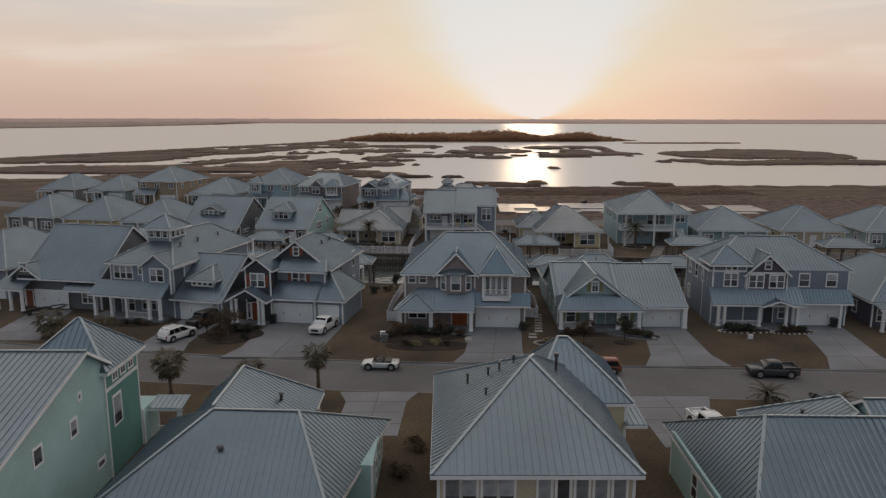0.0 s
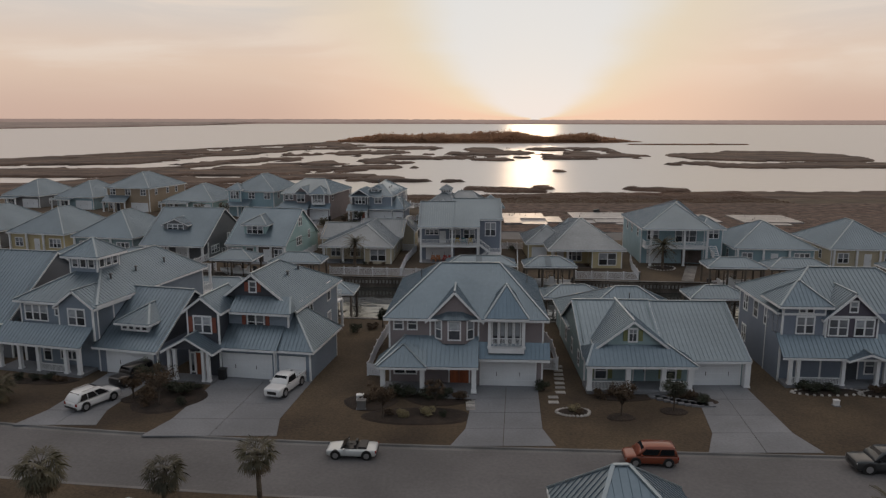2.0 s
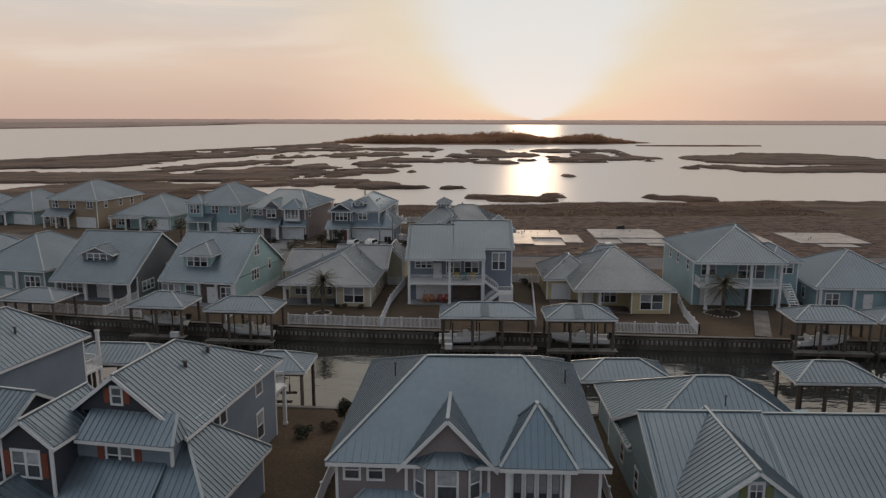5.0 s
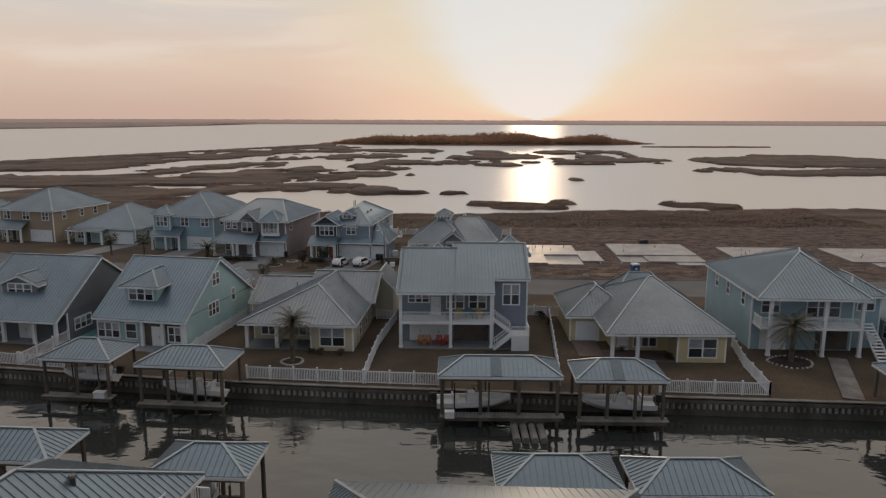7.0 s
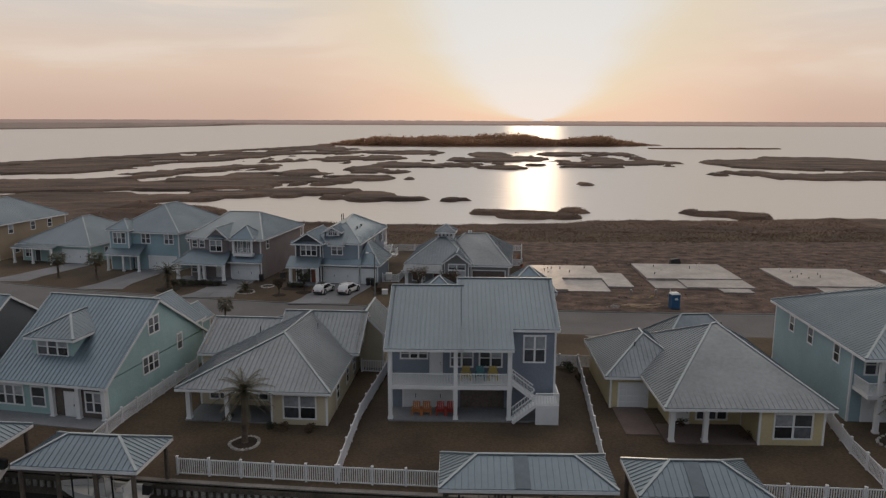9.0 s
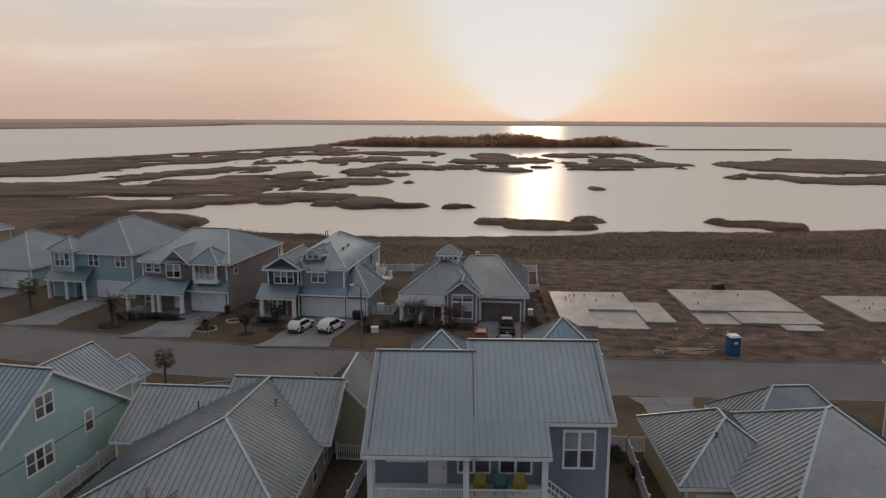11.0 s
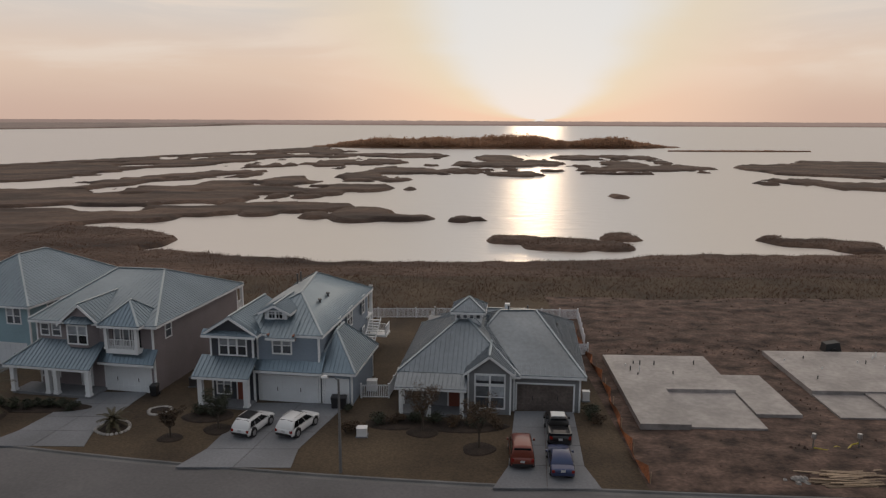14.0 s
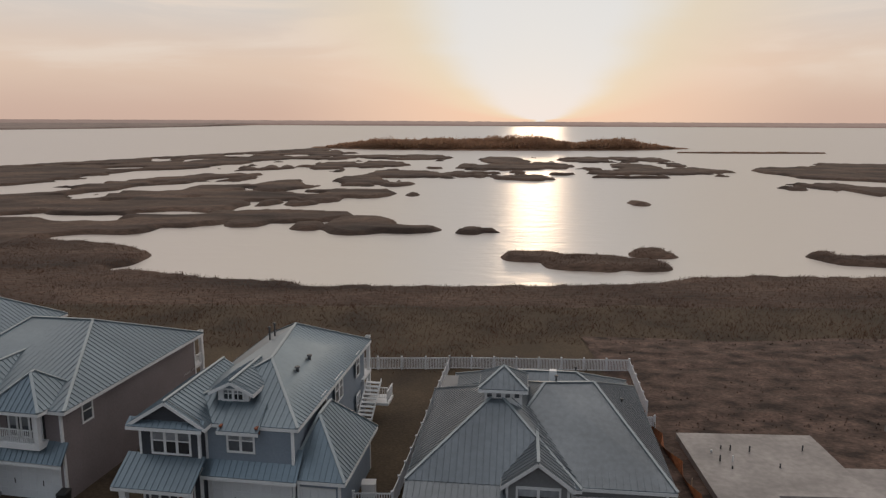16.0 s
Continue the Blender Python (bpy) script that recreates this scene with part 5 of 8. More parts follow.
def palm_house():
    h = House(-14.4, 139.0, -4, CREAM, "cream single-storey house with a wide metal roof and covered patio", metal=METAL_DARK)
    h.body(1.2, 5.9, 0, 14, 0, 3.0)
    h.body(-6.2, 5.9, 3.4, 14, 0, 3.0)
    hip2(h, -6.2, 5.9, -0.1, 18.5, 3.05, (0.55, 6.5, 5.85), (1.2, 13.6, 5.95))
    h.gable(-1.2, 6.6, 9.0, 18.4, 3.45, 0.53, axis="x", over=0.3, name="upper_roof")
    h.gable(-8.2, -1.2, 8.6, 17.6, 3.2, 0.46, axis="x", over=0.3, name="side_roof")
    h.body(-8.2, -6.2, 8.6, 17.6, 0, 3.2)
    h.gable(4.6, 8.4, 14.0, 20.0, 3.8, 1.0, axis="y", over=0.3, name="front_gable")
    h.body(4.6, 8.4, 14.0, 20.0, 0, 3.8)
    h.window(3.6, 0, 0.6, 2.6, 1.9, lights=2)
    h.slab(-6.2, 1.2, 0, 3.4, 0, 0.12)
    for x in (-5.9, -2.6):
        h.column(x, 0.3, 0.1, 3.0, 0.36)
    for x in (-4.5, -1.0):
        h.window(x, 3.4, 0.7, 1.6, 1.7, lights=2)
    for y in (4, 8, 11):
        h.window(5.9, y, 0.8, 0.9, 1.5, "E")
    h.vent(-3.2, 11, 4.5, 0.5)
    h.vent(2.6, 10.5, 5.0, 0.6)
    return h


def patio_house():
    h = House(24.6, 135.4, -1, CREAM, "pale yellow single-storey house with a hipped roof and rear patio", metal=METAL_DARK)
    h.body(0.8, 5.8, 0, 3.5, 0, 3.1, YELLOW)
    h.body(-5.0, 5.8, 3.5, 16.4, 0, 3.1, YELLOW)
    hip2(h, -6.2, 6.0, 0.0, 16.5, 3.15, (-0.1, 9.1, 7.05), (0.5, 9.6, 7.05))
    hip2(h, -9.3, -2.0, 7.0, 16.5, 3.0, (-5.6, 10.9, 5.6), (-5.6, 12.4, 5.6), name="garage_roof")
    h.body(-9.2, -4.0, 7.0, 16.4, 0, 3.0, YELLOW)
    hip2(h, -3.6, 4.6, 11.6, 18.6, 3.2, (-1.0, 14.6, 6.4), (1.6, 14.8, 6.4), name="front_roof")
    h.body(-3.5, 4.5, 14.0, 18.5, 0, 3.2, YELLOW)
    h.garage(-8.4, -6.0, 7.0, 0, 2.2, cols=4)
    h.window(3.4, 0, 0.6, 2.8, 1.9, lights=2)
    h.slab(-6.2, 0.8, 0, 3.5, 0, 0.12, PATIO)
    for x in (-5.8, -3.2):
        h.column(x, 0.3, 0.1, 3.1, 0.36)
    h.door(-4.0, 3.5, 0.12, 0.95, 2.1, TRIM)
    h.window(-1.6, 3.5, 0.6, 2.4, 1.9, lights=3)
    h.slab(-9.0, -6.3, 1.5, 7.0, 0, 0.08, PATIO)
    h.vent(1.5, 11, 6.2, 0.5)
    h.vent(-6.6, 9.6, 4.6, 0.6)
    return h


def balcony_house():
    h = House(40.2, 137.2, -3, SKYBLUE, "two-storey sky blue house with a rear balcony and outside stair")
    h.body(-5.6, 5.2, 2.4, 18, 0, 6.4)
    hip2(h, -5.6, 5.2, 0.1, 18, 6.4, (1.4, 8.0, 9.85), (2.4, 10.5, 9.85))
    h.slab(-5.4, 5.2, 0.0, 2.4, 2.9, 3.2, TRIM, "balcony")
    for x in (-4.4, 1.2, 5.0):
        h.column(x, 0.2, 0, 6.45, 0.34)
    h.railing((-5.3, 0.15), (5.1, 0.15), 3.2, 1.0, 0.13)
    h.railing((-5.35, 0.15), (-5.35, 2.3), 3.2, 1.0, 0.13)
    h.window(-3.6, 2.4, 4.2, 1.8, 1.6, lights=2)
    h.window(2.0, 2.4, 3.8, 3.4, 2.0, lights=3)
    h.garage(-4.4, -1.8, 2.4, 0, 2.2, cols=4)
    # shade of the open bay under the balcony, painted as a flat panel
    part("opening_shade_panel", Build().box(1.4, 4.8, 2.35, 2.4, 0.1, 2.3), BROWN_SHADE_AND_DOOR, h.ob)
    for y in (5, 10, 14):
        h.window(-5.6, y, 4.4, 0.9, 1.4, "W")
    h.body(5.2, 8.6, 3.5, 12, 0, 6.0)
    hip2(h, 5.2, 8.6, 3.5, 12, 6.0, (6.6, 6.0, 7.6), (6.6, 9, 7.6), name="side_roof")
    h.window(7.0, 3.5, 4.3, 1.7, 1.6, lights=2)
    h.steps(6.0, 7.2, -2.0, 2.4, 0.1, 3.1, 12)
    h.railing((6.0, -0.8), (6.0, 1.0), 1.6, 1.0)
    return h


def mint_house():
    h = House(-32.0, 140.4, -11, WHITE_BLUE, "pale mint house with a steep metal roof and a wide dormer")
    h.body(-5.6, 5.2, 0, 15.5, 0, 3.3)
    h.gable(-5.6, 5.2, 0.0, 15.5, 3.4, 0.66, axis="x", over=0.5)
    h.gable(-4.6, 2.6, 10.0, 19.7, 3.6, 0.7, axis="y", over=0.3, name="front_gable")
    h.body(-4.6, 2.6, 12.0, 19.7, 0, 3.6)
    h.gable(-1.2, 2.0, 17.0, 22.5, 3.0, 0.75, axis="y", over=0.3, name="porch_gable")
    h.body(-1.2, 2.0, 19.7, 22.4, 0, 3.0)
    b = Build().box(-3.2, 0.8, 1.9, 6.0, 4.4, 6.3)
    part("dormer_wall", b, WHITE_BLUE, h.ob)
    h.window(-1.2, 1.9, 4.7, 2.9, 1.4, lights=3)
    hip2(h, -3.2, 0.8, 1.9, 8.5, 6.3, (-1.2, 4.4, 7.7), (-1.2, 8.0, 7.7), name="dormer_roof")
    h.window(-4.2, -0.02, 0.8, 2.6, 1.6, lights=3)
    h.window(-1.4, -0.02, 0.8, 1.2, 1.6)
    # thin brown sheet over the mint wall paints the shade of a recessed porch
    part("porch_shade_panel", Build().box(0.0, 5.0, -0.03, 0.0, 0.1, 2.7), BROWN_SHADE_AND_DOOR, h.ob)
    h.door(1.7, -0.03, 0.1, 0.9, 2.1, TRIM)
    h.window(3.9, -0.03, 0.7, 1.4, 1.6, lights=2)
    for x in (0.1, 2.6, 5.0):
        h.column(x, -0.2, 0, 3.1, 0.34)
    h.slab(-5.6, 5.2, -2.0, -0.05, 0, 0.1)
    for y, z, n in ((7.0, 5.6, 2), (6.2, 2.2, 3), (11.0, 2.8, 1)):
        h.window(5.2, y, z, 0.75 * n, 1.4, "E", lights=n)
    return h


def grey_dormer_house():
    h = House(-46.6, 142.8, -9, GREY, "grey house with a charcoal gable end and a long dormer")
    h.body(-6.0, 5.6, 0, 15.0, 0, 3.3, DGREY)
    h.gable(-6.0, 5.6, -1.8, 15.0, 3.1, 0.64, axis="x", over=0.4, mat=DGREY)
    part("dormer_wall", Build().box(-3.4, 1.0, 1.4, 6.0, 4.4, 6.3), GREY, h.ob)
    h.window(-1.2, 1.4, 4.9, 2.9, 1.1, lights=3)
    h.gable(-3.4, 1.0, 1.4, 9.0, 6.2, 0.42, axis="y", over=0.4, name="dormer_roof", ends=(True, False))
    for x in (-5.6, -1.2, 2.6, 5.3):
        h.column(x, -1.6, 0, 2.9, 0.34)
    h.window(-4.0, 0, 0.7, 2.4, 1.6, lights=3)
    h.door(0.4, 0, 0.1, 1.8, 2.1, TRIM, double=True)
    h.slab(-6.0, 5.6, -1.9, 0, 0, 0.12)
    h.window(5.6, 2.6, 1.0, 2.8, 1.2, "E", lights=3)
    h.window(5.6, 8.0, 2.0, 0.9, 1.6, "E")
    return h


deck_house()
palm_house()
patio_house()
balcony_house()
mint_house()
grey_dormer_house()
side_house(56.5, 136.5, -4, SKYBLUE, "pale blue single-storey house with a hipped metal roof", 13, 14, 3.2, 3.8, rear=True)
side_house(72.0, 136.0, -4, CREAM, "cream house with a hipped metal roof and rear patio", 12, 15, 3.2, 4.0, rear=True)
side_house(88.0, 135.0, -4, AQUA, "aqua house with a hipped metal roof", 12, 15, 3.2, 4.0, rear=True)
side_house(-62.0, 147.0, -11, AQUA, "aqua house with a wide hipped metal roof", 12, 15, 3.3, 4.2, rear=True)
side_house(-76.5, 151.0, -13, YELLOW, "yellow house with a hipped metal roof", 12, 15, 3.4, 4.2, rear=True)
side_house(-91.0, 155.0, -14, GREY, "grey house with a hipped metal roof", 12, 15, 3.4, 4.2, rear=True)

# ---- houses: second street, bay side ----
def cupola_cottage():
    h = House(2.6, 188.3, -6, GREY, "grey single-storey house with a small cupola on its hipped roof", metal=METAL_DARK)
    h.body(-7.3, 2.4, 0.0, 18.0, 0, 3.2)
    hip2(h, -7.3, 2.4, 0.0, 14.0, 3.35, (-2.4, 5.0, 7.1), (-1.6, 6.5, 7.1))
    hip2(h, -3.0, 8.0, 0.4, 16.5, 3.3, (0.8, 7.5, 6.9), (4.2, 8.0, 6.9), name="garage_roof")
    h.body(2.3, 8.0, 0.3, 18.0, 0, 3.15)
    h.garage(2.6, 7.4, 0.3, 0, 2.4, mat=BROWN_SHADE_AND_DOOR)
    h.gable(-1.6, 2.1, -0.9, 5.0, 3.9, 0.75, axis="y", over=0.3, name="front_gable", ends=(True, False))
    h.body(-1.6, 2.1, -0.9, 2.0, 0, 3.9)
    h.window(0.3, -0.9, 2.75, 2.4, 0.7, lights=2, style="plain")
    h.window(0.3, -0.9, 0.6, 2.4, 1.9, lights=2)
    h.shed(-7.7, -1.6, -2.2, 2.6, 0.0, 3.5)
    for x in (-7.2, -4.8, -2.0):
        h.column(x, -1.9, 0, 2.6, 0.32)
    h.slab(-7.4, -1.6, -2.0, 0, 0, 0.2)
    h.window(-5.6, 0, 0.8, 1.8, 1.6, lights=2)
    h.door(-2.8, 0, 0.2, 1.0, 2.1, SHUTTER)
    h.body(-3.2, -0.8, 4.6, 7.0, 6.2, 7.55, TRIM)
    for i in range(4):
        h.window(-2.9 + i * 0.6, 4.6, 6.85, 0.36, 0.5, style="plain")
        h.window(-0.8, 4.9 + i * 0.6, 6.85, 0.36, 0.5, "E", style="plain")
    h.hip(-3.2, -0.8, 4.6, 7.0, 7.55, 0.66, 0.4, name="cupola_roof")
    hip2(h, -6.0, 7.6, 11.0, 18.6, 3.0, (-2.0, 14.5, 5.2), (3.5, 14.5, 5.2), name="rear_roof")
    for x, y, z in ((1.6, 8.0, 6.8), (3.5, 15, 5.0), (6.3, 9, 4.9), (-0.6, 9, 5.6)):
        h.vent(x, y, z, 0.5, 0.07)
    part("chimney_cap", Build().box(1.2, 1.7, 9.6, 10.1, 5.6, 7.0), TRIM, h.ob)
    return h


def bay_house():
    h = House(-15.2, 189.9, -8, BLUE, "two-storey blue house with a navy gable, dormer and side garage")
    h.body(-2.5, 3.2, 0.0, 17.0, 0, 6.2)
    h.body(-5.6, -2.5, 2.0, 17.0, 0, 6.2)
    hip2(h, -5.2, 3.1, 0.4, 17.6, 6.25, (-0.2, 5.4, 8.7), (-1.0, 12.4, 9.1))
    h.garage(-2.2, 2.9, 0.0, 0, 2.35)
    h.shed(-2.6, 3.6, -0.8, 3.1, 0.7, 4.5, name="garage_roof")
    h.window(-0.2, 0.0, 4.5, 1.6, 1.4, lights=2)
    h.roof([[(-1.5, -0.6, 6.05), (1.2, -0.6, 6.05), (1.0, 1.5, 7.1), (-1.3, 1.5, 7.1)]], [], [((-1.5, -0.6, 6.05), (1.2, -0.6, 6.05))], name="window_hood")
    for x in (-1.3, 1.0):
        part("bracket", Build().prism([(x - 0.08, 0, 5.7), (x - 0.08, -0.5, 6.3), (x - 0.08, 0, 6.3)], (0.16, 0, 0)), WOOD_DOOR, h.ob)
    # navy block, gable and porch
    h.body(-6.6, -2.6, -0.6, 4.0, 0, 6.3, NAVY)
    h.gable(-6.8, -2.4, -0.7, 7.0, 6.5, 0.62, axis="y", over=0.35, mat=NAVY, name="gable_roof", ends=(True, False))
    h.shed(-7.2, -2.2, -1.1, 6.2, -0.55, 6.6, name="pent_roof")
    h.window(-4.5, -0.6, 4.35, 2.4, 1.6, lights=3)
    h.shed(-7.5, -2.3, -2.6, 2.9, -0.5, 4.2)
    h.slab(-7.2, -2.6, -2.4, -0.6, 0, 0.2)
    for x in (-6.9, -2.7):
        h.column(x, -2.2, 0.2, 2.9, 0.42)
    h.door(-3.7, -0.6, 0.2, 1.0, 2.1, SHUTTER)
    h.window(-5.5, -0.6, 0.7, 1.2, 1.7, lights=2)
    # dormer
    part("dormer_wall", Build().box(-2.4, -0.3, 1.7, 5.0, 6.6, 7.9), TRIM, h.ob)
    h.window(-1.35, 1.7, 7.15, 1.3, 0.6, lights=2, style="grid")
    h.gable(-2.5, -0.2, 1.6, 6.0, 7.9, 0.5, axis="y", over=0.35, name="dormer_roof", ends=(True, False))
    # single garage wing
    h.body(3.4, 6.1, 0.0, 7.5, 0, 3.0)
    h.garage(3.7, 5.7, 0.0, 0, 2.3, cols=4)
    hip2(h, 3.3, 6.1, 0.0, 7.5, 3.1, (3.9, 3.0, 5.9), (3.9, 5.5, 5.9), name="garage_wing_roof")
    h.slab(-4, 3.4, 16.0, 18.6, 3.2, 3.4, TRIM, "rear_deck")
    h.column(3.2, 18.4, 0, 6.5, 0.3)
    h.steps(3.6, 4.8, 16.5, 13.0, 3.3, 1.2, 10)
    h.railing((3.4, 16.2), (5.4, 16.2), 1.7)
    h.slab(3.6, 5.6, 15.5, 17.5, 1.4, 1.6, TRIM, "landing")
    h.railing((5.5, 15.5), (5.5, 17.5), 1.6)
    for y, n in ((5.5, 1), (9.0, 2), (14.2, 1)):
        h.window(3.4, y, 4.5, 0.85 * n, 1.7, "E", lights=n)
    h.window(3.4, 14.2, 1.1, 0.85, 1.7, "E")
    for y in (6, 8.5):
        h.vent(1.4, y, 7.7, 0.3, 0.12)
    for y in (11, 12):
        h.vent(-2.6, y, 8.3, 0.9, 0.07)
    return h


def bay_mauve_house():
    h = House(-33.0, 192.6, -10, MAUVE, "two-storey mauve house with a front gable bay and corner balcony")
    h.body(-6.3, 5.6, 0, 16.5, 0, 6.45)
    hip2(h, -6.3, 5.8, 0, 16.5, 6.5, (-4.0, 9.4, 9.45), (1.2, 9.6, 9.45))
    h.gable(-3.4, 0.6, -0.3, 6.0, 6.5, 0.85, axis="y", over=0.3, name="gable_roof", ends=(True, False))
    part("bay_wall", Build().prism([(-3.0, 0.0, 4.2), (-2.3, -0.8, 4.2), (-0.5, -0.8, 4.2), (0.2, 0.0, 4.2)], (0, 0, 2.3)), MAUVE, h.ob)
    h.roof([[(-2.5, -1.1, 6.5), (-0.3, -1.1, 6.5), (-0.8, 0.1, 7.2), (-2.0, 0.1, 7.2)], [(-3.2, -0.1, 6.5), (-2.5, -1.1, 6.5), (-2.0, 0.1, 7.2)], [(-0.3, -1.1, 6.5), (0.4, -0.1, 6.5), (-0.8, 0.1, 7.2)]], name="bay_roof")
    h.window(-1.9, -0.81, 4.6, 0.9, 1.6)
    h.window(-0.9, -0.81, 4.6, 0.8, 1.6)
    for x in (-5.4, -4.2):
        h.window(x, 0, 5.0, 0.75, 1.0)
    h.shed(-8.0, 0.8, -2.6, 2.8, 0, 4.6, hipl=2.2)
    h.slab(-7.4, 0.6, -2.4, 0, 0, 0.25)
    for x in (-7.2, -3.6, -2.8, 0.4):
        h.column(x, -2.3, 0.25, 2.8, 0.4)
    h.door(-1.4, 0, 0.25, 1.0, 2.1, TRIM)
    h.window(-5.2, 0, 1.0, 1.8, 1.2, lights=2)
    h.garage(0.6, 5.1, 0, 0, 2.35)
    h.shed(0.4, 6.0, -0.9, 3.0, 0, 4.2, name="garage_roof")
    h.body(1.4, 4.6, -0.9, 0, 3.9, 4.3, TRIM, corner=False)
    part("balcony_back", Build().box(1.6, 4.4, -0.05, 0, 4.3, 6.7), BLACK, h.ob)
    for i in range(3):
        h.window(2.1 + i * 0.9, -0.06, 4.4, 0.5, 2.0, style="plain")
    for x in (1.5, 4.5):
        h.column(x, -0.8, 4.3, 6.6, 0.3)
    h.railing((1.5, -0.82), (4.5, -0.82), 4.2, 1.0)
    h.hip(1.2, 4.8, -1.0, 3.0, 6.6, 0.9, 0.25, name="balcony_roof")
    h.window(5.6, 2.5, 4.7, 0.9, 1.4, "E")
    h.slab(1.0, 5.6, 14.6, 18.0, 3.3, 3.5, TRIM, "rear_deck")
    h.column(5.6, 17.6, 0, 6.5, 0.3)
    h.railing((5.65, 16.6), (5.65, 17.9), 3.5)
    return h


cupola_cottage()
bay_house()
bay_mauve_house()
h = side_house(-48.6, 199.6, -11, SKYBLUE, "two-storey sky blue house with a hipped metal roof", 12, 16, 6.4, 3.9, storeys=2)
h.body(-6.0, -2.5, -1.0, 3.0, 0, 6.8)
h.hip(-6.0, -2.5, -1.0, 3.0, 6.8, 0.7, 0.4, name="corner_roof")
h.window(-4.2, -1.0, 4.5, 2.2, 1.7, lights=3)
side_house(-67.0, 205.5, -13, WHITE_BLUE, "pale ice blue single-storey house with a metal roof", 14, 16, 3.2, 4.0)
side_house(-84.0, 208.0, -14, TAN, "two-storey tan house with a hipped metal roof", 13, 16, 6.4, 3.8, storeys=2)
side_house(-101.0, 213.0, -15, SKYBLUE, "blue house with a hipped metal roof", 12, 15, 3.4, 4.0)
side_house(-118.0, 217.0, -15, GREY, "grey house with a hipped metal roof", 12, 15, 3.4, 4.0)


# ---- driveways and walks ----
def driveway(label, xb0, xb1, yb, xt0, xt1, yt, rows=4, cols=2, flare=0.9, z=LOT + 0.035):
    """Concrete panels from the kerb (yb) up to the garage (yt), with open joints and a flared mouth."""
    d = thing("driveway", pose(0, 0, 0), label, "driveway", "driveways", "structure")
    for j in range(rows):
        for i in range(cols):
            q = []
            for jj, ii in ((j, i), (j, i + 1), (j + 1, i + 1), (j + 1, i)):
                v, u = jj / rows, ii / cols
                x0, x1 = xb0 + (xt0 - xb0) * v - (flare if jj == 0 else 0), xb1 + (xt1 - xb1) * v + (flare if jj == 0 else 0)
                q.append(Vector((x0 + (x1 - x0) * u, yb + (yt - yb) * v, z + 0.004)))
            c = sum(q, Vector()) / 4
            q = [p + (c - p).normalized() * 0.03 for p in q]
            part("concrete_panel", Build().prism(q, (0, 0, -0.12)), CONCRETE, d)
    return d


for args in ((1.9, 8.3, 69.6, 3.5, 9.4, 82.2), (21.4, 28.4, 68.5, 24.0, 28.9, 82.3), (39.6, 45.6, 67.5, 43.0, 48.2, 83.1), (-22.6, -13.6, 71.3, -21.2, -11.9, 84.4),
             (-34.0, -28.9, 73.3, -32.6, -27.2, 85.4), (-52.5, -46.5, 77.0, -53.5, -48.5, 90.0), (58.0, 63.0, 66.4, 56.0, 60.5, 81.5),
             (-8.6, -3.1, 61.7, -8.8, -3.6, 52.5), (16.6, 23.2, 60.6, 17.0, 23.4, 50.5), (-36.0, -29.6, 180.8, -33.6, -28.4, 191.8), (-19.6, -13.0, 177.6, -17.9, -9.6, 189.5),
             (3.2, 8.9, 174.9, 5.0, 10.1, 188.0), (-53.0, -47.5, 185.5, -49.5, -44.5, 199.5), (-70.0, -64.5, 190.5, -64.5, -59.5, 204.0), (-18.2, -13.2, 166.6, -17.6, -12.4, 160.0),
             (18.3, 22.4, 163.6, 18.0, 23.5, 156.5), (-8.6, -3.4, 165.8, -8.6, -3.6, 160.5), (6.4, 11.8, 164.6, 6.6, 11.6, 160.2)):
    driveway("grey concrete driveway with open joints", *args)

walks = thing("front_walk", pose(0, 0, 0), "pale concrete walk and stepping stones beside the drives", "path", "", "structure")
rnd = random.Random(9)
for i in range(9):
    x, y = 11.0 + 0.14 * i - (0.7 if i < 2 else 0), 78.2 + i * 1.15
    part("paver", Build().box(x - 0.45, x + 0.45, y - 0.28, y + 0.28, LOT, LOT + 0.05), STONE, walks)
for i in range(4):
    part("paver", Build().box(2.5, 3.3, 76.4 + i * 0.72, 77.0 + i * 0.72, LOT, LOT + 0.05), STONE, walks)
for i in range(9):
    a = i / 8
    x, y = 19.6 + 4.2 * a, 79.4 - 1.9 * math.sin(a * 1.6)
    part("paver", Build().box(x - 0.5, x + 0.5, y - 0.45, y + 0.45, LOT, LOT + 0.17), CONCRETE, walks)


# ---- planting ----
def leaf_clump(b, r, c, size, leaf, n, flat=0.8):
    """Many small leaves scattered through an uneven mound."""
    for _ in range(n):
        d = Vector((r.gauss(0, 1), r.gauss(0, 1), r.gauss(0, 1))).normalized() * (r.random() ** 0.4)
        p = Vector(c) + Vector((d.x * size, d.y * size, d.z * size * flat))
        if p.z < 0.02:
            p.z = 0.02 + 0.1 * r.random()
        u = Vector((r.uniform(-1, 1), r.uniform(-1, 1), r.uniform(-0.6, 0.6))).normalized() * leaf
        w = u.cross(Vector((r.uniform(-1, 1), r.uniform(-1, 1), r.uniform(-1, 1)))).normalized() * leaf * 0.5
        b.add([p - u, p + w, p + u, p - w], [(0, 1, 2, 3)])


def leaves(b, name, mat):
    me = bpy.data.meshes.new(name)
    me.from_pydata(b.v, [], b.f)
    me.materials.append(mat)
    return me


SHRUBS = {}


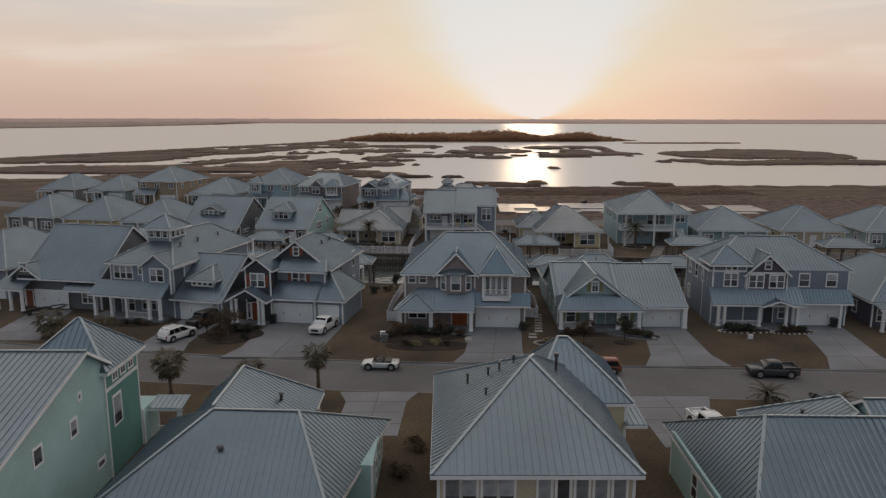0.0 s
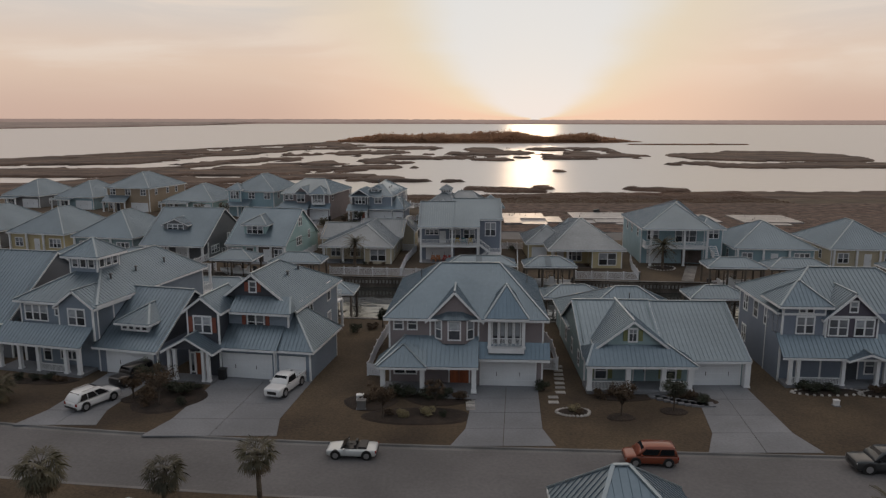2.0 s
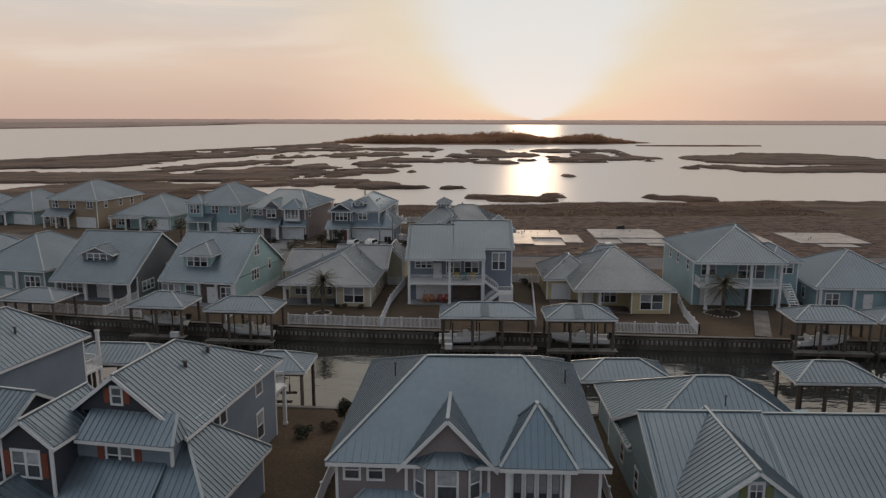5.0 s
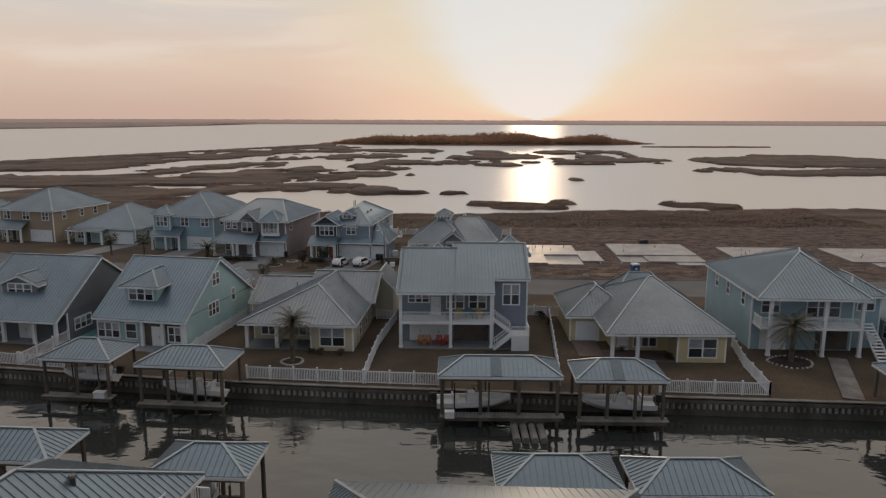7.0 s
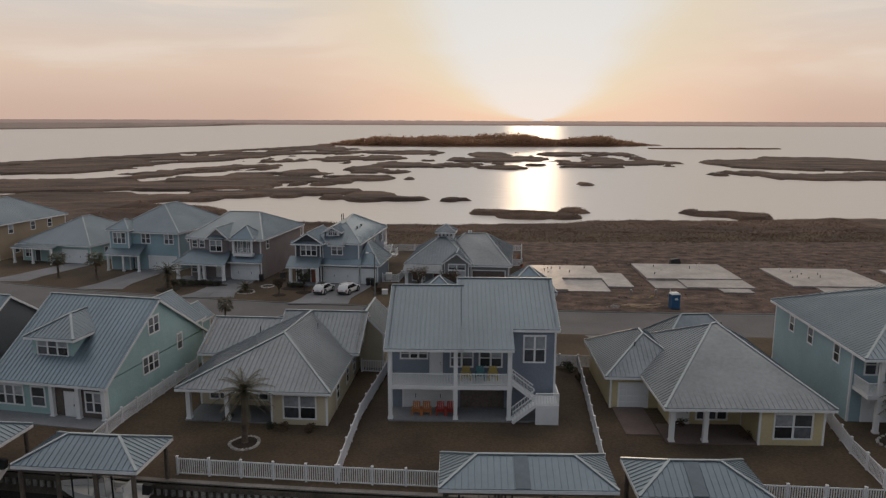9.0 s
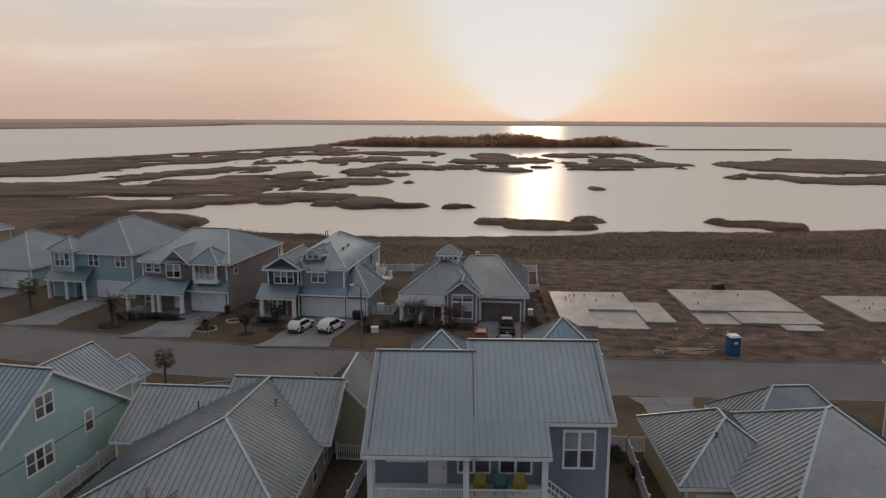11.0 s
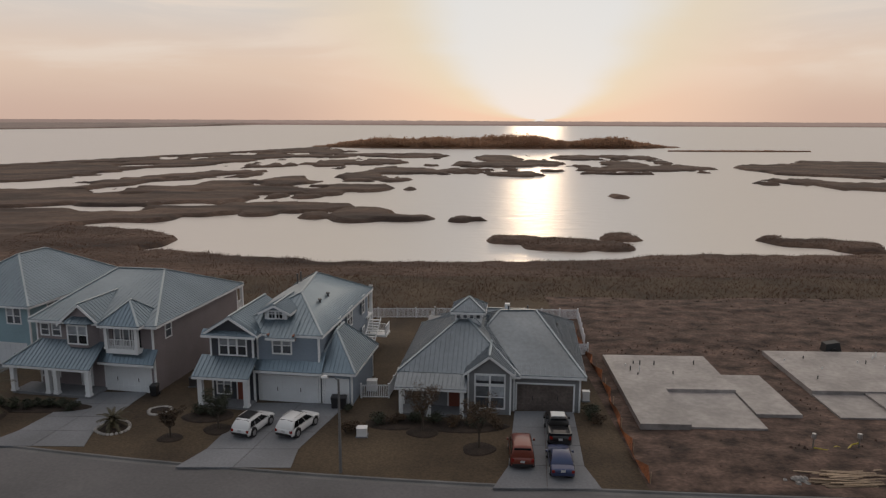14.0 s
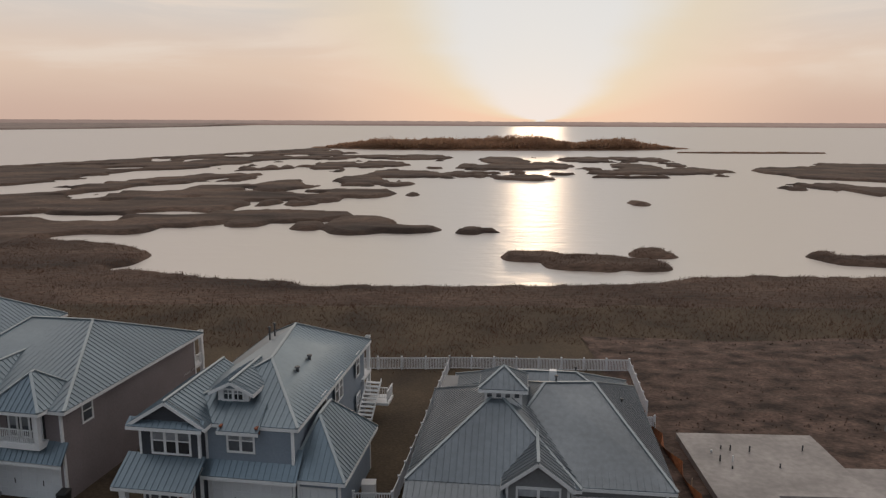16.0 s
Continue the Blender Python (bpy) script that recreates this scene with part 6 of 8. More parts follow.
def shrub(x, y, size=0.8, kind="green", z=LOT):
    v = random.Random(int(x * 31 + y * 17)).randrange(3)
    key = (kind, v)
    if key not in SHRUBS:
        r = random.Random(v + 10 * len(kind))
        b = Build()
        for _ in range(5):
            leaf_clump(b, r, (r.uniform(-0.5, 0.5), r.uniform(-0.5, 0.5), r.uniform(0.3, 0.75)), r.uniform(0.35, 0.55), 0.10, 110)
        stems = Build()
        for i in range(5):
            a = i * 1.26
            stems.tube([(0, 0, 0), (0.25 * math.cos(a), 0.25 * math.sin(a), 0.4), (0.4 * math.cos(a), 0.4 * math.sin(a), 0.8)], [0.03, 0.02, 0.008], 5)
        mat = {"green": SHRUB, "brown": SHRUB_BROWN, "pale": GRASS_PALE}[kind]
        SHRUBS[key] = (leaves(b, "foliage", mat), stems.mesh("stem", TWIG))
    label = {"green": "dark green rounded shrub in a mulch bed", "brown": "brown winter shrub in a mulch bed", "pale": "pale variegated shrub in a mulch bed"}[kind]
    s = thing("shrub", pose(x, y, z, 0, 0, (x * 57 + y * 23) % 360), label, "shrub", "garden shrubs")
    f = part("foliage", SHRUBS[key][0], None, s)
    g = part("stems", SHRUBS[key][1], None, s)
    for o in (f, g):
        o.scale = (size, size, size * 0.9)
    return s


def bed(x, y, rx, ry, rot=0.0, edge=False, label="dark mulch bed"):
    """A mulch bed with an uneven edge, in places ringed by stones."""
    d = thing("mulch_bed", pose(x, y, LOT, 0, 0, rot), label, "flower bed", "garden beds")
    n = 26
    b = Build()
    ring = [(rx * math.cos(t) * (1 + 0.07 * math.sin(3 * t + x)), ry * math.sin(t) * (1 + 0.08 * math.cos(2 * t + y))) for t in (6.2832 * i / n for i in range(n))]
    b.add([(p, q, 0.0) for p, q in ring] + [(p * 0.9, q * 0.9, 0.07) for p, q in ring] + [(0, 0, 0.12)], [(i, (i + 1) % n, n + (i + 1) % n, n + i) for i in range(n)] + [(n + i, n + (i + 1) % n, 2 * n) for i in range(n)])
    part("mulch", b, BED, d)
    if edge:
        for i in range(n):
            p, q = ring[i]
            part("edging_stone", Build().tube([(p, q, 0.0), (p, q, 0.08), (p, q, 0.14)], [0.16, 0.15, 0.07], 6), STONE, d)
    return d


def bare_tree(x, y, h, spread, kind, label, seed=1):
    """A small tree: tapered trunk, forked limbs and a thin crown of small leaves."""
    t = thing("tree", pose(x, y, LOT), label, "tree", "young trees")
    r = random.Random(seed)
    tr = Build().tube([(0, 0, 0), (0.03, 0.02, h * 0.25), (0.02, 0, h * 0.45)], [0.09, 0.065, 0.055], 7)
    cr = Build()
    for i in range(9):
        a, l = i * 0.71 + r.random(), r.uniform(0.55, 1.0)
        p0 = Vector((0.02, 0, h * r.uniform(0.28, 0.45)))
        p1 = p0 + Vector((math.cos(a) * spread * 0.45 * l, math.sin(a) * spread * 0.45 * l, h * 0.25 * l))
        p2 = p1 + Vector((math.cos(a + 0.3) * spread * 0.5 * l, math.sin(a + 0.3) * spread * 0.5 * l, h * 0.25 * l))
        tr.tube([p0, p1, p2], [0.045, 0.025, 0.008], 5)
        for k in range(4):
            b0 = p0.lerp(p2, r.uniform(0.4, 0.95))
            b1 = b0 + Vector((r.uniform(-1, 1), r.uniform(-1, 1), r.uniform(0, 1))) * spread * 0.33
            tr.tube([b0, b1], [0.014, 0.005], 4)
            leaf_clump(cr, r, b1, spread * 0.3, 0.09, 38, 0.8)
    part("trunk", tr, TWIG, t)
    part("crown", leaves(cr, "crown", SHRUB_BROWN if kind == "brown" else SHRUB), None, t)
    return t


def frond(b, base, a, lift, length, droop, fan=False, r=None):
    """One palm frond: a bent spine with leaflets to both sides, or a round fan of blades."""
    d = Vector((math.cos(a), math.sin(a), 0))
    side = Vector((-d.y, d.x, 0))
    n = 7
    pts = []
    for i in range(n + 1):
        t = i / n
        pts.append(Vector(base) + d * length * t * math.cos(lift * (1 - t * 0.5)) + Vector((0, 0, length * (math.sin(lift) * t - droop * t * t))))
    if fan:
        hub = pts[4]
        for p, q in zip(pts[:4], pts[1:5]):
            b.add([p - side * 0.025, q - side * 0.025, q + side * 0.025, p + side * 0.025], [(0, 1, 2, 3)])
        ax = (pts[5] - pts[3]).normalized()
        for k in range(11):
            g = -1.5 + 3.0 * k / 10
            v = (ax * math.cos(g) + side * math.sin(g)) * length * 0.5
            tip = hub + v + Vector((0, 0, -0.22 * length * (0.4 + abs(math.sin(g)))))
            w = ax.cross(v).cross(v).normalized() * 0.07 * length * 0.5 if v.length else side * 0.03
            m = hub.lerp(tip, 0.55) + Vector((0, 0, 0.06 * length))
            b.add([hub, m + w, tip, m - w], [(0, 1, 2, 3)])
    else:
        for i in range(n):
            p, q = pts[i], pts[i + 1]
            b.add([p - side * 0.03, q - side * 0.02, q + side * 0.02, p + side * 0.03], [(0, 1, 2, 3)])
            for k in range(3):
                c = p.lerp(q, k / 3)
                t = (i + k / 3) / n
                l = length * 0.26 * (1 - 0.6 * t) * (0.4 + min(1, t * 4) * 0.6)
                for s in (-1, 1):
                    tip = c + side * s * l * 0.85 + (q - p).normalized() * l * 0.55 - Vector((0, 0, l * 0.35))
                    wv = (q - p).normalized() * 0.045
                    b.add([c - wv, c + wv, tip], [(0, 1, 2)])


def palm(x, y, h, crown, fan, label, seed, n=26, trunk=0.16, ring=False, z=LOT, dry=4):
    p = thing("palm_tree", pose(x, y, z), label, "palm tree", "palm trees")
    r = random.Random(seed)
    lean = Vector((r.uniform(-0.15, 0.15), r.uniform(-0.1, 0.1), 0))
    k = 9
    pts = [Vector((0, 0, h * i / k)) + lean * (i / k) ** 2 for i in range(k + 1)]
    tr = Build().tube([q for i, q in enumerate(pts) for _ in (0, 1)], [trunk * (1.25 - 0.35 * i / k) * (1.0 if e else 0.86) for i in range(k + 1) for e in (0, 1)], 9)
    part("trunk", tr, TRUNK, p)
    top = pts[-1]
    live, old = Build(), Build()
    for i in range(n):
        a = i * 2.39996 + r.uniform(-0.2, 0.2)
        lift = 1.35 - 1.75 * (i / n) + r.uniform(-0.15, 0.15)
        frond(live, top + Vector((0, 0, 0.1)), a, lift, crown * r.uniform(0.85, 1.1), 0.45, fan, r)
    for i in range(dry):
        frond(old, top - Vector((0, 0, 0.15)), i * 1.7 + r.random(), -0.9, crown * 0.8, 0.25, fan, r)
    part("crown", leaves(live, "crown", FROND), None, p)
    if dry:
        part("dry_fronds", leaves(old, "dry_fronds", FROND_DRY), None, p)
    return p


SABAL = "cabbage palm with a dense round head of fan fronds"
DATE = "date palm with arching feather fronds in a stone ring"
palm(-23.5, 58.0, 4.2, 1.65, True, SABAL, 1, 38, dry=10)
palm(-17.6, 61.0, 2.4, 1.5, True, SABAL, 2, 38, dry=8)
palm(-11.1, 60.0, 4.2, 1.4, True, SABAL, 3, 34, dry=9)
palm(28.6, 59.0, 0.9, 2.0, False, "low feather palm on the verge", 4, 22, 0.14)
palm(34.5, 58.0, 0.7, 1.3, False, "low feather palm on the verge", 5, 20, 0.14)
palm(-14.4, 135.3, 4.2, 2.5, False, DATE, 6, 30, 0.22)
palm(37.3, 135.5, 3.9, 2.8, False, DATE, 7, 32, 0.22)
palm(-39.8, 185.8, 2.5, 2.7, False, DATE, 8, 28, 0.22)
palm(-28.0, 184.2, 0.7, 1.5, False, "small feather palm in a stone ring", 9, 24, 0.12)
palm(-24.0, 162.0, 4.2, 1.1, True, SABAL, 10, 30, 0.11)
palm(-9.6, 162.0, 1.3, 2.2, False, "low bushy feather palm beside the drive", 11, 30, 0.16)
palm(-60.0, 193.0, 3.2, 1.5, True, SABAL, 12, 30)
palm(-53.5, 192.0, 3.4, 1.6, True, SABAL, 13, 30)
palm(-43.0, 160.0, 2.2, 1.7, True, SABAL, 14, 30)
palm(-39.0, 78.0, 1.6, 1.7, True, "short fan palm on the lawn", 15, 34)
palm(-45.0, 78.5, 2.0, 2.0, True, "short fan palm on the lawn", 16, 34)
for x, y, rx, ry, e in ((-14.4, 135.3, 1.1, 1.1, True), (37.3, 135.5, 2.2, 1.8, True), (-39.8, 185.8, 1.8, 1.8, False), (-28.0, 184.2, 1.3, 1.3, True), (-25.6, 187.6, 0.9, 0.9, True), (-22.7, 182.4, 1.0, 0.9, False),
                        (-19.4, 184.0, 1.2, 1.1, False), (-2.8, 183.8, 1.3, 1.2, False), (1.6, 180.8, 1.3, 1.2, False), (-1.6, 75.2, 4.6, 2.0, False), (-6.0, 78.2, 2.4, 1.9, False), (0.2, 78.9, 3.2, 1.5, False),
                        (15.5, 75.0, 1.2, 0.9, False), (20.3, 76.2, 1.2, 0.9, False), (11.7, 76.0, 1.4, 0.9, True), (17.0, 79.2, 2.6, 0.8, False), (23.0, 78.4, 2.2, 0.9, False), (36.0, 80.6, 3.2, 0.9, True), (41.2, 80.2, 2.6, 0.9, True),
                        (-38.0, 83.2, 3.6, 0.9, False), (-24.2, 79.0, 3.4, 3.2, False), (-27.3, 78.8, 1.1, 0.9, False), (-5.0, 185.4, 2.8, 1.3, False), (0.6, 184.8, 3.6, 1.2, False), (-36.4, 188.2, 4.6, 1.3, False), (-21.0, 186.6, 2.2, 1.4, False), (12.0, 59.2, 2.0, 3.0, False)):
    bed(x, y, rx, ry, 0, e, "dark mulch bed ringed with pale stones" if e else "dark mulch bed on the brown lawn")
for x, y, s, k in ((-2.9, 75.0, 0.75, "pale"), (-1.0, 75.4, 0.8, "pale"), (0.6, 75.1, 0.6, "green"), (-4.2, 75.4, 0.7, "brown"), (-5.6, 78.6, 1.4, "brown"), (-4.2, 79.3, 1.3, "green"), (-2.6, 79.2, 1.1, "green"), (-1.0, 79.3, 1.0, "green"),
                   (0.6, 79.2, 1.1, "green"), (1.8, 78.6, 1.0, "brown"), (9.8, 80.9, 1.0, "green"), (11.6, 76.1, 0.7, "pale"), (12.2, 75.8, 0.6, "brown"), (14.6, 79.3, 0.9, "brown"), (15.9, 79.4, 0.9, "brown"), (17.2, 79.4, 0.9, "brown"),
                   (21.6, 78.9, 0.9, "brown"), (22.7, 78.7, 0.9, "brown"), (23.7, 78.2, 0.9, "green"), (33.8, 80.8, 1.0, "green"), (35.0, 80.8, 1.0, "green"), (36.2, 80.7, 1.0, "green"), (40.2, 80.3, 0.9, "brown"), (41.4, 80.2, 0.9, "brown"), (42.4, 80.0, 0.8, "green"),
                   (-40.2, 83.6, 0.8, "green"), (-38.8, 83.4, 0.8, "green"), (-37.4, 83.2, 0.9, "green"), (-36.2, 83.0, 0.8, "brown"), (-26.0, 79.2, 1.1, "brown"), (-24.6, 80.4, 1.2, "green"), (-23.2, 79.6, 1.3, "green"), (-22.6, 77.6, 0.8, "green"),
                   (-25.4, 77.4, 0.9, "brown"), (-22.3, 81.3, 0.6, "green"), (-6.4, 185.6, 1.0, "green"), (-5.0, 185.5, 1.0, "brown"), (-3.6, 185.6, 1.1, "green"), (-1.8, 185.2, 1.0, "green"), (0.0, 184.9, 1.0, "brown"), (1.6, 184.8, 1.0, "green"), (3.2, 184.8, 0.9, "brown"),
                   (-40.0, 188.3, 1.0, "green"), (-38.6, 188.3, 1.0, "green"), (-37.2, 188.2, 1.0, "green"), (-35.8, 188.1, 1.0, "green"), (-34.4, 188.0, 0.9, "green"), (-33.0, 187.6, 0.9, "green"), (-21.8, 186.8, 1.0, "green"), (-20.4, 186.6, 1.0, "green"),
                   (-9.0, 183.6, 1.1, "brown"), (-8.0, 184.0, 0.9, "brown"), (11.6, 187.0, 1.2, "green"), (11.9, 185.4, 0.9, "brown"), (-9.4, 187.6, 0.7, "green"), (12.4, 58.6, 1.2, "brown"), (11.6, 60.2, 1.1, "brown"), (13.0, 57.0, 1.0, "green"),
                   (-13.6, 57.6, 0.7, "brown"), (-2.0, 50.5, 1.1, "brown"), (-3.0, 46.0, 1.0, "brown"), (-11.8, 137.8, 0.7, "brown"), (-9.8, 137.6, 0.7, "brown"), (-12.9, 137.9, 0.6, "green"), (-17.0, 139.6, 0.6, "green"), (20.6, 139.0, 0.9, "brown"), (24.9, 136.4, 0.8, "brown"),
                   (29.5, 59.2, 0.7, "green"), (33.0, 59.4, 0.9, "green"), (-36.0, 160.5, 1.2, "green"), (-33.0, 161.0, 1.0, "brown"), (-40.5, 163.0, 1.2, "green"), (-9.6, 99.0, 1.1, "green"), (-8.2, 100.5, 0.9, "brown"),
                   (13.6, 152.0, 1.0, "green"), (14.2, 149.0, 0.9, "brown"), (-43.5, 79.5, 1.0, "green"), (-41.5, 80.2, 0.9, "brown")):
    shrub(x, y, s, k)
for x, y, h, s, k, sd in ((-4.6, 74.6, 3.4, 1.3, "brown", 1), (-0.2, 76.6, 2.8, 0.9, "brown", 2), (15.5, 75.0, 3.3, 1.1, "brown", 3), (20.3, 76.2, 3.2, 1.2, "green", 4), (-24.4, 77.4, 3.6, 1.5, "brown", 5), (-27.3, 78.8, 2.4, 0.9, "brown", 6),
                          (-2.8, 183.8, 4.6, 1.8, "brown", 7), (1.6, 180.8, 4.6, 1.7, "brown", 8), (-22.7, 182.4, 2.6, 1.0, "brown", 9), (-19.4, 184.0, 3.6, 1.3, "green", 10), (-6.8, 101.0, 2.6, 0.8, "green", 11), (-26.4, 80.6, 3.0, 1.3, "green", 12)):
    bare_tree(x, y, h, s, k, "young tree with a thin winter crown and mulch ring", sd)


# ---- reed fringe along the near shore ----
rnd = random.Random(21)
b = Build()
spots = [(rnd.uniform(-95, 105), rnd.uniform(216, 305)) for _ in range(120000)]
spots = [q for q in spots if q[1] > 228 or q[0] < 14]
beds = marsh_heights(np.array([q[0] for q in spots]), np.array([q[1] for q in spots]))
for (x, y), bed_z in zip(spots, beds.tolist()):
    z = max(bed_z, float(np.interp(y, (222, 243, 258), (LOT + 0.05, -0.25, -2.2))))
    if z < WATER_Z + 0.2 or noise.noise(Vector((x * 0.05, y * 0.16, 9))) < (236 - y) * 0.03 - 0.55:
        continue
    h, a = rnd.uniform(0.22, 0.42) + 0.30 * max(0.0, noise.noise(Vector((x * 0.12, y * 0.2, 3)))), rnd.uniform(0, 6.28)
    w = Vector((math.cos(a), math.sin(a), 0)) * rnd.uniform(0.02, 0.06)
    p = Vector((x, y, z - 0.15))
    tip = p + Vector((rnd.uniform(-0.4, 0.4), rnd.uniform(-0.4, 0.4), h))
    b.add([p - w, p + w, tip + w * 0.4, tip - w * 0.5], [(0, 1, 2, 3)])
tagged(new("reeds", leaves(b, "reeds", REED)), "dry brown reeds along the water", "reeds", "", "stuff")

# loose clods on the graded lots
b = Build()
for _ in range(3600):
    x = rnd.uniform(16, 95)
    y = rnd.uniform(203, 229) if rnd.random() < 0.75 else rnd.uniform(176, 203)
    if y < 203 and (15 < x < 30 or 32 < x < 48 or 53 < x < 68 or 72 < x < 87) and y > 183:
        continue
    s = rnd.uniform(0.05, 0.16) * (1.6 if rnd.random() < 0.06 else 1)
    a = rnd.uniform(0, 6.28)
    ring = [(x + s * rnd.uniform(0.7, 1.3) * math.cos(a + k * 1.26), y + s * rnd.uniform(0.7, 1.3) * math.sin(a + k * 1.26), LOT + 0.02) for k in range(5)]
    b.add(ring + [(x + s * rnd.uniform(-0.3, 0.3), y, LOT + 0.12 + s * rnd.uniform(0.5, 1.1))], [(k, (k + 1) % 5, 5) for k in range(5)])
tagged(new("dirt_clods", leaves(b, "dirt_clods", DIRT)), "loose reddish clods on the graded dirt", "dirt clods", "", "stuff")


# ---- fences ----
def fence(pts, label="white vinyl picket fence", h=1.25, solid=False, z=LOT):
    """A vinyl fence along a line of points: posts, two rails and close pickets in each bay."""
    f = thing("fence", pose(0, 0, z), label, "fence", "garden fences")
    for (x0, y0), (x1, y1) in zip(pts, pts[1:]):
        p, q = Vector((x0, y0, 0)), Vector((x1, y1, 0))
        n = max(1, round((q - p).length / 2.3))
        for i in range(n):
            a, c = p.lerp(q, i / n), p.lerp(q, (i + 1) / n)
            part("post", Build().box(a.x - 0.07, a.x + 0.07, a.y - 0.07, a.y + 0.07, 0, h + 0.1).box(a.x - 0.09, a.x + 0.09, a.y - 0.09, a.y + 0.09, h + 0.1, h + 0.15), VINYL, f)
            up = Vector((0, 0, 1))
            b = Build().beam(a + up * (h - 0.05), c + up * (h - 0.05), 0.05, 0.09).beam(a + up * 0.12, c + up * 0.12, 0.05, 0.09)
            k = 15
            for j in range(1, k):
                m = a.lerp(c, j / k)
                b.beam(m + up * 0.1, m + up * (h - 0.04), 0.09 if solid else 0.075, 0.025, (c - a).normalized().cross(up))
            tagged(part("picket_infill", b, VINYL, f), kind="stuff")
        if (x1, y1) == pts[-1]:
            part("post", Build().box(x1 - 0.07, x1 + 0.07, y1 - 0.07, y1 + 0.07, 0, h + 0.15), VINYL, f)
    return f


def quay_line(x0, x1, back=0.9, step=9.0):
    n = max(1, round((x1 - x0) / step))
    return [(x0 + (x1 - x0) * i / n, quay_far(x0 + (x1 - x0) * i / n) + back) for i in range(n + 1)]


fence(quay_line(-17.8, 0.8))
fence([(-6.4, quay_far(-6.4) + 0.9), (-6.0, 140.0), (-4.6, 151.0)], "white vinyl fence between the gardens")
fence([(-4.6, 151.0), (-7.2, 151.3)], "short white vinyl fence beside the house")
fence([(12.3, quay_far(12.3) + 2.0), (13.6, 142.0), (14.6, 152.8)], "white vinyl fence between the gardens")
fence([(11.0, 153.2), (14.6, 152.8), (16.4, 152.6)], "short white vinyl fence between the houses")
fence(quay_line(21.2, 31.0))
fence([(31.0, quay_far(31.0) + 0.9), (31.8, 134.0), (33.2, 140.6)], "white vinyl fence between the gardens")
fence([(-25.8, quay_far(-25.8) + 1.0), (-25.6, 139.0), (-23.7, 151.6)], "white vinyl fence between the gardens")
fence([(-42.0, quay_far(-42) + 1.0), (-41.2, 142.0), (-39.4, 152.0)], "white vinyl fence between the gardens")
fence(quay_line(-60.0, -37.0))
fence(quay_line(52.0, 84.0))
fence([(10.3, 86.4), (11.9, 86.3), (12.2, 92.0), (11.2, 102.0)], "white vinyl fence beside the mauve house")
fence([(-5.6, 84.6), (-6.9, 84.8), (-6.6, 92.0), (-5.8, 100.0)], "white vinyl fence beside the mauve house")
fence([(-8.6, 190.8), (-6.1, 190.8), (-4.9, 199.0), (-2.4, 217.2)], "white vinyl fence between the gardens")
fence([(-12.0, 217.0), (-2.4, 217.2)], "white vinyl fence at the back of the garden")
fence([(-2.4, 217.4), (15.6, 216.8), (14.4, 206.0)], "white vinyl picket fence round the back garden")
fence([(12.6, 203.0), (14.2, 203.0)], "short white vinyl fence beside the house")
fence([(50.0, 88.0), (53.0, 87.8)], "short white vinyl fence between the houses")
fence([(-1.6, 38.6), (-6.0, 38.7)], "white vinyl fence between the near houses")


# ---- canal bulkhead, docks, boat shelters ----
def bulkhead(name, line, s, x0, x1):
    w = thing(name, pose(0, 0, 0), "timber and sheet-pile canal bulkhead with a capped edge", "bulkhead", "", "structure")
    n = round((x1 - x0) / 6)
    for i in range(n):
        xa, xb = x0 + (x1 - x0) * i / n, x0 + (x1 - x0) * (i + 1) / n
        p, q = Vector((xa, line(xa) - s * 0.15, 0)), Vector((xb, line(xb) - s * 0.15, 0))
        up = Vector((0, 0, 1))
        part("cap_board", Build().beam(p + up * 0.22, q + up * 0.20, 0.42, 0.10), DOCK, w)
        part("waler", Build().beam(p - up * 0.14 - Vector((0, s * 0.2, 0)), q - up * 0.14 - Vector((0, s * 0.2, 0)), 0.2, 0.3), PILING, w)
        part("backing", Build().beam(p - up * 1.4, q - up * 1.4, 0.12, 2.6), PILING, w)
        k = 11
        for j in range(k):
            m = p.lerp(q, (j + 0.5) / k) - Vector((0, s * 0.16, 0))
            part("sheet_pile", Build().tube([m + Vector((0, 0, -0.8)), m + Vector((0, 0, -0.32))], [0.17, 0.17], 8), SHEET, w)
    return w


bulkhead("bulkhead_far", quay_far, 1, -66, 66)
bulkhead("bulkhead_near", quay_near, -1, -48, 48)


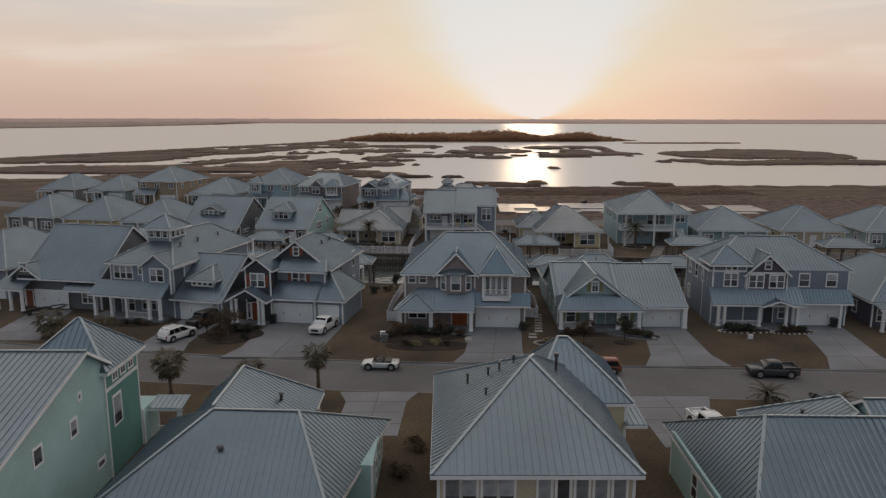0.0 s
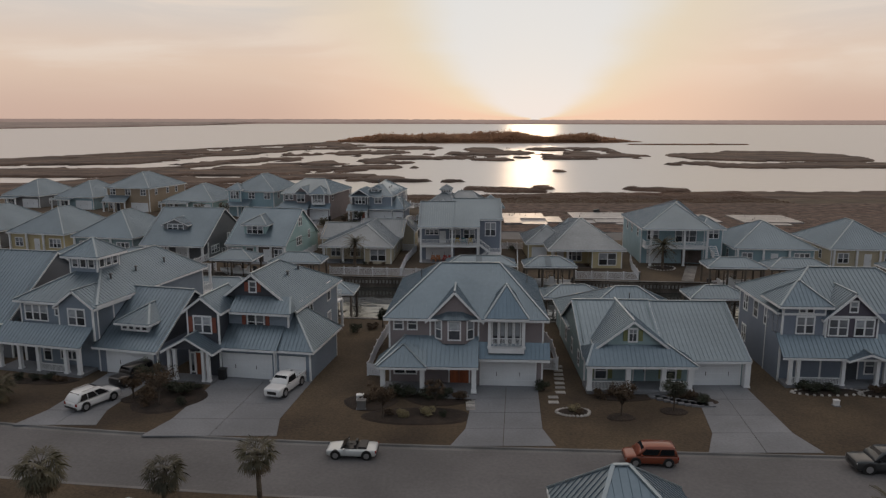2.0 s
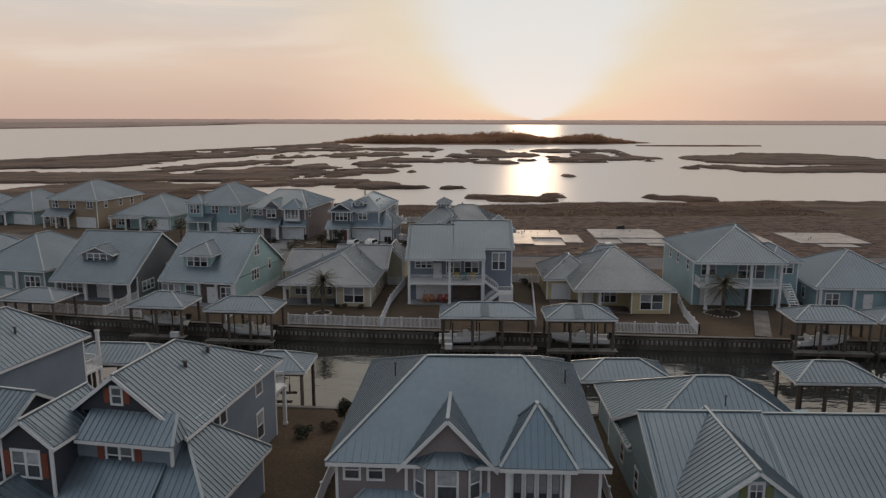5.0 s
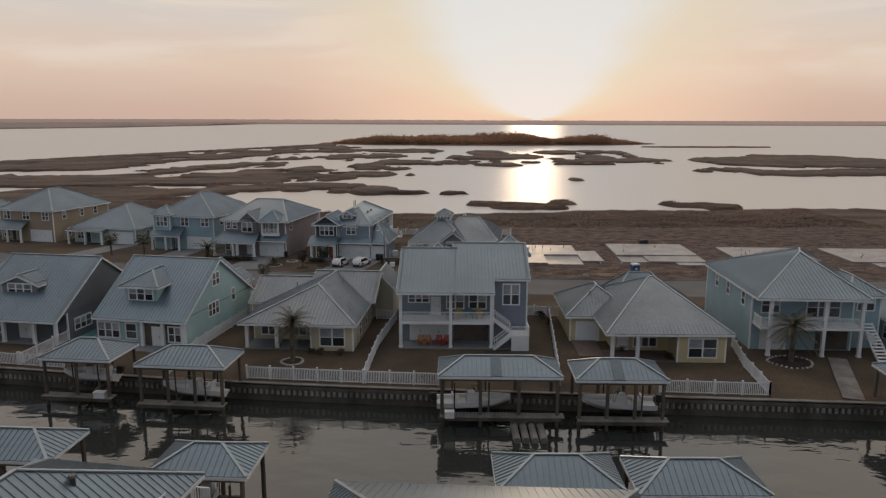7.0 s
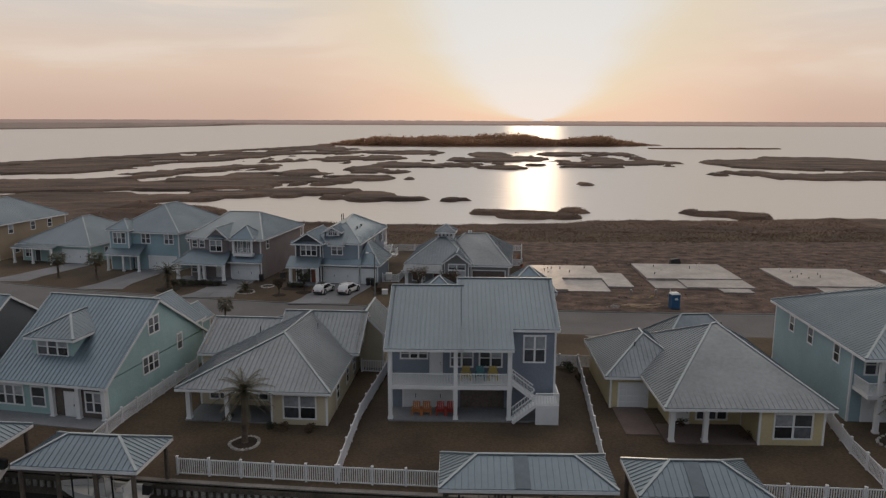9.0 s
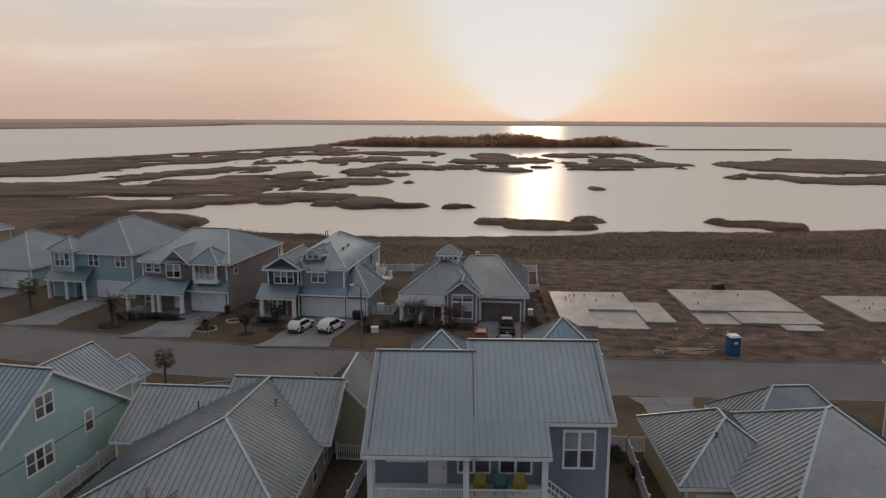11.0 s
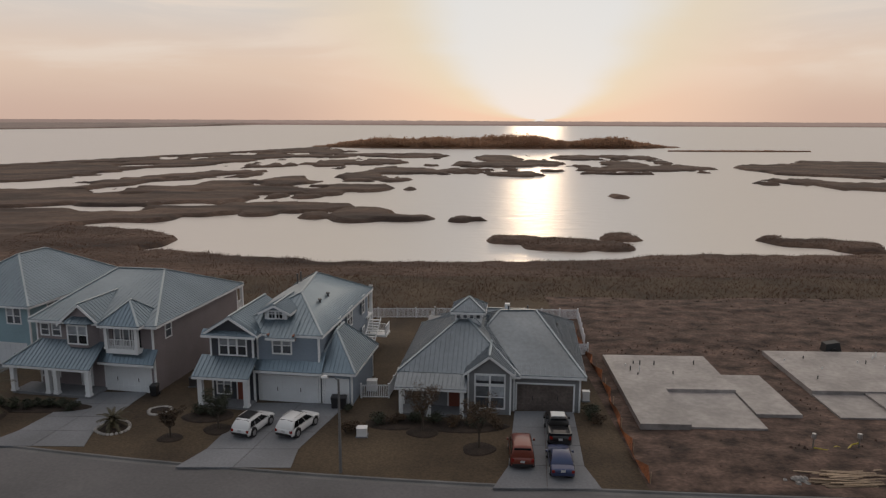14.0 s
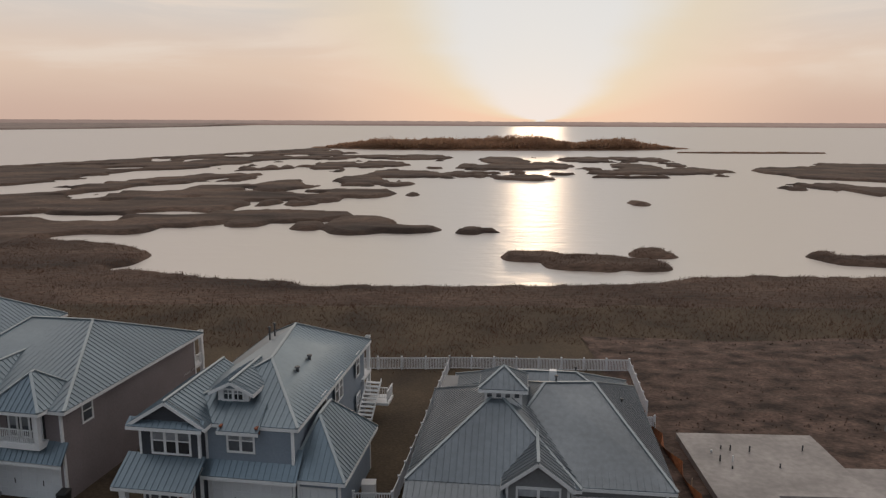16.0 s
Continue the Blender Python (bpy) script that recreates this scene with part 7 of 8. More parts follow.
def boat_shelter(x0, x1, y0, y1, ze, label, rot=0.0, posts=4, deck=True):
    """A hipped metal roof on timber piles over a boat lift, with its dock."""
    cx, cy = (x0 + x1) / 2, (y0 + y1) / 2
    h = House(cx, cy, rot, TRIM, label, "boat_shelter", 0.0, "boat shelters")
    h.ob["category"] = "boat shelter"
    w, d = (x1 - x0) / 2, (y1 - y0) / 2
    h.hip(-w, w, -d, d, ze, 0.46, 0.0)
    part("beam", Build().box(-w + 0.25, w - 0.25, -d + 0.2, -d + 0.4, ze - 0.5, ze - 0.15), PILING, h.ob)
    part("beam", Build().box(-w + 0.25, w - 0.25, d - 0.4, d - 0.2, ze - 0.5, ze - 0.15), PILING, h.ob)
    for s in (-1, 1):
        part("beam", Build().box(s * (w - 0.35) - 0.1, s * (w - 0.35) + 0.1, -d + 0.4, d - 0.4, ze - 0.48, ze - 0.17), PILING, h.ob)
    for i in range(posts):
        x = -w + 0.4 + (2 * w - 0.8) * i / (posts - 1)
        for y in (-d + 0.3, d - 0.3):
            part("timber_post", Build().tube([(x, y, -4.0), (x, y, 0), (x, y, ze - 0.2)], [0.17, 0.16, 0.15], 9), PILING, h.ob)
    if deck:
        for i in range(int(2 * w / 0.3)):
            x = -w + 0.2 + i * 0.3
            part("board", Build().box(x, x + 0.27, -d - 0.35, -d + 0.75, -0.45, -0.38), DOCK, h.ob)
        part("dock_beam", Build().box(-w + 0.1, w - 0.1, -d - 0.3, -d - 0.15, -0.75, -0.45), PILING, h.ob)
    return h


SHELTER = "metal-roofed boat shelter on dark timber piles over the canal"
for a in ((-36.0, -29.0, 127.2, 132.4, -6, 3), (-26.4, -18.0, 125.4, 130.3, -5, 4), (0.8, 11.6, 123.0, 127.7, -1, 4), (12.6, 20.5, 122.2, 127.0, -1, 4), (40.0, 48.6, 121.6, 126.4, -4, 4), (49.0, 58.2, 121.0, 125.8, -4, 4),
          (-63.0, -53.8, 131.0, 136.0, -9, 4), (-52.6, -45.4, 130.0, 134.6, -9, 3), (66.0, 74.0, 119.5, 124.5, -4, 4)):
    h = boat_shelter(*a[:4], 3.2, SHELTER, a[4], a[5])
    if a[0] in (0.8, 12.6):
        w, d = (a[1] - a[0]) / 2, (a[3] - a[2]) / 2
        part("patched_panel", Build().prism([(-0.75, -d + 0.02, 3.22), (0.15, -d + 0.02, 3.22), (0.15, -0.1, 3.2 + (d - 0.1) * 0.46), (-0.75, -0.1, 3.2 + (d - 0.1) * 0.46)], (0, -0.02, 0.045)), PATCH, h.ob)
for a in ((-34.0, -24.0, 107.8, 112.6, -4, 4), (-17.2, -10.7, 105.7, 110.4, -3, 3), (4.5, 12.3, 103.9, 108.9, 0, 4), (12.9, 20.8, 103.6, 108.4, 0, 4), (31.0, 38.5, 103.2, 108.0, -2, 4), (-49.0, -41.0, 109.5, 114.0, -7, 3)):
    boat_shelter(*a[:4], 3.2, SHELTER, a[4], a[5], deck=False)


def boat(x, y, z, length, rot, label, stripe=None):
    """A centre-console boat on a lift: flared hull, deck, console, windscreen, motor and T-top frame."""
    t = thing("boat", pose(x, y, z, 0, 0, rot), label, "boat", "boats")
    rings = []
    n = 12
    for i in range(n + 1):
        u = i / n
        half = length * 0.17 * (1 - max(0, (u - 0.45) / 0.55) ** 2.2) + 0.02
        sheer = 0.95 + 0.35 * u * u
        keel = 0.0 + 0.75 * max(0, (u - 0.6) / 0.4) ** 2
        X = -length / 2 + length * u
        rings.append([(X, -half, sheer), (X, -half * 0.92, keel + (sheer - keel) * 0.5), (X, 0, keel), (X, half * 0.92, keel + (sheer - keel) * 0.5), (X, half, sheer), (X, half * 0.85, sheer - 0.04), (X, half * 0.8, sheer - 0.35), (X, -half * 0.8, sheer - 0.35), (X, -half * 0.85, sheer - 0.04)])
    part("hull", Build().loft(rings), GEL, t, smooth=False)
    if stripe:
        part("hull_stripe", Build().box(-length / 2 + 0.3, length * 0.22, -length * 0.172, length * 0.172, 0.58, 0.72), stripe, t)
    c = part("console", Build().loft([[(-0.7, -0.4, 0.6), (0.4, -0.4, 0.6), (0.4, 0.4, 0.6), (-0.7, 0.4, 0.6)], [(-0.55, -0.38, 1.6), (0.15, -0.38, 1.6), (0.15, 0.38, 1.6), (-0.55, 0.38, 1.6)]]), GEL, t)
    part("windscreen", Build().prism([(0.15, -0.38, 1.6), (0.15, 0.38, 1.6), (-0.1, 0.34, 2.0), (-0.1, -0.34, 2.0)], (0.03, 0, 0)), CARGLASS, c)
    for s in (-1, 1):
        part("rail", Build().tube([(-0.7, 0.5 * s, 0.6), (-0.6, 0.5 * s, 2.1), (0.5, 0.5 * s, 2.1), (0.6, 0.5 * s, 0.6)], [0.03] * 4, 6), RIM, t)
    part("seat", Build().box(-1.9, -1.3, -0.5, 0.5, 0.6, 1.1).box(-2.0, -1.85, -0.5, 0.5, 1.1, 1.5), GEL, t)
    part("outboard_motor", Build().loft([[(-length / 2 - 0.5, -0.2, 0.9), (-length / 2, -0.22, 0.9), (-length / 2, 0.22, 0.9), (-length / 2 - 0.5, 0.2, 0.9)], [(-length / 2 - 0.65, -0.16, 1.55), (-length / 2 - 0.05, -0.2, 1.6), (-length / 2 - 0.05, 0.2, 1.6), (-length / 2 - 0.65, 0.16, 1.55)]]), BLACK, t)
    for X in (-length * 0.28, length * 0.18):
        part("lift_cradle", Build().box(X - 0.12, X + 0.12, -1.9, 1.9, -0.22, -0.04).box(X - 0.06, X + 0.06, -1.3, -1.15, -0.05, 0.7).box(X - 0.06, X + 0.06, 1.15, 1.3, -0.05, 0.7), PILING, t)
        for s in (-1, 1):
            part("sling_strap", Build().beam((X, 1.25 * s, 0.3), (X, 1.3 * s, 2.9), 0.12, 0.03), BLACK, t)
    return t


boat(4.0, 125.2, -0.6, 6.6, 4, "white centre-console boat on a covered lift")
boat(16.8, 124.6, -0.5, 6.4, 176, "white open boat hanging on a covered boat lift")
boat(-22.0, 127.8, -0.5, 6.2, 172, "white open boat hanging on a covered boat lift")
boat(44.2, 124.0, -0.5, 6.2, 4, "white open boat hanging on a covered boat lift")
boat(-14.2, 108.0, 0.1, 4.6, 90, "small white boat under the near shelter")
boat(-32.6, 129.8, 0.1, 5.4, 175, "dark covered boat on a lift in the shelter")
for x, w in ((8.6, 2.9), (-15.0, 0)):
    if w:
        t = thing("jet_ski_dock", pose(x, 121.6, WATER_Z), "pale floating jet ski dock between the shelters", "floating dock")
        for i in range(4):
            part("float_lane", Build().tube([(-1.2 + i * 0.75, -1.6, 0.2), (-1.2 + i * 0.75, 1.5, 0.25)], [0.33, 0.33], 10), DOCK, t)
        part("float_stop", Build().box(-1.5, 1.4, 1.4, 1.7, 0.1, 0.7), DOCK, t)
for x, y, s in ((1.8, 122.7, 0.4), (-30.4, 126.9, 0.5)):
    t = thing("dock_box", pose(x, y, -0.38), "white dock storage box on the boards", "storage box", "dock boxes")
    part("body", Build().box(-s, s, -0.3, 0.3, 0, 0.5), GEL, t)
    part("lid", Build().box(-s - 0.03, s + 0.03, -0.33, 0.33, 0.5, 0.58), GEL, t)
for x, y in ((40.4, 131.0),):
    t = thing("garden_dock", pose(x, y, LOT, 0, 0, -22), "pale boardwalk from the house down to the quay", "boardwalk")
    for i in range(26):
        part("board", Build().box(-0.9, 0.9, -6.0 + i * 0.46, -6.0 + i * 0.46 + 0.42, 0.05, 0.14), DOCK, t)


# ---- vehicles ----
def car(x, y, rot, label, color, kind="suv", L=4.7, W=1.86, H=1.72, top=None, z=None):
    """A parked vehicle; its nose points along local +x."""
    zz = z if z is not None else LOT + 0.04
    t = thing("car" if kind != "pickup" else "pickup_truck", pose(x, y, zz, 0, 0, rot), label, "car" if kind != "pickup" else "pickup truck", "parked vehicles")
    L, W, H = L * 0.91, W * 0.94, H * 0.95
    h, w = L / 2, W / 2
    body_h = H * {"suv": 0.565, "boxy": 0.575, "jeep": 0.61}.get(kind, 0.59)
    hood = {"suv": 0.21, "boxy": 0.20, "sedan": 0.26, "pickup": 0.25, "convertible": 0.27, "jeep": 0.30}[kind]
    tail = {"suv": 0.0, "boxy": 0.0, "sedan": 0.16, "pickup": 0.33, "convertible": 0.24, "jeep": 0.0}[kind]

    def ring(X, z0, z1, ww):
        hh = z1 - z0
        half = [(0.84, 0.0), (0.95, 0.10), (0.99, 0.28), (1.0, 0.52), (0.985, 0.78), (0.95, 0.92), (0.86, 0.985), (0.5, 1.02)]
        return [(X, -ww * a, z0 + hh * c) for a, c in half] + [(X, ww * a, z0 + hh * c) for a, c in half[::-1]]

    fz = body_h * {"jeep": 1.0, "pickup": 1.0, "suv": 0.97}.get(kind, 0.92)
    rings = [ring(-h, 0.38, body_h * 0.92, w * 0.88), ring(-h + 0.12, 0.26, body_h, w * 0.97), ring(-h + L * 0.3, 0.24, body_h, w), ring(h - L * hood - 0.1, 0.24, body_h, w), ring(h - L * hood * 0.5, 0.24, fz + 0.02, w * 0.98), ring(h - 0.18, 0.26, fz * 0.97, w * 0.95), ring(h - 0.05, 0.30, fz * 0.93, w * 0.90), ring(h, 0.36, fz * 0.84, w * 0.82)]
    body = part("body", Build().loft(rings), color, t, smooth=True)
    if kind == "pickup":
        part("bed_liner", Build().box(-h + 0.1, -h + L * tail - 0.1, -w + 0.16, w - 0.16, body_h - 0.02, body_h + 0.012), BLACK, body)
        for s in (-1, 1):
            part("bed_side", Build().box(-h + 0.05, -h + L * tail, s * (w - 0.09) - 0.07, s * (w - 0.09) + 0.07, body_h - 0.05, body_h + 0.16), color, body)
        part("tailgate", Build().box(-h + 0.02, -h + 0.12, -w + 0.16, w - 0.16, body_h - 0.3, body_h + 0.15), color, body)
    x0, x1 = -h + L * tail + 0.08, h - L * hood
    if kind == "convertible":
        part("windscreen", Build().prism([(x1 - 0.05, -w * 0.82, body_h), (x1 - 0.05, w * 0.82, body_h), (x1 - 0.55, w * 0.7, H - 0.1), (x1 - 0.55, -w * 0.7, H - 0.1)], (-0.04, 0, 0.02)), CARGLASS, body)
        part("folded_top", Build().box(x0 - 0.25, x0 + 0.35, -w * 0.75, w * 0.75, body_h - 0.05, body_h + 0.16), BLACK, body)
        for s in (-1, 1):
            part("seat", Build().box(-0.25, 0.25, s * 0.4 - 0.24, s * 0.4 + 0.24, body_h - 0.3, body_h + 0.05).box(-0.35, -0.2, s * 0.4 - 0.22, s * 0.4 + 0.22, body_h, body_h + 0.3), BLACK, body)
        part("cabin_floor", Build().box(x0 + 0.35, x1 - 0.1, -w * 0.78, w * 0.78, body_h - 0.01, body_h + 0.012), BLACK, body)
    else:
        rake0, rake1 = {"suv": (0.48, 0.95), "boxy": (0.2, 0.62), "sedan": (0.62, 0.8), "pickup": (0.16, 0.62), "jeep": (0.05, 0.2)}[kind]
        side_top = H - 0.15

        def hoop(X, top):
            k = (top - body_h) / (H - body_h)
            lo, hi, crown = w * 0.94, w * (0.94 - 0.14 * k), w * (0.90 - 0.26 * k)
            zz = body_h - 0.04
            return [(X, -lo, zz), (X, -hi, zz + (side_top - zz) * k), (X, -(hi + crown) / 2, top - 0.045 * k), (X, -crown, top), (X, 0, top + 0.02 * k), (X, crown, top), (X, (hi + crown) / 2, top - 0.045 * k), (X, hi, zz + (side_top - zz) * k), (X, lo, zz)]
        xa, xb = x0 + rake0, x1 - rake1
        stations = [(x0 - 0.02, body_h + 0.02), (x0 + rake0 * 0.55, body_h + (H - body_h) * 0.62), (xa, H - 0.06), (xa + 0.25, H - 0.015), ((xa + xb) / 2, H), (xb - 0.25, H - 0.02), (xb, H - 0.07), (x1 - rake1 * 0.5, body_h + (H - body_h) * 0.50), (x1, body_h + 0.02)]
        cabin = part("cabin", Build().loft([hoop(X, z1) for X, z1 in stations]), color, t, smooth=True)
        if top:
            part("roof", Build().prism([(xa + 0.1, -w * 0.62, H - 0.01), (xb - 0.1, -w * 0.62, H - 0.01), (xb - 0.1, w * 0.62, H - 0.01), (xa + 0.1, w * 0.62, H - 0.01)], (0, 0, 0.045)), top, cabin)

        def pane(name, quad):
            q = [Vector(p) for p in quad]
            nrm = (q[1] - q[0]).cross(q[2] - q[0]).normalized()
            part(name, Build().prism([p - nrm * 0.05 for p in q], nrm * 0.068), CARGLASS, cabin)
        zl, zh = body_h + 0.05, H - 0.19
        yl, yh = w * 0.935, w * (0.94 - 0.14 * (zh - body_h) / (side_top - body_h))
        low0, low1, up0, up1 = x0 + 0.22 + rake0 * 0.15, x1 - 0.30, xa + 0.06, xb - 0.08
        cuts = (0.0, 0.27, 0.62, 1.0) if kind == "suv" else (0.0, 0.47, 1.0)
        for u0, u1 in zip(cuts, cuts[1:]):
            e0, e1 = u0 + (0.018 if u0 else 0), u1 - (0.018 if u1 < 1 else 0)
            A, C, D, E = low0 + (low1 - low0) * e0, low0 + (low1 - low0) * e1, up0 + (up1 - up0) * e1, up0 + (up1 - up0) * e0
            pane("side_window", [(A, -yl, zl), (C, -yl, zl), (D, -yh, zh), (E, -yh, zh)])
            pane("side_window", [(C, yl, zl), (A, yl, zl), (E, yh, zh), (D, yh, zh)])
        pane("windscreen", [(x1 - 0.10, -w * 0.80, body_h + 0.07), (x1 - 0.10, w * 0.80, body_h + 0.07), (xb + 0.06, w * 0.66, H - 0.10), (xb + 0.06, -w * 0.66, H - 0.10)])
        pane("rear_window", [(x0 + 0.10, w * 0.78, body_h + 0.10), (x0 + 0.10, -w * 0.78, body_h + 0.10), (xa - 0.05, -w * 0.66, H - 0.11), (xa - 0.05, w * 0.66, H - 0.11)])
        if kind == "suv":
            for s in (-1, 1):
                part("roof_rail", Build().tube([(x0 + rake0 + 0.2, s * w * 0.66, H + 0.05), (x1 - rake1 - 0.2, s * w * 0.66, H + 0.05)], [0.025, 0.025], 6), RIM, t)
            part("sunroof", Build().box(0.0, x1 - rake1 - 0.15, -w * 0.42, w * 0.42, H + 0.02, H + 0.042), CARGLASS, t)
    rad = 0.41 if kind in ("pickup", "jeep") else 0.37 if kind == "suv" else 0.34
    for X in (-h + L * 0.19, h - L * 0.19):
        for s in (-1, 1):
            part("wheel_arch", Build().tube([(X, s * (w - 0.25), rad + 0.03), (X, s * (w + 0.006), rad + 0.03)], [rad * 1.17, rad * 1.17], 18), BLACK, t)
            tyre = part("tyre", Build().tube([(X, s * (w - 0.22), rad), (X, s * (w + 0.02), rad)], [rad, rad], 18), RUBBER, t)
            part("rim", Build().tube([(X, s * (w - 0.02), rad), (X, s * (w + 0.035), rad)], [rad * 0.66, rad * 0.6], 14), RIM, tyre)
    for s in (-1, 1):
        part("headlight", Build().box(h - 0.16, h - 0.03, s * w * 0.7 - 0.17, s * w * 0.7 + 0.17, fz * 0.68, fz * 0.84), LAMP_CLEAR, t)
        part("tail_light", Build().box(-h - 0.01, -h + 0.14, s * w * 0.8 - 0.1, s * w * 0.8 + 0.1, body_h * 0.68, body_h * 0.92), LAMP_RED, t)
        part("mirror", Build().box(x1 - 0.45, x1 - 0.3, s * (w + 0.02), s * (w + 0.18) if s > 0 else s * (w + 0.02) + 0.16, body_h, body_h + 0.14) if s > 0 else Build().box(x1 - 0.45, x1 - 0.3, -w - 0.18, -w - 0.02, body_h, body_h + 0.14), color, t)
    part("grille", Build().box(h - 0.06, h + 0.012, -w * 0.5, w * 0.5, 0.5, fz * 0.74), BLACK, t)
    part("bumper", Build().box(-h - 0.03, -h + 0.1, -w * 0.85, w * 0.85, 0.34, 0.52), BLACK if kind != "sedan" else color, t)
    part("number_plate", Build().box(-h - 0.045, -h - 0.03, -0.16, 0.16, 0.62, 0.78), LAMP_CLEAR, t)
    return t


WHITE_P = paint("white car paint", (0.72, 0.72, 0.72), 0.0)
SILVER_P = paint("silver white car paint", (0.62, 0.64, 0.64))
ORANGE_P = paint("burnt orange car paint", (0.22, 0.05, 0.02))
RED_P = paint("rust red car paint", (0.18, 0.036, 0.02))
BLUE_P = paint("blue car paint", (0.03, 0.045, 0.115))
DARK_P = paint("charcoal car paint", (0.055, 0.058, 0.06), 0.4)
BLACK_P = paint("black car paint", (0.016, 0.014, 0.014))
car(-30.3, 77.7, 62, "white SUV with a dark sunroof on the driveway", WHITE_P, "suv", 4.8, 1.92, 1.76)
car(-29.2, 83.0, -118, "black soft-top off-roader in front of the garage", BLACK_P, "jeep", 4.4, 1.88, 1.85)
car(-14.1, 80.9, -107, "white crew-cab pickup on the driveway", WHITE_P, "pickup", 5.4, 1.9, 1.86)
car(-6.3, 68.4, 177, "white convertible with its top down, parked at the kerb", SILVER_P, "convertible", 4.1, 1.8, 1.42, z=0.03)
car(15.7, 67.3, 177, "burnt orange boxy hatchback parked at the kerb", ORANGE_P, "boxy", 4.2, 1.8, 1.62, z=0.03)
car(32.3, 66.2, 177, "charcoal crew-cab pickup parked at the kerb", DARK_P, "pickup", 5.2, 1.9, 1.8, z=0.03)
car(21.3, 53.0, -80, "white pickup on the near driveway", WHITE_P, "pickup", 5.3, 1.92, 1.85)
car(-16.5, 184.0, 72, "white hatchback with a dark roof on the driveway", WHITE_P, "suv", 4.3, 1.8, 1.6, top=BLACK_P)
car(-12.9, 184.0, 68, "white SUV with roof rails on the driveway", WHITE_P, "suv", 4.45, 1.82, 1.64)
car(4.7, 179.4, 87, "rust red off-roader with roof bars on the driveway", RED_P, "boxy", 4.5, 1.88, 1.82)
car(7.4, 178.1, 87, "blue saloon on the driveway", BLUE_P, "sedan", 4.6, 1.82, 1.45)
car(8.0, 183.4, 87, "dark pickup nose-in at the garage", BLACK_P, "pickup", 5.3, 1.9, 1.8, top=SILVER_P)
car(-4.7, 167.4, -4, "dark grey crossover parked by the kerb", DARK_P, "suv", 4.7, 1.88, 1.7, z=0.03)
car(11.0, 161.8, 92, "pale van behind the house", WHITE_P, "boxy", 4.9, 1.95, 1.9)
t = thing("boat_trailer", pose(-51.2, 87.8, LOT, 0, 0, 62), "black empty boat trailer on the driveway", "trailer")
for s in (-1, 1):
    part("side_rail", Build().beam((-2.4, s * 0.8, 0.6), (2.0, s * 0.8, 0.6), 0.1, 0.14).beam((2.0, s * 0.8, 0.6), (3.6, 0, 0.6), 0.1, 0.14), BLACK, t)
    part("bunk", Build().box(-2.3, 0.8, s * 0.5 - 0.06, s * 0.5 + 0.06, 0.75, 0.85), BLACK, t)
    part("tyre", Build().tube([(-1.2, s * 0.95, 0.32), (-1.2, s * 1.12, 0.32)], [0.32, 0.32], 14), RUBBER, t)
for X in (-2.2, -0.6, 1.0):
    part("cross_bar", Build().beam((X, -0.8, 0.62), (X, 0.8, 0.62), 0.1, 0.1), BLACK, t)


# ---- building lots ----
def slab(x, y, rot, pieces, label):
    """A poured house slab on its lot: level pours that step down by a hand's width, with pipe stubs."""
    t = thing("foundation_slab", pose(x, y, LOT, 0, 0, rot), label, "foundation", "foundation slabs")
    for x0, x1, y0, y1, z in pieces:
        part("pour", Build().box(x0, x1, y0, y1, -0.1, z), SLAB, t)
    r = random.Random(int(x))
    x0, x1, y0, y1, z = pieces[0]
    for _ in range(9):
        px, py = r.uniform(x0 + 1, x1 - 1), r.uniform(y0 + 3, y1 - 1)
        part("pipe_stub", Build().tube([(px, py, z - 0.05), (px, py, z + r.uniform(0.2, 0.5))], [0.06, 0.06], 6), GEL if r.random() < 0.4 else STEEL, t)
    return t


slab(20.2, 193.0, -2, [(-5.0, 5.4, -1.0, 8.4, 0.55), (-5.0, -0.9, -8.8, -1.0, 0.55), (-0.9, 5.3, -8.6, -1.0, 0.25), (5.4, 9.2, -6.0, 3.4, 0.38)], "pale poured foundation slab with a lower porch pour")
slab(39.8, 194.5, -2, [(-7.2, 7.4, -3.0, 8.4, 0.55), (-2.5, 7.4, -8.2, -3.0, 0.40), (-7.2, -2.5, -8.2, -3.0, 0.22), (2.0, 6.4, -10.6, -8.2, 0.26)], "pale poured foundation slab with stepped edges")
slab(60.5, 192.0, -2, [(-7.2, 7.0, -5.0, 8.0, 0.42), (-4.0, 3.0, -8.4, -5.0, 0.26)], "pale poured foundation slab on bare dirt")
slab(79.5, 191.0, -2, [(-7.0, 7.0, -5.0, 8.0, 0.42), (-4.0, 3.0, -8.4, -5.0, 0.26)], "pale poured foundation slab on bare dirt")

BLUE_PL = material("blue plastic", (0.02, 0.09, 0.20), rough=0.45, var=0.1, bump=0.05)
t = thing("portable_toilet", pose(31.6, 175.6, LOT, 0, 0, 6), "blue portable toilet with a white roof at the kerb", "portable toilet")
part("cabin", Build().box(-0.56, 0.56, -0.56, 0.56, 0.12, 2.05), BLUE_PL, t)
part("skid", Build().box(-0.6, 0.6, -0.62, 0.62, 0, 0.12), BLACK, t)
part("door", Build().box(-0.42, 0.42, -0.60, -0.56, 0.2, 1.95), BLUE_PL, t)
part("door_sign", Build().box(-0.2, 0.2, -0.615, -0.60, 1.35, 1.6), GEL, t)
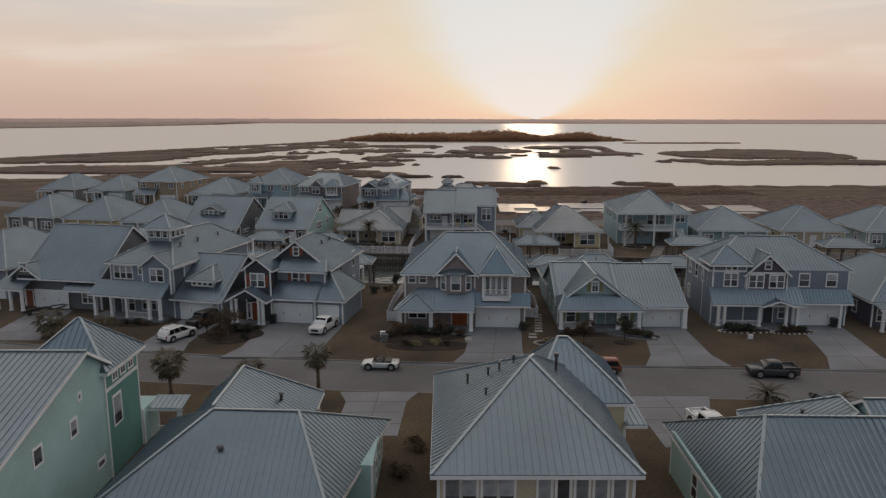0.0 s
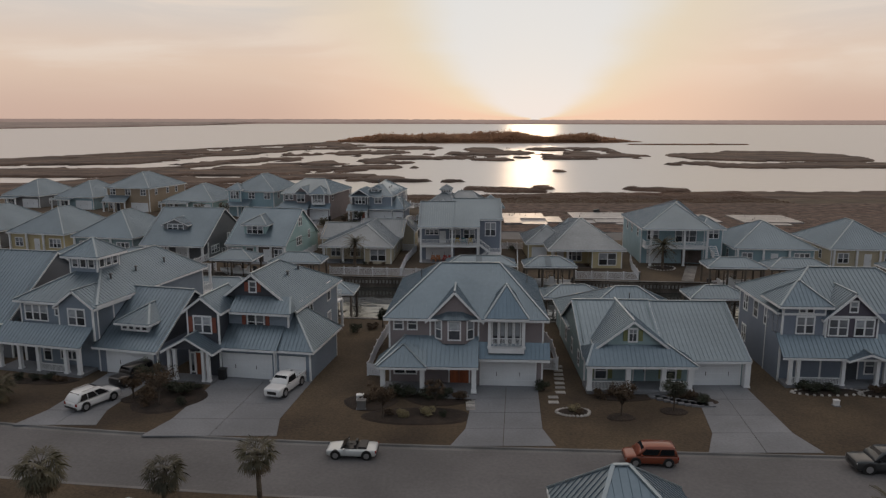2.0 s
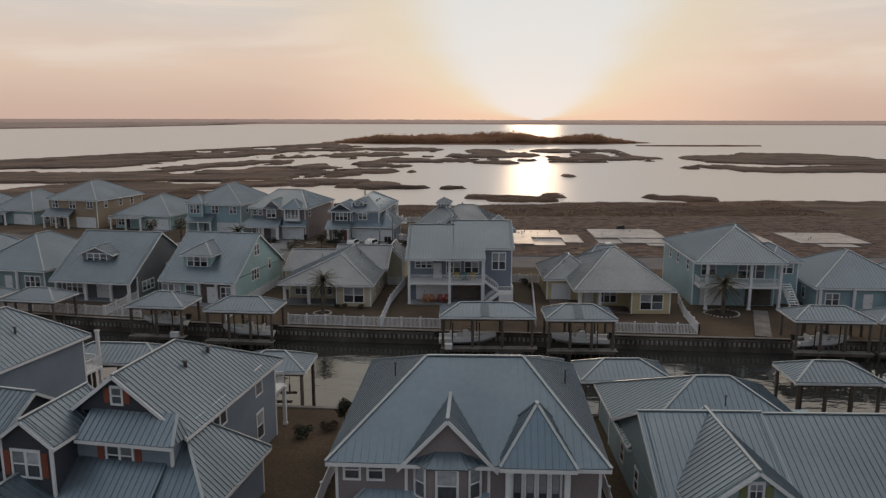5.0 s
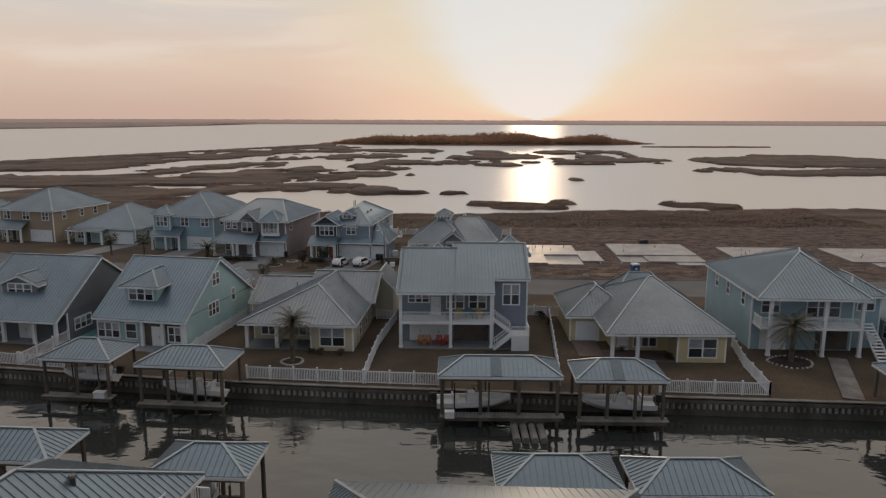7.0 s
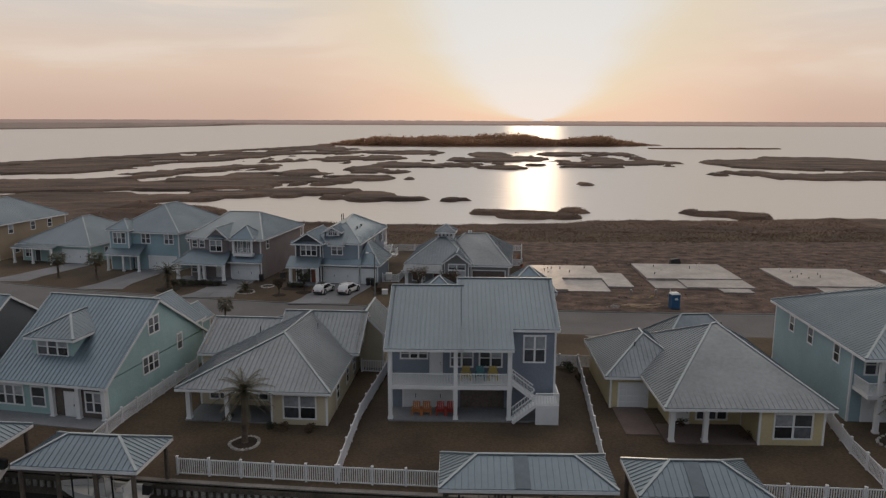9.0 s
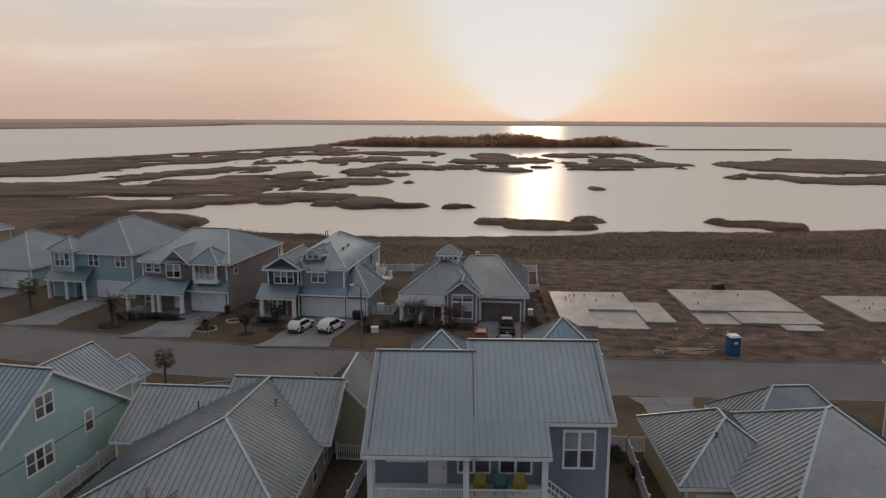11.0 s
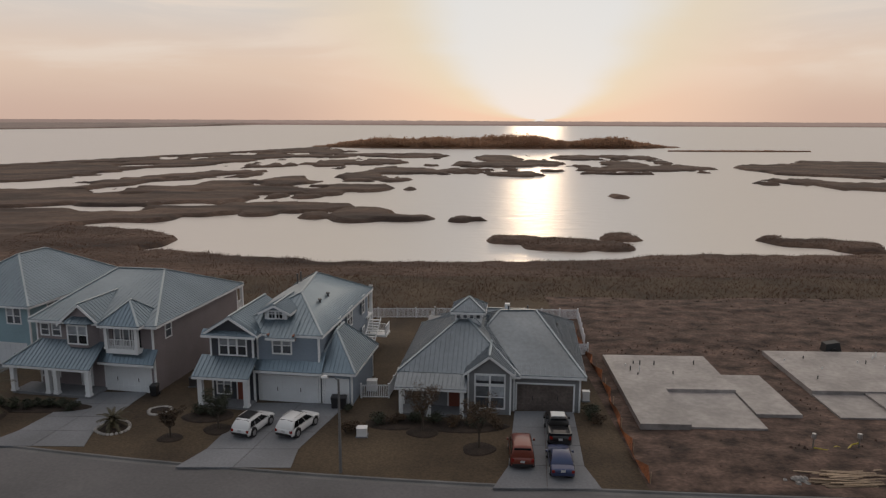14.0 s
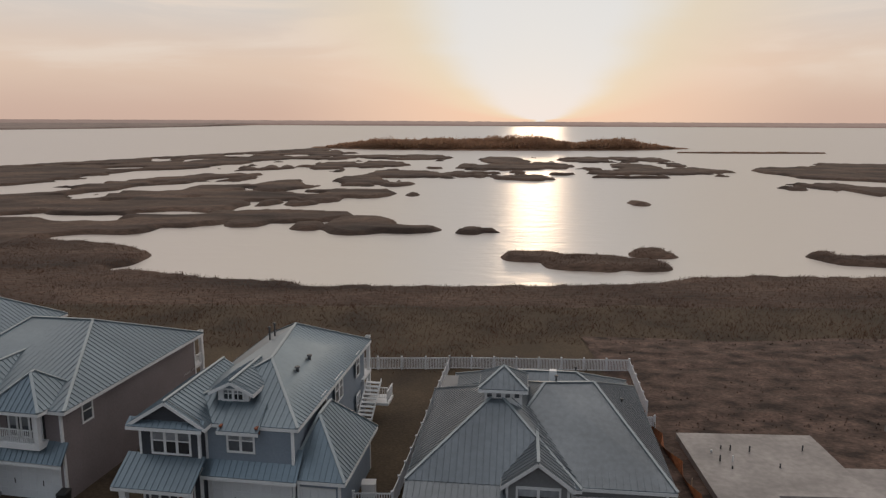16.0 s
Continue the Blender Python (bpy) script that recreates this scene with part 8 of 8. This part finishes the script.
part("roof", Build().loft([[(-0.6, -0.6, 2.05), (0.6, -0.6, 2.05), (0.6, 0.6, 2.05), (-0.6, 0.6, 2.05)], [(-0.45, -0.5, 2.25), (0.45, -0.5, 2.25), (0.45, 0.5, 2.25), (-0.45, 0.5, 2.25)]]), GEL, t)
part("vent_pipe", Build().tube([(-0.45, 0.45, 2.0), (-0.45, 0.45, 2.6)], [0.05, 0.05], 6), GEL, t)

PINE = material("raw lumber", (0.30, 0.22, 0.15), rough=0.8, var=0.2, scale=2, fine=8, bump=0.1, rand=0.3)
t = thing("lumber_pile", pose(27.2, 176.4, LOT, 0, 0, -1), "loose pile of raw form boards beside the road", "lumber")
r = random.Random(3)
for i in range(26):
    l, y = r.uniform(2.2, 4.6), r.uniform(-1.1, 1.1)
    b = Build().box(-l / 2, l / 2, -0.09, 0.09, 0, 0.05)
    part("board", b, PINE, t, at=pose(r.uniform(-1.3, 1.3), y, 0.03 + 0.34 * (1 - abs(y) / 1.4) * r.random(), r.uniform(-6, 6), r.uniform(-3, 3), r.uniform(-9, 9)))
t = thing("rubble_heap", pose(23.6, 176.2, LOT), "heap of grey rubble at the kerb", "rubble")
for i in range(16):
    a, q = r.random() * 6.28, r.random() * 0.9
    s = r.uniform(0.12, 0.32)
    part("rubble", Build().tube([(0, 0, -s * 0.6), (s * 0.2, 0, 0), (0, 0, s * 0.6)], [s * 0.6, s, s * 0.5], 6), STONE, t, at=pose(q * math.cos(a), q * math.sin(a) * 0.7, 0.15 * (1 - q), r.uniform(0, 90), 0, r.uniform(0, 360)))
YEL = material("yellow hose", (0.42, 0.33, 0.04), rough=0.5, var=0.1, bump=0.05)
t = thing("hydrant_stub", pose(29.2, 181.2, LOT), "yellow hose and two pale standpipes on the dirt lot", "standpipe")
for X in (-1.9, 1.6):
    part("standpipe", Build().tube([(X, 0, 0), (X, 0, 0.9), (X, 0, 0.9), (X, 0, 1.25)], [0.07, 0.07, 0.2, 0.16], 8), RIM, t)
part("hose", Build().tube([(-1.9, 0, 0.1), (-1.0, -0.5, 0.1), (0, 0.2, 0.12), (0.4, -0.5, 0.1), (1.1, 0.1, 0.3), (1.6, 0, 0.5)], [0.07] * 6, 6), YEL, t)
t = thing("generator", pose(40.8, 204.2, LOT), "dark wheeled machine standing at the slab edge", "machine")
part("body", Build().loft([[(-0.9, -0.6, 0.2), (0.9, -0.6, 0.2), (0.9, 0.6, 0.2), (-0.9, 0.6, 0.2)], [(-0.8, -0.5, 1.1), (0.6, -0.5, 1.3), (0.6, 0.5, 1.3), (-0.8, 0.5, 1.1)]]), BLACK, t)
for s in (-1, 1):
    part("tyre", Build().tube([(0, s * 0.62, 0.35), (0, s * 0.8, 0.35)], [0.35, 0.35], 12), RUBBER, t)

# orange silt fence that sags along the edge of the lot
SILT = material("orange silt fabric", (0.26, 0.085, 0.03), rough=0.8, var=0.25, scale=2, fine=6, bump=0.3)
t = thing("silt_fence", pose(0, 0, LOT), "sagging orange silt fence with wooden stakes", "fence")
b = Build()
prev = None
for i in range(25):
    u = i / 24
    x, y = 13.2 - 0.2 * math.sin(u * 9) + 1.2 * u, 175.6 + 36 * u
    lean = 0.35 * math.sin(i * 1.9)
    q = [(x, y, 0.0), (x + lean, y, 0.55 + 0.15 * math.sin(i * 2.3))]
    if prev:
        b.add([prev[0], q[0], q[1], prev[1]], [(0, 1, 2, 3)])
    prev = q
    if i % 3 == 0:
        part("stake", Build().box(x + 0.05, x + 0.1, y - 0.02, y + 0.02, 0, 0.95), PINE, t)
part("fabric", b, SILT, t)

# ---- street furniture and garden things ----
t = thing("street_lamp", pose(-8.4, 177.0, LOT), "grey street lamp pole with a small arm", "street lamp")
part("pole", Build().tube([(0, 0, 0), (0, 0, 3), (0, 0, 7.0)], [0.12, 0.10, 0.07], 8), KERB, t)
a = part("arm", Build().tube([(0, 0, 6.9), (-0.35, -0.1, 7.25), (-0.8, -0.2, 7.3)], [0.04, 0.035, 0.03], 6), STEEL, t)
part("lamp_head", Build().loft([[(-0.7, -0.33, 7.22), (-1.2, -0.4, 7.22), (-1.2, -0.1, 7.22), (-0.7, -0.05, 7.22)], [(-0.75, -0.28, 7.36), (-1.1, -0.33, 7.34), (-1.1, -0.15, 7.34), (-0.75, -0.1, 7.36)]]), GEL, a)


def bin_(x, y, rot=0):
    t = thing("wheeled_bin", pose(x, y, LOT + 0.04, 0, 0, rot), "black wheeled refuse bin beside the garage", "bin", "refuse bins")
    part("tub", Build().loft([[(-0.25, -0.3, 0.05), (0.25, -0.3, 0.05), (0.25, 0.3, 0.05), (-0.25, 0.3, 0.05)], [(-0.32, -0.38, 1.0), (0.32, -0.38, 1.0), (0.32, 0.38, 1.0), (-0.32, 0.38, 1.0)]]), BLACK, t)
    part("lid", Build().loft([[(-0.34, -0.42, 1.0), (0.34, -0.42, 1.0), (0.34, 0.42, 1.0), (-0.34, 0.42, 1.0)], [(-0.28, -0.36, 1.08), (0.28, -0.36, 1.08), (0.28, 0.36, 1.1), (-0.28, 0.36, 1.1)]]), BLACK, t)
    for s in (-1, 1):
        part("wheel", Build().tube([(s * 0.28, 0.36, 0.12), (s * 0.34, 0.36, 0.12)], [0.12, 0.12], 10), RUBBER, t)


bin_(-9.9, 188.4)
bin_(-10.6, 188.5)
bin_(47.0, 82.2)
bin_(-27.4, 191.0)


def box_unit(x, y, label, w=0.45, h=0.95, mat=None, category="utility box"):
    t = thing("utility_box", pose(x, y, LOT), label, category, "utility boxes")
    part("cabinet", Build().box(-w, w, -w * 0.8, w * 0.8, 0.08, h), mat or GEL, t)
    part("base", Build().box(-w - 0.08, w + 0.08, -w * 0.8 - 0.08, w * 0.8 + 0.08, 0, 0.08), CONCRETE, t)
    part("lid", Build().box(-w - 0.03, w + 0.03, -w * 0.8 - 0.03, w * 0.8 + 0.03, h, h + 0.05), mat or GEL, t)


box_unit(-6.6, 76.8, "pale utility box in the mulch bed", 0.36, 0.75, KERB)
box_unit(-6.9, 78.4, "small pale utility box among shrubs", 0.3, 0.6)
box_unit(-7.8, 192.6, "white air conditioner behind the fence", 0.45, 1.0)
box_unit(-24.6, 193.5, "dark air conditioner beside the wall", 0.45, 0.9, STEEL)
box_unit(11.6, 190.4, "white utility box beside the garage", 0.3, 0.9)
box_unit(-7.6, 183.0, "pale utility box by the kerb", 0.4, 0.7)
box_unit(35.0, 77.5, "small pale utility pedestal on the lawn", 0.22, 0.5)

CHAIR_O = material("orange plastic", (0.40, 0.15, 0.05), rough=0.5, var=0.06, bump=0.02)
CHAIR_R = material("red plastic", (0.36, 0.04, 0.03), rough=0.5, var=0.06, bump=0.02)
CHAIR_Y = material("yellow plastic", (0.42, 0.30, 0.05), rough=0.5, var=0.06, bump=0.02)
CHAIR_T = material("turquoise plastic", (0.05, 0.20, 0.22), rough=0.5, var=0.06, bump=0.02)


def lawn_chair(x, y, z, rot, mat, colour):
    t = thing("lawn_chair", pose(x, y, z, 0, 0, rot), colour + " slatted plastic garden chair", "chair", "garden chairs")
    for i in range(4):
        part("back_slat", Build().prism([(-0.32 + i * 0.17, 0.15, 0.35), (-0.18 + i * 0.17, 0.15, 0.35), (-0.16 + i * 0.16, 0.45, 1.0), (-0.30 + i * 0.16, 0.45, 1.0)], (0, 0.03, 0)), mat, t)
        part("seat_slat", Build().box(-0.3, 0.3, -0.4 + i * 0.14, -0.28 + i * 0.14, 0.36, 0.39), mat, t)
    for s in (-1, 1):
        part("armrest", Build().box(s * 0.36 - 0.07, s * 0.36 + 0.07, -0.45, 0.3, 0.56, 0.59), mat, t)
        part("leg", Build().box(s * 0.36 - 0.05, s * 0.36 + 0.05, -0.42, -0.36, 0, 0.56).box(s * 0.36 - 0.05, s * 0.36 + 0.05, 0.2, 0.26, 0, 0.56), mat, t)


for i, (m, c) in enumerate(((CHAIR_O, "orange"), (CHAIR_O, "orange"), (CHAIR_R, "red"), (CHAIR_R, "red"))):
    lawn_chair(-1.3 + i * 0.85 + (0.35 if i > 1 else 0), 140.7, LOT + 0.12, 0, m, c)
for x, m, c in ((2.9, CHAIR_Y, "yellow"), (4.1, CHAIR_T, "turquoise"), (5.2, CHAIR_Y, "yellow")):
    lawn_chair(x, 141.2, LOT + 3.1, 0, m, c)

# swimming pool beside the mint house
POOL = material("pool water", (0.10, 0.26, 0.30), rough=0.08, var=0.1, bump=0.05)
t = thing("swimming_pool", pose(-40.2, 145.2, LOT, 0, 0, -7), "small turquoise garden pool with a pale deck", "pool")
part("water", Build().box(-1.3, 1.3, -3.0, 3.0, 0, 0.06), POOL, t)
part("coping", Build().box(-1.7, -1.3, -3.4, 3.4, 0, 0.10).box(1.3, 1.7, -3.4, 3.4, 0, 0.10).box(-1.3, 1.3, -3.4, -3.0, 0, 0.10).box(-1.3, 1.3, 3.0, 3.4, 0, 0.10), CONCRETE, t)
